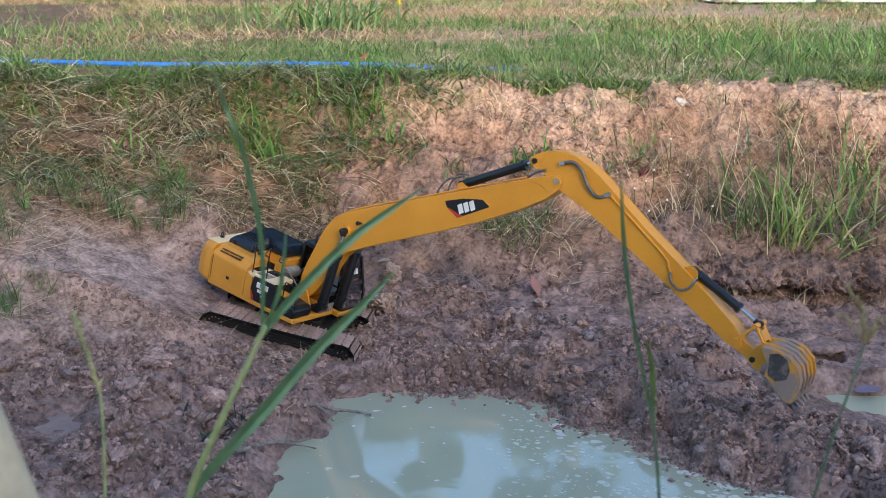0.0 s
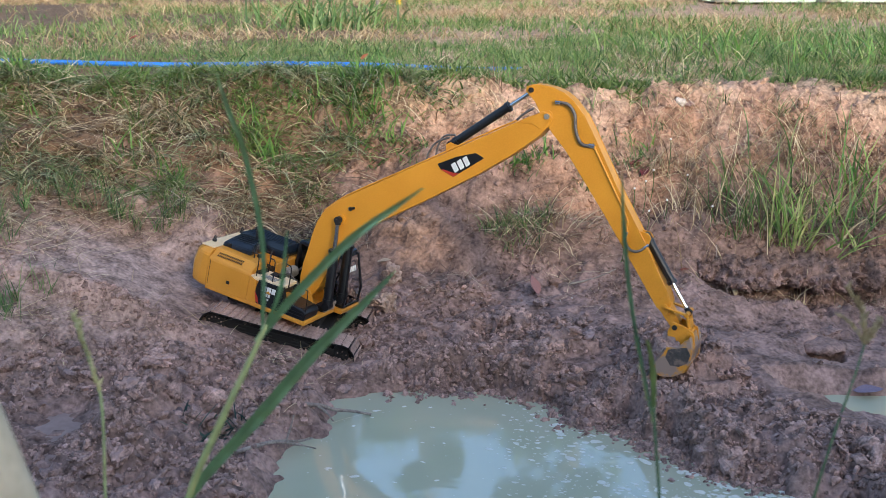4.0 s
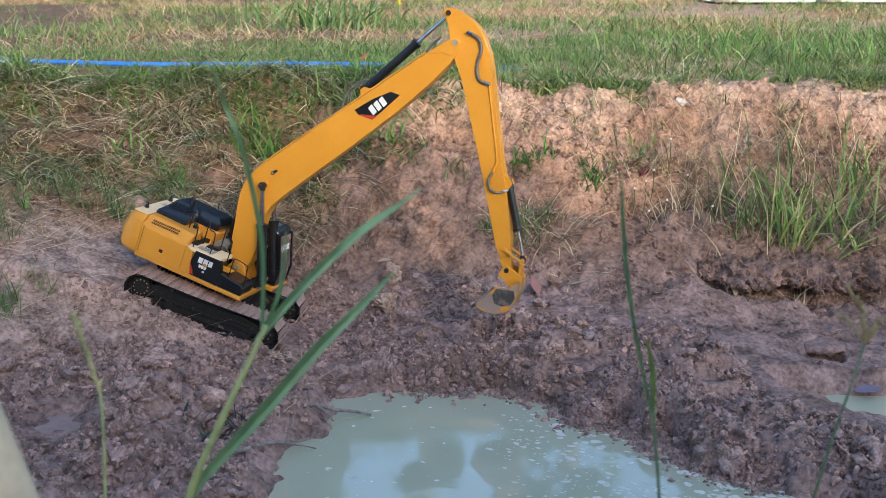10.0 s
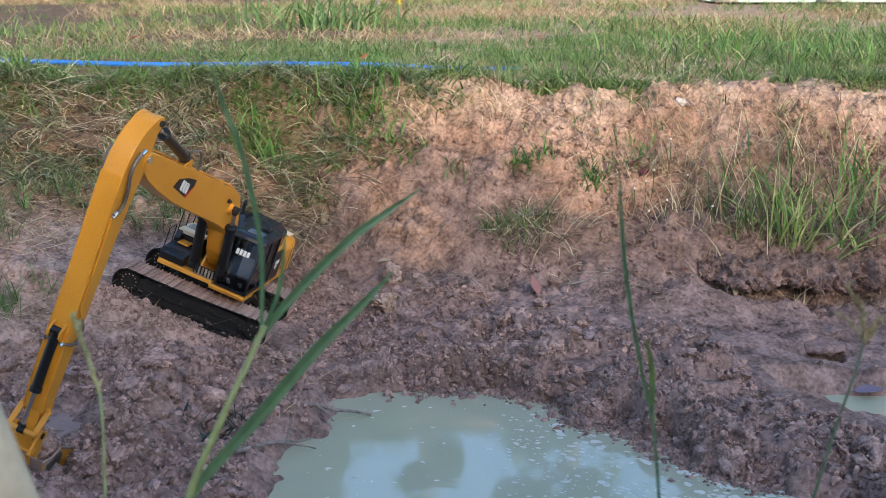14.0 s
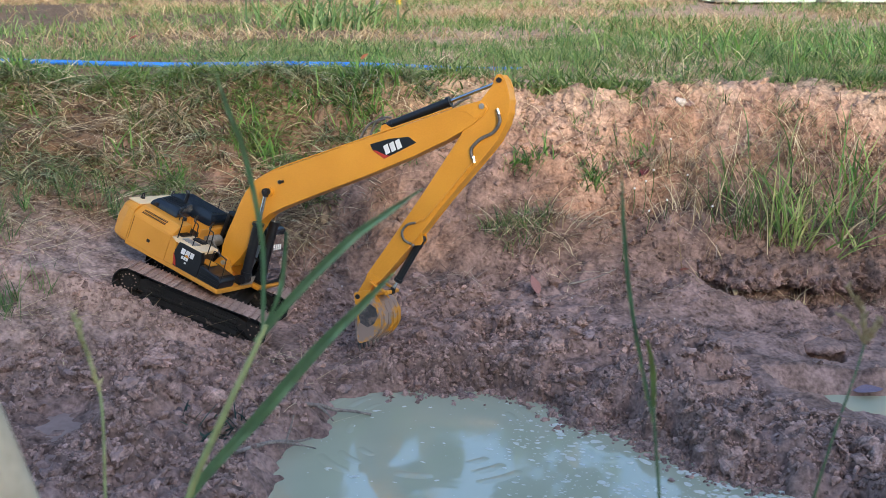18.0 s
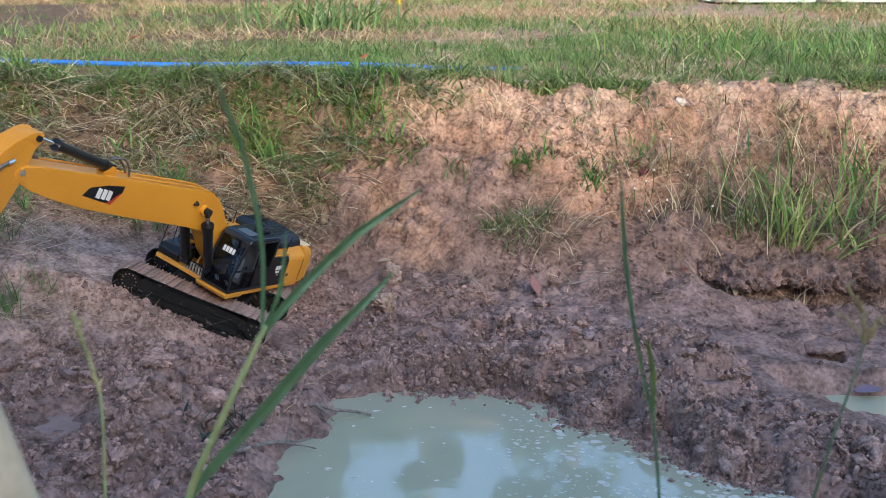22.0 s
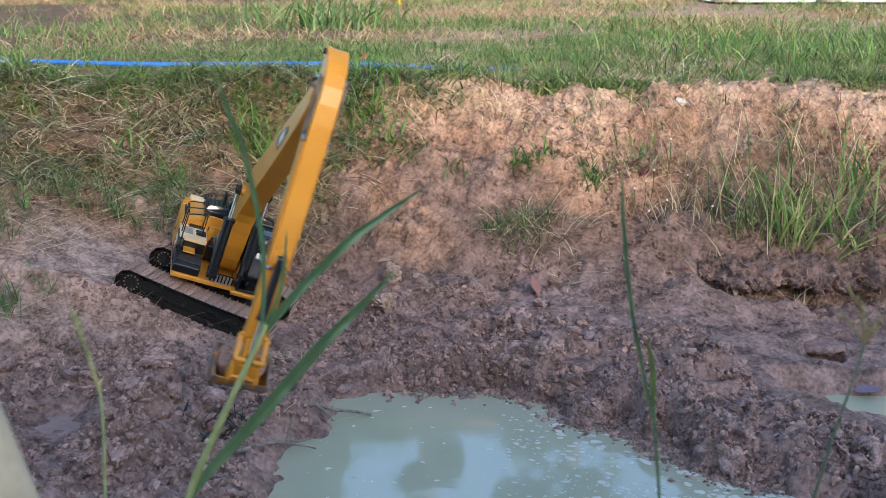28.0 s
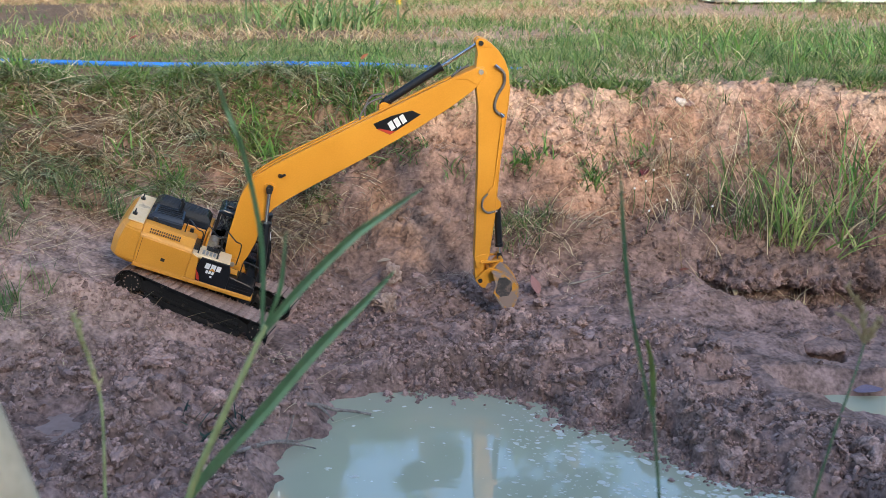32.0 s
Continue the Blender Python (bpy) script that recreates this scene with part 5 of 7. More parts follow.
# the bank
DOWN = -np.pi / 2
hang = lambda n, spread=0.8: rng.normal(DOWN, spread, n)
dry_left = [(-1.42, 3.18, 0.12, 0.05, 6), (-0.45, 3.52, 0.14, 0.06, 1.5), (-0.20, 3.50, 0.10, 0.06, 0.7), (-1.50, 3.42, 0.08, 0.08, 5), (-1.42, 3.26, 0.10, 0.06, 5), (-1.30, 3.22, 0.10, 0.04, 3), (-1.30, 3.50, 0.16, 0.05, 3), (-1.05, 3.52, 0.16, 0.06, 5), (-0.85, 3.50, 0.12, 0.06, 4), (-1.15, 3.36, 0.18, 0.06, 5), (-0.75, 3.34, 0.15, 0.07, 4), (-0.55, 3.22, 0.12, 0.07, 5), (-0.42, 3.28, 0.08, 0.08, 3), (-0.62, 3.10, 0.10, 0.05, 3), (-0.95, 3.22, 0.12, 0.05, 3), (-0.40, 3.08, 0.10, 0.06, 2)]
p = clumped(patches([(-1.04, 3.37, 0.10, 0.05, 4), (-1.19, 3.27, 0.10, 0.04, 4), (-0.98, 3.57, 0.14, 0.03, 4), (-0.62, 3.16, 0.10, 0.04, 4), (-0.70, 3.24, 0.10, 0.04, 3), (-0.15, 3.24, 0.08, 0.04, 1.5), (-1.35, 3.5, 0.1, 0.05, 3)], 330), 0.02, 8)
n = len(p)
blades("draped_straw", rooted(p) + np.array([0, 0, 0.02]), uni(n, 0.10, 0.22), uni(n, 0.004, 0.0075), uni(n, 0.85, 0.98), uni(n, 0.2, 0.6), STRAW, "long pale straw stems draped over the bank", "straw", azimuth=np.where(rng.random(n) < 0.5, 0.0, np.pi) + rng.normal(-0.2, 0.5, n), segs=6)
p = clumped(patches(dry_left, 5400), 0.014, 30)
n = len(p)
blades("dry_bank_grass", rooted(p), uni(n, 0.03, 0.11), uni(n, 0.0032, 0.0078), uni(n, 0.5, 0.99), uni(n, 0.25, 0.9), STRAW, "tangled dry straw hanging over the bank", azimuth=hang(n, 1.0))
# dead stalks kept dark and dense, adding the shade under straw and grass
p = clumped(patches(dry_left + [(-0.30, 3.12, 0.15, 0.06, 3), (0.30, 3.12, 0.08, 0.05, 2), (0.95, 3.10, 0.18, 0.07, 13), (1.18, 3.14, 0.12, 0.08, 9), (1.0, 3.26, 0.16, 0.05, 6)], 4600), 0.018, 22)
n = len(p)
blades("dead_roots_shade", rooted(p), uni(n, 0.03, 0.11), uni(n, 0.0014, 0.0032), uni(n, 0.3, 0.95), uni(n, 0.2, 0.9), SHADE_STRAW, "dead stalks and roots on the bank, darkened for shade among straw", azimuth=hang(n, 1.2))
sage = [(-1.45, 3.60, 0.10, 0.05, 6), (-1.15, 3.63, 0.16, 0.04, 6), (-0.80, 3.63, 0.16, 0.04, 5), (-0.50, 3.60, 0.12, 0.05, 4), (-1.45, 3.36, 0.08, 0.08, 4), (-1.15, 3.46, 0.16, 0.06, 4), (-0.80, 3.44, 0.12, 0.06, 3), (-1.30, 3.14, 0.14, 0.05, 6), (-0.98, 3.18, 0.14, 0.05, 6), (-0.70, 3.18, 0.12, 0.05, 4), (-0.60, 3.38, 0.08, 0.05, 3), (-0.38, 3.40, 0.08, 0.06, 2), (-0.25, 3.60, 0.12, 0.05, 3)]
p = clumped(patches(sage, 3300), 0.018, 42)
n = len(p)
blades("bent_grass", rooted(p) + np.array([0, 0, 0.005]), uni(n, 0.04, 0.15), uni(n, 0.0035, 0.0075), uni(n, 0.45, 0.97), uni(n, 0.25, 0.85), SAGE, "half-dried grey-green grass bent over the bank", azimuth=hang(n, 1.1), segs=5)
green_left = [(-1.38, 3.20, 0.12, 0.04, 5), (-0.45, 3.62, 0.16, 0.05, 8), (-0.85, 3.64, 0.16, 0.05, 6), (-1.35, 3.66, 0.12, 0.04, 5), (-0.95, 3.42, 0.10, 0.05, 2), (-1.50, 3.55, 0.08, 0.06, 4), (-1.45, 3.32, 0.10, 0.07, 3), (-1.25, 3.60, 0.1, 0.05, 4), (-1.35, 3.58, 0.10, 0.05, 4), (-1.05, 3.62, 0.20, 0.05, 5), (-0.70, 3.58, 0.12, 0.06, 5), (-0.58, 3.46, 0.09, 0.05, 5), (-0.45, 3.36, 0.07, 0.05, 4), (-0.30, 3.55, 0.10, 0.06, 5), (-0.26, 3.42, 0.07, 0.05, 3), (-0.90, 3.22, 0.10, 0.03, 3), (-0.80, 3.14, 0.10, 0.03, 4), (-0.15, 3.62, 0.10, 0.05, 3), (0.25, 3.63, 0.20, 0.03, 2), (-1.40, 3.40, 0.06, 0.06, 3)]
p = clumped(patches(green_left, 7000), 0.022, 18)
n = len(p)
blades("bank_grass", rooted(p), uni(n, 0.025, 0.085), uni(n, 0.005, 0.0095), uni(n, 0.45, 0.95), uni(n, 0.2, 0.7), FRESH, "green grass tufts growing on the bank", azimuth=hang(n, 1.4))
crest = lambda x, y: np.clip(1 - np.abs(y - 3.70 - 0.05 * rough_noise(x, y, 0.3, 33)) / 0.09, 0, 1) * np.clip(0.5 + rough_noise(x, y, 0.25, 34) - 0.18 * x, 0.05, 1)
p = clumped(sow(4200, crest, -1.7, 1.8, 3.55, 3.85), 0.015)
n = len(p)
blades("crest_grass", rooted(p), uni(n, 0.035, 0.105), uni(n, 0.004, 0.009), uni(n, 0.25, 0.85), uni(n, 0.15, 0.65), FRESH, "green grass along the top edge of the bank", azimuth=hang(n, 1.5))
sparse = [(0.26, 3.13, 0.05, 0.03, 5), (0.20, 3.10, 0.04, 0.02, 3), (0.25, 3.31, 0.03, 0.02, 2), (0.49, 3.31, 0.04, 0.03, 3), (0.60, 3.34, 0.05, 0.04, 2), (-0.02, 3.30, 0.05, 0.03, 2), (0.45, 3.45, 0.15, 0.05, 1.5), (0.95, 3.50, 0.2, 0.05, 2)]
p = clumped(patches(sparse, 700), 0.012)
n = len(p)
blades("sparse_tufts", rooted(p), uni(n, 0.03, 0.10), uni(n, 0.0025, 0.005), uni(n, 0.1, 0.7), uni(n, 0.1, 0.5), GREEN, "small green tufts on the bare clay slope")
dry_right = [(0.28, 3.12, 0.08, 0.04, 3), (0.75, 3.28, 0.15, 0.06, 3), (1.0, 3.20, 0.18, 0.08, 5), (1.2, 3.25, 0.12, 0.08, 4), (1.1, 3.45, 0.2, 0.06, 4), (0.7, 3.45, 0.15, 0.06, 2), (0.10, 3.52, 0.15, 0.06, 2)]
p = clumped(patches(dry_right, 3000), 0.03)
n = len(p)
blades("dry_slope_grass", rooted(p), uni(n, 0.05, 0.18), uni(n, 0.0016, 0.0034), uni(n, 0.3, 0.95), uni(n, 0.2, 0.8), STRAW, "thin dry stalks on the clay slope")
left_flat = [(-1.08, 2.76, 0.08, 0.05, 4), (-0.95, 2.96, 0.08, 0.05, 4), (-1.10, 3.02, 0.10, 0.05, 4), (-1.20, 2.85, 0.06, 0.08, 3), (-0.78, 3.02, 0.05, 0.03, 2), (-1.0, 2.42, 0.06, 0.05, 1)]
p = clumped(patches(left_flat, 650), 0.012, 20)
p = p[on_path(p[:, 0], p[:, 1]) < 0.2]
n = len(p)
blades("sparse_grass", rooted(p), uni(n, 0.05, 0.14), uni(n, 0.002, 0.0042), uni(n, 0.1, 0.55), uni(n, 0.05, 0.4), GREEN, "thin green blades on the bare slope")
p = np.concatenate([patches(left_flat, 1000), patches([(-1.1, 2.45, 0.16, 0.06, 3), (-1.15, 2.62, 0.12, 0.03, 3), (-0.75, 2.5, 0.12, 0.03, 2)], 160), patches([(-0.38, 2.42, 0.07, 0.04, 2), (-0.95, 2.48, 0.12, 0.04, 2), (-0.33, 2.12, 0.05, 0.06, 1), (0.5, 2.95, 0.3, 0.08, 2)], 200)])
n = len(p)
blades("fallen_straw", rooted(p) + np.array([0, 0, 0.008]), uni(n, 0.04, 0.16), uni(n, 0.0014, 0.003), uni(n, 0.93, 0.99), uni(n, 0.0, 0.12), STRAW, "loose bits of straw lying on the mud", "straw")


litter = lambda x, y: np.clip((y - 2.80 + 0.1 * (x < -0.6)) / 0.08, 0, 1) * np.clip((3.62 - y) / 0.2, 0, 1) * np.clip(0.3 + rough_noise(x, y, 0.18, 44), 0.04, 1)
p = sow(2900, litter, -1.45, 1.4, 2.75, 3.6)
p = p[on_path(p[:, 0], p[:, 1]) < 0.4]
n = len(p)
blades("bank_litter", rooted(p) + np.array([0, 0, 0.006]), uni(n, 0.02, 0.10), uni(n, 0.0015, 0.0035), uni(n, 0.85, 0.99), uni(n, 0.0, 0.2), leafy("litter", [(0.07, 0.045, 0.035), (0.20, 0.13, 0.10), (0.55, 0.45, 0.34)], 0.8, 0.0), "bits of dead stalk and root on the clay", "litter")
p = patches([(0.9, 3.12, 0.12, 0.10, 4), (1.15, 3.14, 0.12, 0.1, 4), (1.05, 3.32, 0.15, 0.08, 3), (0.7, 3.22, 0.1, 0.08, 2), (1.2, 3.4, 0.1, 0.06, 2)], 220)
n = len(p)
blades("tall_dead_stalks", rooted(p), uni(n, 0.10, 0.34), uni(n, 0.0018, 0.0042), uni(n, 0.1, 0.8), uni(n, 0.05, 0.7), STRAW, "tall thin dead stalks among the bank grass")
LUSH_EACH = leafy("lush_blade", [(0.075, 0.18, 0.045), (0.13, 0.28, 0.06), (0.20, 0.36, 0.08), (0.36, 0.46, 0.15)], each=True)
GREEN_EACH = leafy("green_blade", [(0.065, 0.135, 0.040), (0.115, 0.215, 0.060), (0.17, 0.28, 0.085), (0.30, 0.37, 0.15)], each=True)
BRIGHT_EACH = leafy("bright_blade", [(0.10, 0.22, 0.055), (0.20, 0.36, 0.09), (0.34, 0.48, 0.14), (0.52, 0.58, 0.22), (0.66, 0.58, 0.34)], trans=0.35, each=True)
STRAW_EACH = leafy("straw_blade", [(0.48, 0.37, 0.23), (0.62, 0.51, 0.33), (0.74, 0.64, 0.44)], 0.7, 0.15, each=True)


def tuft(name, x, y, n, spread, lo, hi, width, material, label, leanmax=0.7, droop=0.6):
    """A tuft of separate blades round one root."""
    root = tagged(new(name), label, "grass tuft", "grass tufts")
    for k in range(n):
        q = np.array([[x + rng.normal() * spread, y + rng.normal() * spread * 0.6]])
        if x > 0.7 and y > 3.0:
            q[0, 1] = max(q[0, 1], 3.05 + 0.02 * rng.random())
        b = blades("blade", rooted(q), uni(1, lo, hi), uni(1, width * 0.6, width), uni(1, 0.03, leanmax), uni(1, 0.05, droop), material, "", "", kind="", segs=6)
        b.parent = root
    return root


tuft("grass_tuft", 1.00, 3.05, 32, 0.035, 0.18, 0.44, 0.0085, BRIGHT_EACH, "tall upright green reed grass on the bank's foot", 0.42, 0.40)
tuft("grass_tuft", 1.06, 3.06, 32, 0.055, 0.12, 0.30, 0.010, BRIGHT_EACH, "leafy green grass beside the tall reeds", 0.75, 0.5)
tuft("grass_tuft", 1.17, 3.08, 26, 0.06, 0.10, 0.28, 0.0105, BRIGHT_EACH, "spreading broad-bladed green tuft on the bank", 0.8, 0.5)
tuft("grass_tuft", 0.87, 3.06, 26, 0.045, 0.12, 0.32, 0.007, GREEN_EACH, "thin green grass tuft above the undercut bank", 0.4, 0.4)
tuft("grass_tuft", 1.26, 3.12, 20, 0.05, 0.12, 0.30, 0.010, LUSH_EACH, "green grass tuft at the edge of the bank", 0.8, 0.5)
tuft("grass_tuft", 0.88, 3.20, 30, 0.05, 0.10, 0.26, 0.007, GREEN_EACH, "dark green grass tuft half way up the bank", 0.5, 0.4)
tuft("grass_tuft", 1.08, 3.24, 34, 0.08, 0.12, 0.30, 0.008, GREEN_EACH, "loose green tuft on the clay bank", 0.5, 0.4)
tuft("grass_tuft", 1.32, 3.26, 34, 0.06, 0.14, 0.32, 0.009, LUSH_EACH, "leafy grass tuft on the upper bank", 0.6, 0.5)
tuft("straw_tuft", 1.03, 2.97, 12, 0.010, 0.12, 0.22, 0.007, STRAW_EACH, "pale straw hanging over the undercut step", 0.3, 1.3)
tuft("grass_tuft", -0.60, 3.40, 50, 0.04, 0.08, 0.18, 0.008, LUSH_EACH, "bright green tuft on the grassy bank")
tuft("grass_tuft", -0.27, 3.50, 50, 0.05, 0.08, 0.20, 0.008, LUSH_EACH, "green tuft near the top of the bank")
tuft("grass_tuft", -1.0, 3.55, 50, 0.08, 0.08, 0.18, 0.007, LUSH_EACH, "green tuft on the overgrown bank edge")
for x, y, n, lo, hi in ((-0.65, 3.46, 40, 0.06, 0.13), (-0.47, 3.53, 34, 0.06, 0.14), (-0.17, 3.56, 46, 0.07, 0.17), (-0.30, 3.46, 26, 0.06, 0.14), (-0.83, 3.20, 34, 0.07, 0.15), (-0.96, 3.25, 26, 0.06, 0.14), (-0.53, 3.33, 30, 0.06, 0.14), (-0.17, 3.41, 18, 0.05, 0.12), (-1.31, 3.42, 30, 0.06, 0.14), (-1.41, 3.62, 40, 0.08, 0.16), (-0.26, 3.63, 36, 0.07, 0.16), (0.24, 3.30, 12, 0.04, 0.09), (0.32, 3.32, 16, 0.04, 0.10), (0.485, 3.29, 16, 0.04, 0.10), (0.65, 3.42, 10, 0.04, 0.08)):
    tuft("grass_tuft", x, y, n, 0.035 if n > 20 else 0.015, lo, hi, 0.0088, LUSH_EACH, "small broad-bladed green tuft on the clay bank" if x > 0 else "broad-bladed green tuft among straw on the bank", 0.85, 0.5)
tuft("grass_tuft", -0.66, 6.4, 120, 0.22, 0.2, 0.42, 0.02, GREEN_EACH, "dark green bush-like tuft out on the field")
tuft("grass_tuft", 1.1, 4.6, 110, 0.25, 0.12, 0.26, 0.010, LUSH_EACH, "tall green tuft on the field edge")
tuft("grass_tuft", 1.7, 4.3, 110, 0.22, 0.12, 0.26, 0.010, LUSH_EACH, "tall green tuft on the field edge")


def broad_leaves(name, spots, n, lo, hi, label):
    """Low weeds: short wide leaves."""
    q = patches(spots, n)
    return blades(name, rooted(q), uni(n, lo, hi), uni(n, 0.010, 0.018), uni(n, 0.4, 0.9), uni(n, 0.1, 0.4), WEED, label, "weeds", segs=4)


broad_leaves("bank_weeds", [(-0.58, 3.36, 0.05, 0.03, 3), (-0.32, 3.52, 0.05, 0.03, 2), (-1.38, 3.42, 0.03, 0.04, 3), (-0.84, 3.17, 0.05, 0.02, 3), (-0.05, 3.60, 0.1, 0.03, 2), (0.25, 3.30, 0.02, 0.01, 1), (0.49, 3.32, 0.03, 0.02, 1.5)], 190, 0.025, 0.05, "small broad-leaved green weeds on the bank")

# ---- small things ----
def leaf(name, x, y, size, turn, tilt, col, label, z=None):
    """A fallen leaf: a cupped pointed oval with a raised midrib."""
    bm = bmesh.new()
    rows = []
    for k in range(9):
        u = k / 8
        w = 0.30 * math.sin(math.pi * u) ** 0.8 * (1 - 0.25 * u)
        rows.append([bm.verts.new((u - 0.5, s * w, 0.35 * (s * w) ** 2 * 4 + 0.18 * (u - 0.5) ** 2 + (0.012 if s == 0 else 0))) for s in (-1, -0.5, 0, 0.5, 1)])
    for a, b in zip(rows, rows[1:]):
        for k in range(4):
            f = bm.faces.new((a[k], a[k + 1], b[k + 1], b[k]))
            f.smooth = True
    bmesh.ops.remove_doubles(bm, verts=bm.verts, dist=1e-5)
    bmesh.ops.solidify(bm, geom=list(bm.faces), thickness=0.012)
    for f in bm.faces:
        f.smooth = False
    m = surface(name + "_skin", tuple(c * 0.7 for c in col), col, 40, 200, 0.6, bump=0.2, step=0.001)
    zz = float(height(x, y)) if z is None else z
    ob = part(name, bm, m)
    ob.matrix_world = Matrix.LocRotScale((x, y, zz + 0.006 + 0.5 * size * abs(math.sin(radians(tilt))) * 0.9), Euler((0.15, radians(tilt), radians(turn))), (size, size, size))
    return tagged(ob, label, "leaf")


leaf("dry_leaf", 0.257, 2.885, 0.062, 118, -50, (0.36, 0.17, 0.15), "reddish-brown dry leaf standing in the soil")
leaf("dry_leaf", 0.628, 3.29, 0.05, 60, -30, (0.17, 0.03, 0.03), "dark maroon fallen leaf on the slope")
leaf("dry_leaf", 0.605, 3.32, 0.045, 10, -20, (0.20, 0.04, 0.03), "curled maroon leaf beside another")
leaf("dry_leaf", -0.285, 3.95, 0.04, 50, -30, (0.42, 0.12, 0.05), "small rust-red leaf in the grass", 0.66)
leaf("dry_leaf", -1.33, 4.70, 0.045, 20, -20, (0.36, 0.09, 0.05), "small rust-red leaf out in the grass", 0.68)
leaf("dry_leaf", 0.95, 2.46, 0.085, 5, -6, (0.44, 0.36, 0.07), "yellow-brown leaf at the puddle's edge", 0.004)
leaf("dry_leaf", 1.02, 2.40, 0.07, -10, -8, (0.24, 0.20, 0.28), "purplish wet leaf by the puddle", 0.004)
leaf("dry_leaf", -0.172, 3.02, 0.045, -20, -12, (0.55, 0.42, 0.30), "pale dry leaf at the bank's foot")
leaf("dry_leaf", -0.36, 3.18, 0.05, 70, -50, (0.48, 0.34, 0.22), "pale curled leaf caught in straw")
leaf("dry_leaf", 0.70, 2.99, 0.03, 10, -8, (0.26, 0.07, 0.05), "small red leaf on the bank's foot")
leaf("dry_leaf", 0.83, 2.935, 0.045, 120, -60, (0.62, 0.5, 0.33), "pale straw-coloured husk on the bank")

BARK = surface("grey_bark", (0.16, 0.13, 0.11), (0.36, 0.31, 0.27), 50, 220, 0.85, bump=0.5, step=0.002)
branch = tagged(new("branch"), "thin grey fallen branch reaching into the water", "branch")
part("stem", tube([(-0.40, 2.205, 0.058), (-0.34, 2.225, 0.052), (-0.285, 2.243, 0.046), (-0.245, 2.262, 0.026), (-0.205, 2.28, 0.014), (-0.165, 2.285, 0.004)], [0.0055, 0.005, 0.0045, 0.0042, 0.0035, 0.003], 8), BARK, branch)
part("twig", tube([(-0.285, 2.243, 0.046), (-0.262, 2.230, 0.034), (-0.245, 2.222, 0.015)], [0.0035, 0.002], 6), BARK, branch)
branch = tagged(new("branch"), "brown root and twigs at the pond's edge", "branch")
part("stem", tube([(-0.42, 1.99, 0.05), (-0.36, 2.05, 0.045), (-0.31, 2.11, 0.02), (-0.285, 2.15, 0.008)], [0.005, 0.004, 0.003, 0.002], 8), BARK, branch)
part("twig", tube([(-0.33, 2.085, 0.035), (-0.322, 2.11, 0.06), (-0.318, 2.12, 0.075)], [0.0025, 0.0015], 6), BARK, branch)
part("twig", tube([(-0.35, 2.06, 0.042), (-0.30, 2.07, 0.03), (-0.27, 2.09, 0.012)], [0.003, 0.0015], 6), BARK, branch)
branch = tagged(new("branch"), "dark dead twig lying on the slope", "branch")
part("stem", tube([(0.36, 2.93, 0.122), (0.43, 2.96, 0.128), (0.50, 2.985, 0.15)], [0.003, 0.002], 6), BARK, branch)
q = np.column_stack([rng.normal(-0.477, 0.03, 46), rng.normal(2.115, 0.025, 46)])
blades("plant_debris", rooted(q), uni(46, 0.04, 0.10), uni(46, 0.005, 0.010), uni(46, 0.6, 0.95), uni(46, 0.1, 0.4), leafy("wilted_leaves", [(0.012, 0.03, 0.022), (0.03, 0.07, 0.05), (0.07, 0.12, 0.09)]), "dark wilted green plant heap on the mud", "plant", kind="")

# blue hose in the field grass
BLUE = surface("blue_plastic", (0.02, 0.16, 0.62), (0.04, 0.24, 0.78), 12, 150, 0.4, bump=0.05, step=0.001, stain=(0.16, 0.20, 0.26), stain_scale=6, stain_at=0.68)
hose = tagged(new("water_hose"), "bright blue plastic hose lying in the field grass", "hose")
part("pipe", tube([(-1.85, 4.20, 0.640), (-1.60, 4.13, 0.643), (-1.25, 4.06, 0.640), (-0.93, 4.03, 0.638), (-0.6, 4.04, 0.641), (-0.25, 4.02, 0.638), (0.02, 4.04, 0.624), (0.3, 4.10, 0.615)], 0.0095, 10), BLUE, hose)

# white wild flowers on thin stalks
PETAL = surface("white_petals", (0.70, 0.70, 0.66), (0.8, 0.8, 0.76), 60, 200, 0.6, bump=0.0)
STALK = leafy("flower_stalk", [(0.06, 0.12, 0.03), (0.10, 0.17, 0.05)])
flower_spots = [(0.58, 3.22, 0.09), (0.61, 3.20, 0.11), (0.64, 3.24, 0.10), (0.70, 3.30, 0.12), (0.52, 3.02, 0.06), (0.60, 3.08, 0.07), (0.74, 3.22, 0.10), (0.66, 3.12, 0.06), (0.78, 3.06, 0.08)]
for x, y, h in flower_spots:
    z = float(height(x, y))
    fl = tagged(new("wild_flower"), "tiny white wild flower on a thin stalk", "flower", "white flowers")
    fl.location = (x, y, z)
    part("stalk", tube([(0, 0, -0.004), (0.006, -0.004, h * 0.5), (0.004, -0.010, h)], 0.0012, 5), STALK, fl)
    bm = bmesh.new()
    bmesh.ops.create_icosphere(bm, subdivisions=1, radius=0.0036, matrix=Matrix.Translation((0.004, -0.010, h)))
    for v in bm.verts:
        v.co += Vector((noise.noise(v.co * 400), noise.noise(v.co * 380), 0)) * 0.002
    part("flower_head", bm, PETAL, fl)

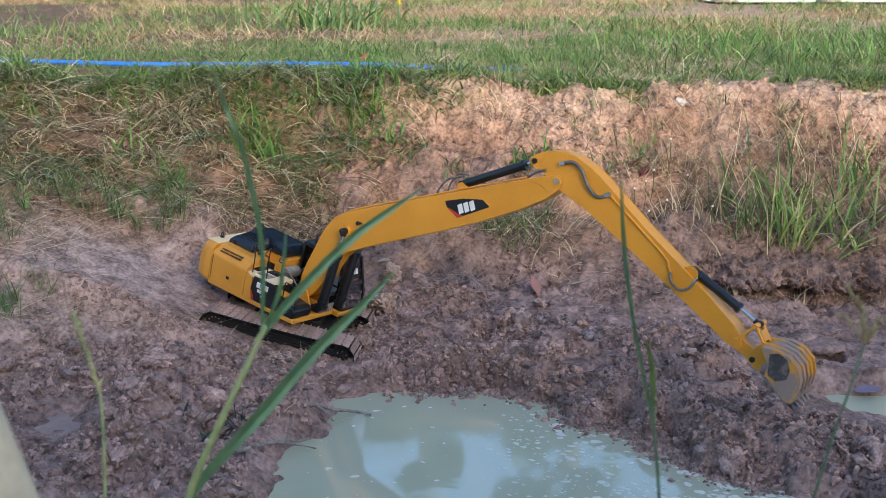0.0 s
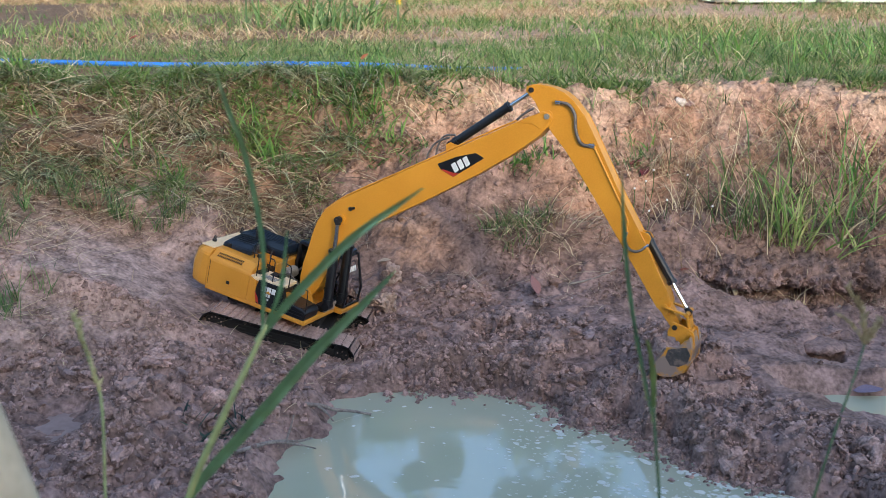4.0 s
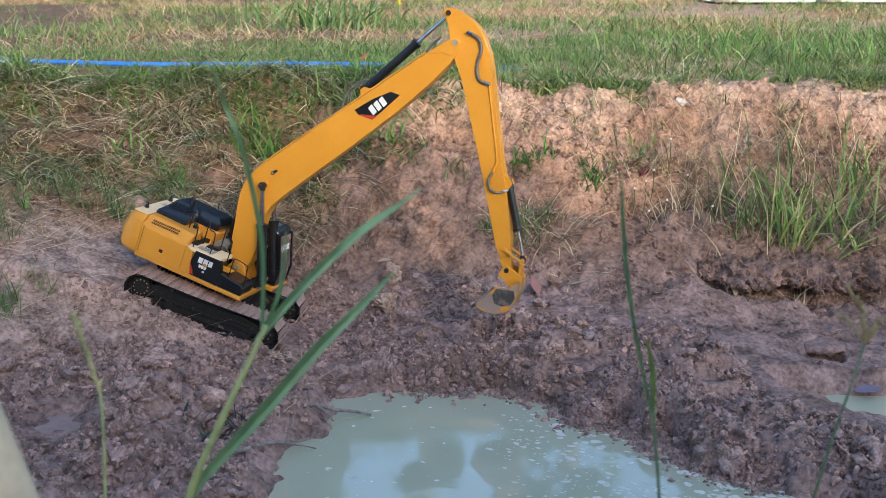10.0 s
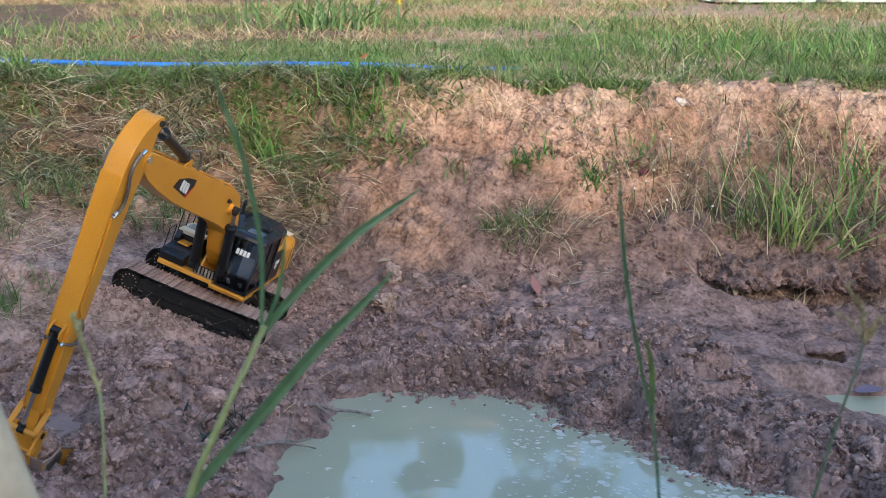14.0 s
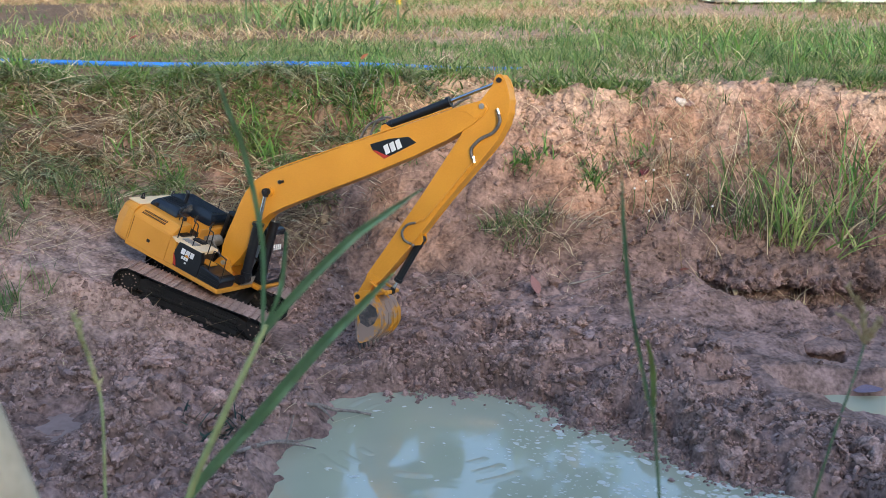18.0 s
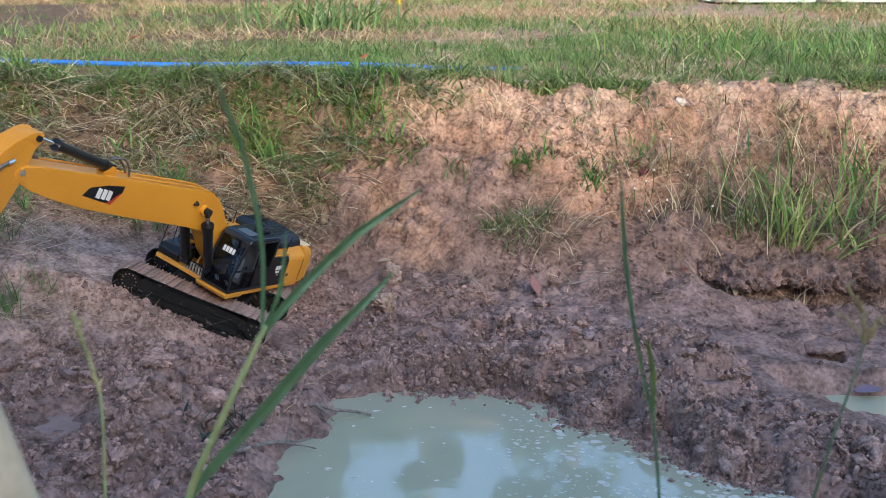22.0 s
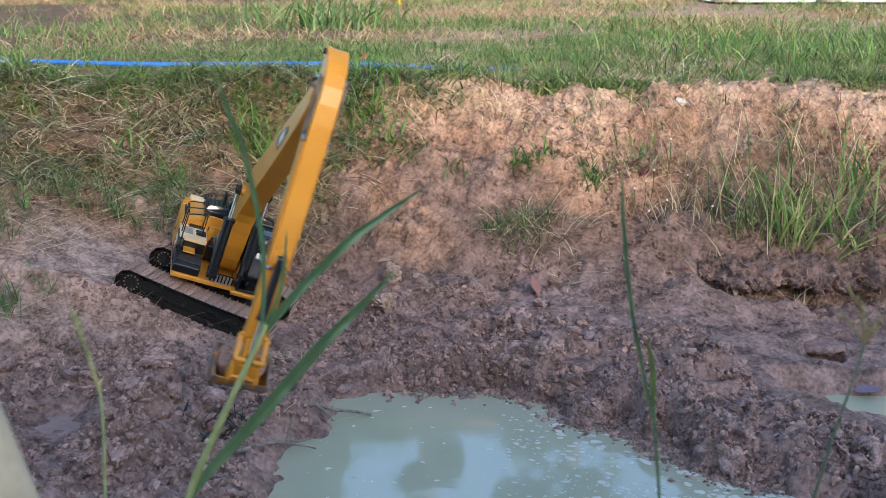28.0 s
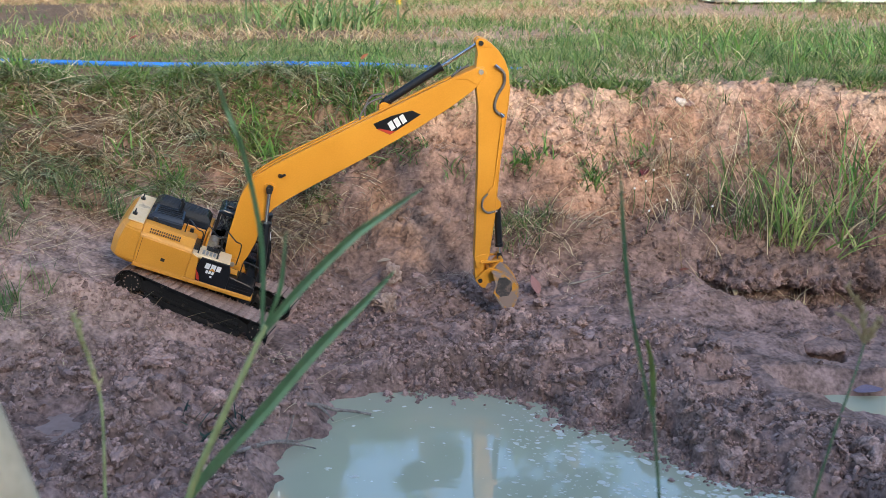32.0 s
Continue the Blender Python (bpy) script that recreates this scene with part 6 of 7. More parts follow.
# pale scum on the water
film = lambda x, y: (inside(x, y, POND) < -0.015) * np.clip(0.0 + 0.4 * rough_noise(x, y, 0.22, 95) + 1.7 * (x - 0.12) - 0.9 * (inside(x, y, POND) + 0.16) * (x > 0.2), 0.025, 1)
p = np.concatenate([sow(1300, film, -0.4, 0.8, 1.75, 2.45), sow(55, lambda x, y: film(x, y) * (x > 0.25), 0.2, 0.8, 1.8, 2.3)])
vs, fs = [], []
for k, (x, y) in enumerate(p):
    r, st, a0 = (0.0009 + 0.0042 * rng.random() ** 3) if k < 1300 else rng.uniform(0.004, 0.010), rng.uniform(1.0, 2.3), rng.uniform(-0.9, 0.3)
    b, lift = len(vs), 0.0002 + 0.0000004 * k
    for q in range(9):
        a = 2 * np.pi * q / 9
        rr = r * rng.uniform(0.7, 1.25)
        dx, dy = rr * st * math.cos(a), rr * math.sin(a)
        vs.append((x + dx * math.cos(a0) - dy * math.sin(a0), y + dx * math.sin(a0) + dy * math.cos(a0), lift))
    fs.append([b + q for q in range(9)])
FOAM = surface("pale_scum", (0.58, 0.61, 0.54), (0.74, 0.76, 0.70), 60, 260, 0.8, bump=0.0)
tagged(grid_mesh("floating_scum", np.array(vs), np.array(fs), FOAM), "pale flecks of scum floating on the pond", "scum", kind="stuff")

# ripples that run out from where the bucket dripped
ripple_arcs = []
for ring in range(3):
    wave = tagged(new("ripple"), "low ring wave running over the pond", "ripple", "ripples", "stuff")
    wave.location = (-0.02, 2.22, 0.0)
    for k in range(9):
        if random.random() < 0.3:
            continue
        bm = bmesh.new()
        rows = []
        size = random.uniform(0.6, 1.2)
        for i in range(9):
            a = (k + i / 8 * 0.98) * 2 * math.pi / 9
            end = math.sin(math.pi * i / 8) ** 0.5
            rows.append([bm.verts.new((math.cos(a) * (0.09 + 0.045 * ring + d * 0.017 * size), math.sin(a) * (0.09 + 0.045 * ring + d * 0.017 * size), -0.0004 + 0.0024 * size * end * math.cos(d * math.pi / 2) ** 2)) for d in (-1, -0.66, -0.33, 0, 0.33, 0.66, 1)])
        for p0, p1 in zip(rows, rows[1:]):
            for q in range(6):
                bm.faces.new((p0[q], p1[q], p1[q + 1], p0[q + 1])).smooth = True
        ripple_arcs.append((part("wave_crest", bm, WATER, wave), (k + 0.49) * 2 * math.pi / 9))

# ---- plants in front of the camera ----
FRONT = leafy("front_leaf", [(0.30, 0.46, 0.25), (0.37, 0.53, 0.31)], 0.6, 0.4)
TWO = leafy("front_stem", [(0.36, 0.44, 0.18), (0.46, 0.52, 0.24)], 0.6, 0.3)
HAZY = leafy("thin_leaf", [(0.24, 0.38, 0.22), (0.29, 0.43, 0.26)], 0.6, 0.3)
DIM = leafy("dark_stem", [(0.07, 0.13, 0.06), (0.10, 0.17, 0.08)], 0.6, 0.1)
SEED = leafy("seed_head", [(0.30, 0.28, 0.12), (0.46, 0.44, 0.19), (0.56, 0.50, 0.28)], 0.7, 0.3)


def ribbon(pts, widths, fold=0.25, steps=8):
    """A long grass leaf along points, folded along its midrib, facing the open side."""
    P = [Vector(q) for q in pts]
    line, ws = [], []
    for i in range(len(P) - 1):
        p0, p1, p2, p3 = P[max(i - 1, 0)], P[i], P[i + 1], P[min(i + 2, len(P) - 1)]
        for k in range(steps):
            t = k / steps
            line.append(0.5 * ((2 * p1) + (p2 - p0) * t + (2 * p0 - 5 * p1 + 4 * p2 - p3) * t * t + (3 * p1 - p0 - 3 * p2 + p3) * t**3))
            ws.append(widths[i] + (widths[i + 1] - widths[i]) * t)
    line.append(P[-1])
    ws.append(widths[-1])
    bm = bmesh.new()
    rows = []
    for i, q in enumerate(line):
        d = (line[min(i + 1, len(line) - 1)] - line[max(i - 1, 0)]).normalized()
        s = d.cross(Vector((0, 0.65, -0.76))).normalized()
        nrm = s.cross(d)
        w = ws[i] / 2
        rows.append([bm.verts.new(q - s * w), bm.verts.new(q + nrm * w * fold), bm.verts.new(q + s * w)])
    for a, b in zip(rows, rows[1:]):
        for k in range(2):
            f = bm.faces.new((a[k], a[k + 1], b[k + 1], b[k]))
            f.smooth = True
    bmesh.ops.solidify(bm, geom=list(bm.faces), thickness=0.0004)
    for f in bm.faces:
        f.smooth = False
    return bm


plant = tagged(new("grass_plant"), "tall green grass plant with long arching leaves", "grass")
part("stem", tube([(-0.215, 0.795, 0.515), (-0.209, 0.80, 0.583), (-0.18, 0.80, 0.65), (-0.156, 0.81, 0.699), (-0.143, 0.82, 0.727)], [0.0034, 0.003, 0.0026, 0.0022], 8), TWO, plant)
part("leaf", ribbon([(-0.214, 0.798, 0.56), (-0.205, 0.80, 0.590), (-0.151, 0.82, 0.648), (-0.105, 0.84, 0.698), (-0.068, 0.86, 0.731), (-0.041, 0.88, 0.755)], [0.004, 0.0085, 0.0115, 0.0108, 0.0075, 0.001]), FRONT, plant)
part("leaf", ribbon([(-0.152, 0.82, 0.712), (-0.121, 0.83, 0.748), (-0.076, 0.85, 0.79), (-0.044, 0.87, 0.81), (-0.017, 0.89, 0.825)], [0.005, 0.0085, 0.0085, 0.0058, 0.0008]), FRONT, plant)
part("leaf", ribbon([(-0.146, 0.82, 0.722), (-0.145, 0.83, 0.793), (-0.16, 0.85, 0.862), (-0.176, 0.87, 0.896), (-0.185, 0.88, 0.922)], [0.003, 0.004, 0.0042, 0.004, 0.001]), FRONT, plant)
part("leaf", ribbon([(-0.143, 0.82, 0.727), (-0.13, 0.82, 0.758), (-0.125, 0.83, 0.802)], [0.003, 0.004, 0.001]), FRONT, plant)


BROWN_SEED = leafy("brown_seed_head", [(0.26, 0.20, 0.10), (0.40, 0.32, 0.17), (0.48, 0.42, 0.24)], 0.7, 0.3)


def seed_head(pts, r, name, parent, skin=None):
    """A spike of small overlapping grains along a line."""
    P = [Vector(q) for q in pts]
    bms = []
    for i in range(len(P) - 1):
        for k in range(7):
            c = P[i].lerp(P[i + 1], k / 7)
            off = Vector((random.uniform(-1, 1), random.uniform(-1, 1), 0.3)) * r
            bms.append(rod(c, c + off + (P[i + 1] - P[i]) * 0.18, r * 0.45, 5, 0.0003))
    return part(name, join(*bms), skin or SEED, parent)


stalk_1 = tagged(new("grass_stalk"), "thin green grass stalk with a yellowish seed spike", "grass")
part("stem", tube([(-0.293, 0.845, 0.51), (-0.295, 0.85, 0.557), (-0.295, 0.86, 0.618), (-0.299, 0.87, 0.65), (-0.307, 0.875, 0.675), (-0.315, 0.88, 0.701), (-0.324, 0.89, 0.713)], [0.0013, 0.0013, 0.0012, 0.001], 8), TWO, stalk_1)
seed_head([(-0.299, 0.87, 0.65), (-0.307, 0.875, 0.675), (-0.315, 0.88, 0.701), (-0.324, 0.89, 0.713)], 0.0058, "seed_spike", stalk_1)
stalk_2 = tagged(new("grass_stalk"), "slim upright green grass stalk with narrow leaves", "grass")
part("stem", tube([(0.182, 0.795, 0.515), (0.178, 0.80, 0.583), (0.174, 0.81, 0.63), (0.173, 0.82, 0.656)], [0.0014, 0.0014], 8), DIM, stalk_2)
part("leaf", ribbon([(0.1735, 0.82, 0.642), (0.171, 0.82, 0.686), (0.167, 0.83, 0.711)], [0.003, 0.0052, 0.002]), TWO, stalk_2)
part("leaf", ribbon([(0.173, 0.822, 0.646), (0.161, 0.822, 0.696), (0.151, 0.832, 0.75), (0.145, 0.84, 0.804), (0.143, 0.85, 0.846)], [0.002, 0.0028, 0.0036, 0.0034, 0.001]), HAZY, stalk_2)
seed_head([(0.168, 0.826, 0.66), (0.160, 0.828, 0.70), (0.155, 0.83, 0.725)], 0.0026, "seed_spike", stalk_2)
stalk_3 = tagged(new("grass_stalk"), "dark green grass stalk with a drooping pale seed head", "grass")
part("stem", tube([(0.315, 0.845, 0.51), (0.324, 0.85, 0.557), (0.341, 0.86, 0.618), (0.356, 0.87, 0.661), (0.367, 0.88, 0.693)], [0.0014, 0.0012, 0.001], 8), DIM, stalk_3)
seed_head([(0.366, 0.88, 0.690), (0.364, 0.88, 0.714), (0.348, 0.89, 0.742)], 0.005, "seed_head", stalk_3, BROWN_SEED)
seed_head([(0.367, 0.88, 0.693), (0.374, 0.88, 0.706), (0.383, 0.89, 0.711)], 0.0045, "seed_head", stalk_3, BROWN_SEED)
for dx, dz in ((-0.024, 0.026), (-0.010, 0.044), (0.014, 0.020)):
    seed_head([(0.367, 0.88, 0.690), (0.367 + dx * 0.6, 0.882, 0.690 + dz * 0.7), (0.367 + dx, 0.884, 0.690 + dz * 0.95)], 0.0042, "seed_head", stalk_3, BROWN_SEED)
post = tagged(new("wooden_stake"), "pale cream wooden stake standing close by", "stake")
part("shaft", rod((-0.193, 0.548, 0.50), (-0.283, 0.552, 0.82), 0.0235, 20, 0.021), surface("pale_wood", (0.50, 0.42, 0.28), (0.66, 0.57, 0.41), 30, 160, 0.7, bump=0.2, step=0.001), post)

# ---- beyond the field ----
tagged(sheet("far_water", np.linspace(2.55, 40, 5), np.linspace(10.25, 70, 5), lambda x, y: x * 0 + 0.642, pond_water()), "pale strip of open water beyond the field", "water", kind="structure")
sapling = tagged(new("sapling"), "thin bare sapling stem at the field's far side", "plant")
part("stem", tube([(-0.55, 9.2, 0.60), (-0.54, 9.2, 0.78), (-0.56, 9.2, 1.3)], [0.02, 0.014], 8), BARK, sapling)
stake = tagged(new("marker_stake"), "thin bright yellow marker stake in the field", "stake")
part("shaft", rod((-0.38, 9.4, 0.60), (-0.37, 9.4, 0.95), 0.02, 10), surface("yellow_marker", (0.6, 0.42, 0.02), (0.7, 0.5, 0.04), 20, 100, 0.5, bump=0.0), stake)
CROWN = leafy("tree_leaves", [(0.03, 0.06, 0.02), (0.05, 0.10, 0.03), (0.08, 0.14, 0.045)], 0.6, 0.3)


def tree(x, y, h, spread, seed):
    """A tapered trunk with limbs and a loose crown of leaves in clumps."""
    r = np.random.default_rng(seed)
    t = tagged(new("tree"), "tall leafy green tree far behind the field", "tree", "trees behind the field")
    t.location = (x, y, 0.6)
    bms = [tube([(0, 0, -0.1), (0.1, 0, h * 0.3), (-0.05, 0.1, h * 0.6), (0.05, 0, h * 0.92)], [0.17, 0.14, 0.10, 0.06], 10)]
    heads = []
    for k in range(11):
        a, z0 = r.uniform(0, 6.28), r.uniform(0.25, 0.8) * h
        tip = (math.cos(a) * spread * r.uniform(0.4, 1.0), math.sin(a) * spread * r.uniform(0.4, 1.0), z0 + r.uniform(0.05, 0.25) * h)
        bms.append(tube([(0, 0, z0), (tip[0] * 0.5, tip[1] * 0.5, z0 + 0.1 * h), tip], [0.06, 0.03], 6, 4))
        heads.append(tip)
    heads.append((0, 0, h * 0.95))
    part("trunk", join(*bms), BARK, t)
    n = 260
    c = np.concatenate([np.array(q) + r.normal(size=(n, 3)) * spread * np.array([0.24, 0.24, 0.18]) for q in heads])
    q1 = r.normal(size=(len(c), 3))
    q1 /= np.linalg.norm(q1, axis=1)[:, None]
    q2 = np.cross(q1, r.normal(size=(len(c), 3)))
    q2 /= np.linalg.norm(q2, axis=1)[:, None]
    L = r.uniform(0.12, 0.26, len(c))[:, None]
    V = np.stack([c - q1 * L, c + q2 * L * 0.45, c + q1 * L, c - q2 * L * 0.45], 1).reshape(-1, 3)
    crown = grid_mesh("crown", V, np.arange(len(V)).reshape(-1, 4), CROWN)
    crown.parent = t


for k, (x, y, h, w) in enumerate([(-7.5, 15, 8.5, 2.0), (-4.6, 14, 8.0, 1.5), (-2.5, 15, 8.6, 0.9), (-0.22, 14.5, 7.6, 0.33), (1.95, 15, 8.2, 0.75), (-11.0, 16, 7.2, 1.8), (-9.0, 13.5, 6.0, 1.5), (-5.9, 16, 6.3, 1.5), (-3.4, 13.2, 5.6, 1.2), (-1.4, 16.5, 5.1, 0.9), (0.9, 16.5, 5.2, 0.9), (3.6, 14.2, 4.2, 1.3), (5.4, 15.5, 4.7, 1.4), (7.6, 14.5, 4.6, 1.5), (9.8, 16, 7.2, 1.7), (-0.6, 13.2, 4.0, 0.9), (1.9, 13.0, 4.0, 1.0)]):
    tree(x, y, h, w, 100 + k)


# unseen hedge added behind the near bank, its top shaped to shade the pit
SHADE_HEDGE = leafy("shade_hedge_leaves", [(0.03, 0.07, 0.02), (0.06, 0.11, 0.03), (0.09, 0.15, 0.05)], 0.6, 0.2)
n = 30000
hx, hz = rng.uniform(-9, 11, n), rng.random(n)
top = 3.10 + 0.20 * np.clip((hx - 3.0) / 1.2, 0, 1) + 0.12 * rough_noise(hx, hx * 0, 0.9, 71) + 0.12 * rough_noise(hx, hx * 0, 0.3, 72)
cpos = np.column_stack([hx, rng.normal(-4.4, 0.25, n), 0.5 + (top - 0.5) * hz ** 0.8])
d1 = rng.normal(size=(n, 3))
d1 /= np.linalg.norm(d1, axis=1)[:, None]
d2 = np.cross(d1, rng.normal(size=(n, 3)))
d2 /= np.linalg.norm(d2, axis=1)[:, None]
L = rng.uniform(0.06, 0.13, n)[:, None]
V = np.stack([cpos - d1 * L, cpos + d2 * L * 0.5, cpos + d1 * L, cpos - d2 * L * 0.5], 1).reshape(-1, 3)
tagged(grid_mesh("hedge", V, np.arange(len(V)).reshape(-1, 4), SHADE_HEDGE), "unseen green hedge added behind the near bank to shade the pit", "hedge", kind="stuff")


def glide(rows, t):
    ts = [r[0] for r in rows]
    i = min(max(int(np.searchsorted(ts, t)) - 1, 0), len(rows) - 2)
    def slope(k):
        if k <= 0 or k >= len(rows) - 1:
            return 0.0
        a = (rows[k][1] - rows[k - 1][1]) / (ts[k] - ts[k - 1])
        b = (rows[k + 1][1] - rows[k][1]) / (ts[k + 1] - ts[k])
        return 0.0 if a * b <= 0 else 2 * a * b / (a + b)
    h = ts[i + 1] - ts[i]
    u = min(max((t - ts[i]) / h, 0), 1)
    p, q, m, n = rows[i][1], rows[i + 1][1], slope(i) * h, slope(i + 1) * h
    return (2 * u**3 - 3 * u**2 + 1) * p + (u**3 - 2 * u**2 + u) * m + (3 * u**2 - 2 * u**3) * q + (u**3 - u**2) * n



def motions():
    SWING = [(0, -27.1), (0.5, -17.8), (1, -16.5), (1.5, -16.1), (2, -15.8), (2.5, -15.8), (3, -15.8), (3.5, -17.1), (5.5, -9.5), (6, -1.5), (6.5, -2.3), (7, -5.6), (7.5, -6.9), (8, -7.6), (8.5, -7.7), (9, -7.9), (9.5, -7.9), (10, -8.6), (10.5, -14.2), (11, -36.6), (11.5, -62.5), (12, -81.6), (12.5, -92.8), (13, -95.1), (13.5, -95.1), (14, -94.7), (14.5, -93.8), (16.5, -24.0), (17, -18.0), (17.5, -19.1), (18, -19.0), (18.5, -19.2), (19, -18.8), (19.5, -23.0), (20, -44.4), (20.5, -70.2), (21, -94.6), (21.5, -110.4), (22, -110.3), (22.5, -109.3), (23, -109.5), (23.5, -109.1), (24, -108.9), (24.5, -109.5), (25, -109.5), (25.5, -109.6), (27.5, -91.6), (28, -70.0), (28.5, -43.3), (29, -16.2), (29.5, 5.0), (30, 5.2), (30.5, 11.7), (31, 13.8), (31.5, 14.0), (32, 13.4)]
    BOOM = [(0, 38.6), (0.5, 41.0), (1, 41.2), (1.5, 43.1), (2, 49.0), (2.5, 48.3), (3, 48.3), (3.5, 48.3), (5.5, 56.7), (6, 55.1), (6.5, 53.3), (7, 53.3), (7.5, 53.4), (8, 53.5), (8.5, 59.0), (9, 64.8), (9.5, 65.1), (10, 65.0), (10.5, 64.6), (11, 64.3), (11.5, 60.8), (12, 49.4), (12.5, 34.8), (13, 26.4), (13.5, 27.2), (14, 27.7), (14.5, 31.9), (16.5, 51.5), (17, 51.7), (17.5, 51.7), (18, 51.7), (18.5, 52.5), (19, 54.6), (19.5, 54.7), (20, 56.1), (20.5, 55.0), (21, 43.6), (21.5, 31.9), (22, 19.1), (22.5, 22.4), (23, 24.0), (23.5, 25.0), (24, 29.6), (24.5, 34.0), (25, 32.3), (25.5, 28.7), (27.5, 43.4), (28, 49.2), (28.5, 50.2), (29, 56.6), (29.5, 57.7), (30, 57.7), (30.5, 57.6), (31, 57.5), (31.5, 57.4), (32, 58.2)]
    STICK = [(0, -60.0), (0.5, -63.3), (1, -65.9), (1.5, -78.8), (2, -85.0), (2.5, -79.8), (3, -80.3), (3.5, -85.0), (5.5, -113.1), (6, -116.3), (6.5, -117.0), (7, -118.1), (7.5, -119.5), (8, -119.3), (8.5, -119.7), (9, -120.6), (9.5, -120.7), (10, -120.7), (10.5, -120.8), (11, -119.8), (11.5, -110.8), (12, -102.5), (12.5, -98.6), (13, -91.9), (13.5, -100.5), (14, -107.2), (14.5, -113.0), (16.5, -147.4), (17, -147.6), (17.5, -153.7), (18, -153.5), (18.5, -159.9), (19, -134.0), (19.5, -109.2), (20, -100.0), (20.5, -89.9), (21, -85.2), (21.5, -91.5), (22, -92.5), (22.5, -109.0), (23, -111.7), (23.5, -111.4), (24, -117.7), (24.5, -120.6), (25, -120.4), (25.5, -120.4), (27.5, -118.8), (28, -120.2), (28.5, -141.8), (29, -146.7), (29.5, -151.8), (30, -156.0), (30.5, -155.7), (31, -151.2), (31.5, -127.9), (32, -126.2)]
    BUCKET = [(0, -3), (0.5, -8), (1, -46), (1.5, -56), (2, -58), (2.5, -36), (3, -42), (3.5, -52), (5.5, -66), (7, -66), (8, -62), (9, -55), (10, -53), (11, -62), (12.5, -44), (13.2, -48), (13.8, -64), (14.5, -76), (15.4, -72), (16.5, 4), (17, 25), (17.5, 38), (18, 44), (18.5, 44), (19, 50), (19.5, 49), (20, 47), (21, 42), (22, 14), (25.5, -60), (27.5, -96), (28.2, -94), (29, -8), (29.5, 14), (30, 20), (31, 36), (31.5, 40), (32, 42)]
    DRIVE = [(0, 0.000), (7.6, 0.000), (8, 0.111), (8.5, 0.304), (9, 0.491), (9.5, 0.684), (10, 0.863), (10.5, 1.000), (32, 1.000)]
    START, STAND, END = (-0.4049, 2.6819, 0.0551, -7.6274, 12.5407, 0.3297), (-0.623, 2.6646, 0.1458, -6.598, 20.8878, -2.3506), (-0.6184, 2.6726, 0.143, -6.9894, 21.2431, -0.4091)
    SETTLE = [(0, 0), (25.5, 0), (26.4, 1), (32, 1)]
    RISE, TIP, LEAN = [(0, 0), (23, 0), (23.5, 0.008), (24, 0.021), (24.5, 0.031), (25, 0.023), (25.5, 0.020), (26.4, 0), (32, 0)], [(0, 0), (23, 0), (23.5, 0.408), (24, 1.625), (24.5, 2.146), (25, 1.997), (25.5, 2.672), (26.4, 0), (32, 0)], [(0, 0), (23, 0), (23.5, 2.847), (24, 8.454), (24.5, 13.847), (25, 11.730), (25.5, 7.856), (26.4, 0), (32, 0)]
    keys = {}
    for t in [0.2 * k for k in range(161)]:
        u = glide(DRIVE, t)
        w = glide(SETTLE, t)
        x, y, z, h, p, r = [s + (m - s) * u + (e - m) * w for s, m, e in zip(START, STAND, END)]
        add = lambda ob, m: keys.setdefault(ob, []).append((t, m))
        add(ex, Matrix.Translation((x, y, z + glide(RISE, t))) @ Matrix.Rotation(radians(h), 4, "Z") @ Matrix.Rotation(radians(p + glide(TIP, t)), 4, "Y") @ Matrix.Rotation(radians(r + glide(LEAN, t)), 4, "X"))
        hm = pose(0, 0, 0, 0, 0, glide(SWING, t))
        bm = hm @ pose(0.0279, 0.0102, 0.1392, 0, -glide(BOOM, t), 0)
        sm = bm @ pose(0.7994, 0, 0, 0, -glide(STICK, t), 0)
        km = sm @ pose(0.553, 0, -0.004, 0, -glide(BUCKET, t), 0)
        for ob, m in ((house, hm), (boom, bm), (stick, sm), (bucket, km)):
            add(ob, m)

        def aim(base, a, b):
            """Poses at a and at b, in the space of base, with x from a to b."""
            ang = math.degrees(math.atan2(b[2] - a[2], b[0] - a[0]))
            return base @ pose(*a, 0, -ang, 0), base @ pose(*b, 0, -ang, 0)

        to_house = hm.inverted() @ bm
        for key, s in (("boom_r", -1), ("boom_l", 1)):
            tip = to_house @ Vector((0.204, s * 0.037, 0.095))
            for ob, m in zip(rams[key], aim(hm, (0.104, tip.y, 0.128), tuple(tip))):
                add(ob, m)
        tip = (bm.inverted() @ sm) @ Vector((-0.070, 0, 0.0))
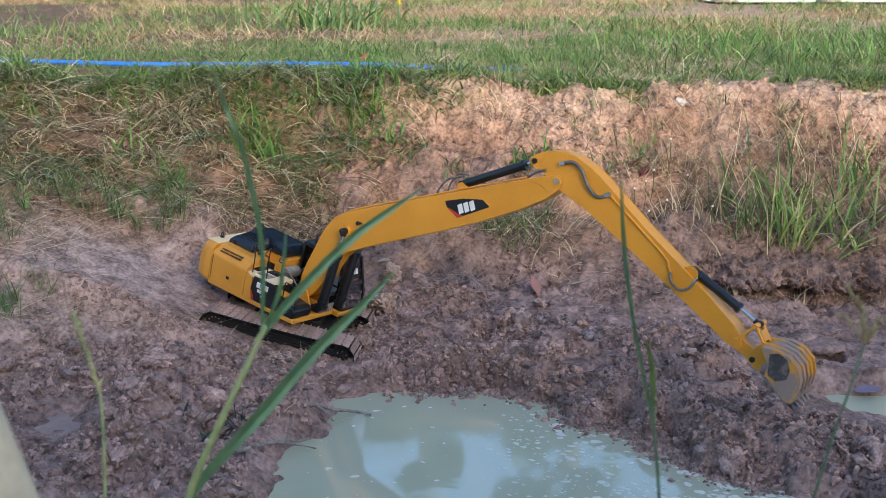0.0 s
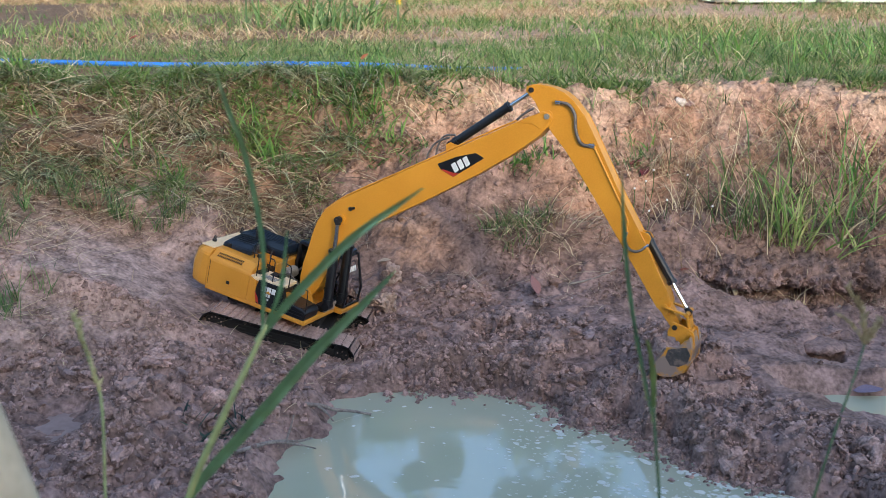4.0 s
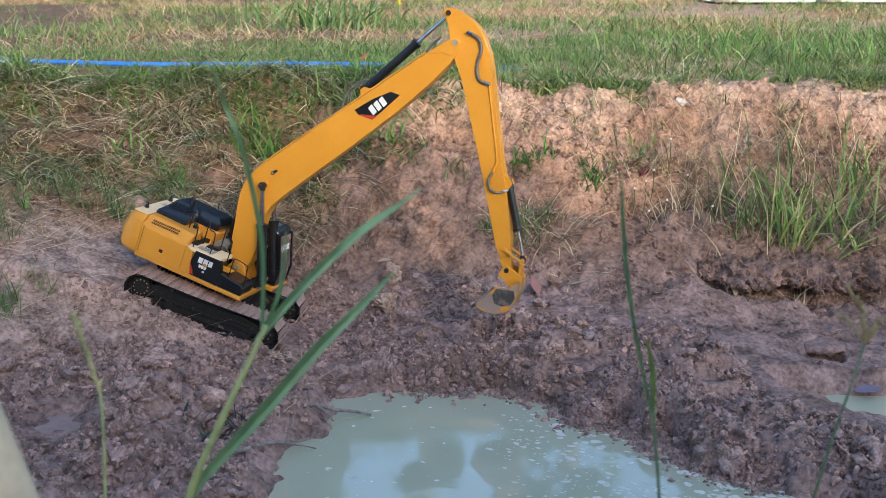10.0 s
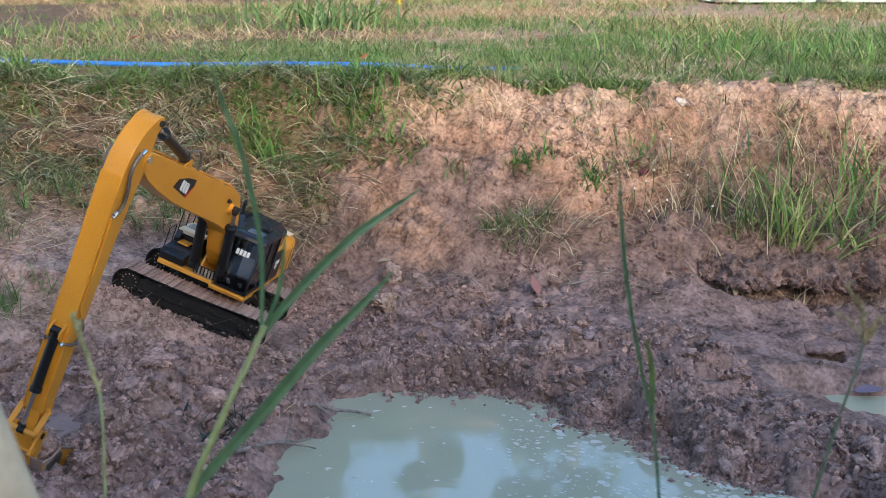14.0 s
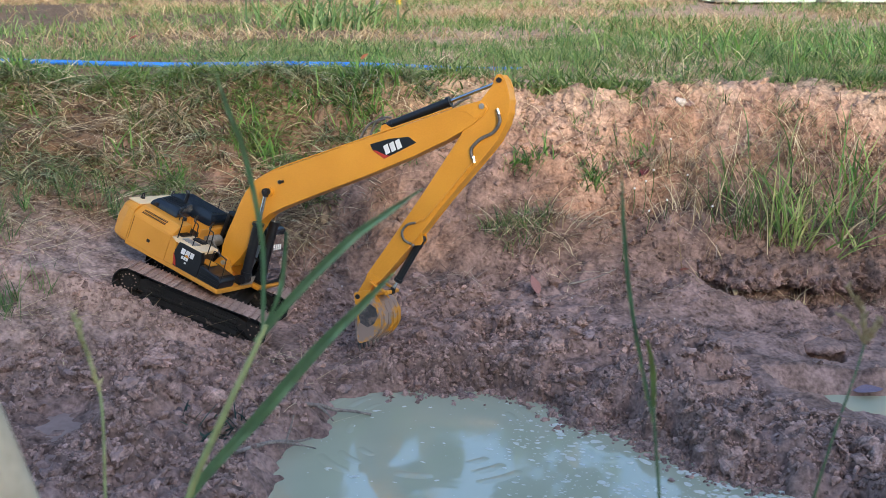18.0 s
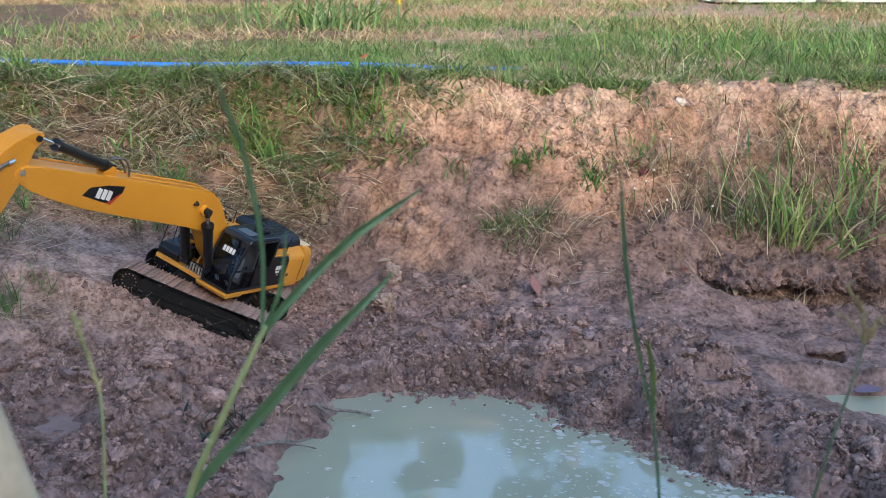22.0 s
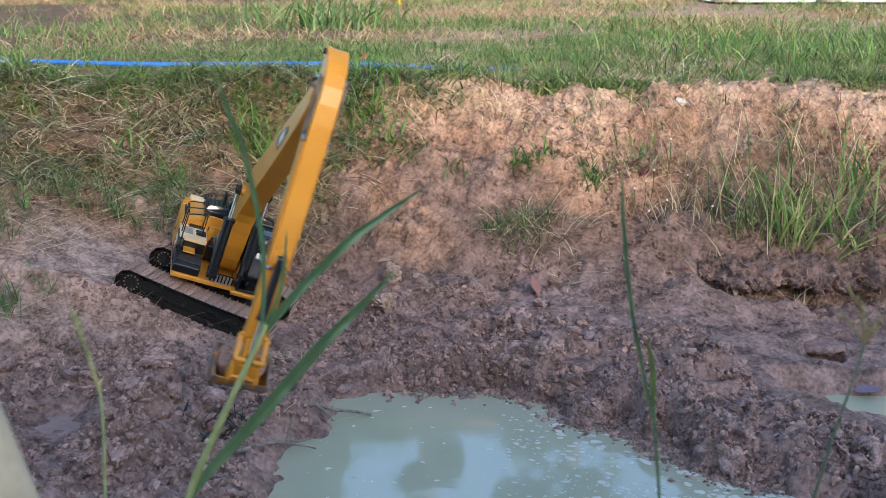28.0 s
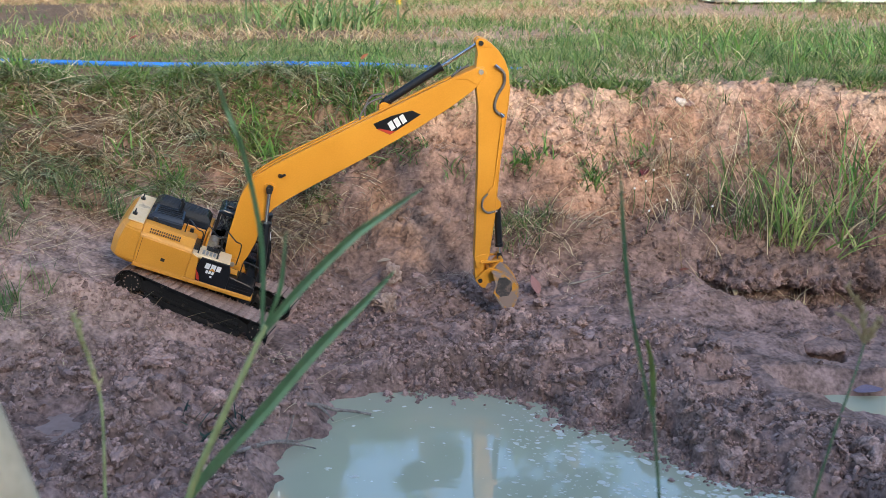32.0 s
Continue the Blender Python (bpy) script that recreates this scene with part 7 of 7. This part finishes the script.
        for ob, m in zip(rams["stick"], aim(bm, (0.556, 0, 0.083), tuple(tip))):
            add(ob, m)
        k = (sm.inverted() @ km) @ Vector((0.0, 0, 0.034))
        g = Vector((0.503, 0, 0.002))
        d = min(max((k - g).length, 0.0075), 0.0935)
        a = (0.050**2 - 0.044**2 + d * d) / (2 * d)
        hgt = math.sqrt(max(0.050**2 - a * a, 0))
        e = (k - g).normalized()
        j = g + e * a + Vector((-e.z, 0, e.x)) * hgt
        for ob, m in zip(rams["bucket"], aim(sm, (0.346, 0, 0.044), tuple(j))):
            add(ob, m)
        add(link, aim(sm, tuple(j), tuple(k))[0])
        add(idler_link, aim(sm, tuple(g), tuple(j))[0])
    for ob, rows in keys.items():
        walk(ob, rows)
    gone = lambda t: -0.235 * glide(DRIVE, t)
    roll = [0.0] + [7.6 + 0.2 * k for k in range(16)] + [32.0]
    for ob, y, s in shoes:
        rows = []
        for t in roll:
            x, z, a = on_loop(s + gone(t))
            rows.append((t, pose(x, y, z, 0, a, 0)))
        walk(ob, rows)
    for ob, x, y in wheels:
        walk(ob, [(t, pose(x, y, WHEEL + 0.004, 0, math.degrees(gone(t) / WHEEL), 0)) for t in roll])

    for ob, size in ((plant, 1.0), (stalk_1, 0.6), (stalk_2, 1.0), (stalk_3, 0.5)):
        sway = [(0, 0), (6, 0.15), (9, 0), (11.5, 0.1), (12.4, -0.5), (13, -1.0), (13.6, -0.5), (14.5, 0), (19, 0.1), (23, 0), (28, 0.1), (32, 0)]
        foot = Matrix.Translation((0, 0.8, 0.5))
        walk(ob, [(t, foot @ pose(0, 0, 0, 0, size * a, 0) @ foot.inverted()) for t, a in sway])
    for ob, a in ripple_arcs:
        rows = []
        for t, out, z in ((0, -0.07, -0.01), (15.0, -0.07, -0.01), (15.8, -0.05, 0.0), (17.4, 0.06, 0.0), (18.2, 0.11, -0.0006), (19.0, 0.14, -0.01), (32, 0.14, -0.01)):
            rows.append((t, Matrix.Translation((math.cos(a) * out, math.sin(a) * out, z))))
        walk(ob, rows)


motions()
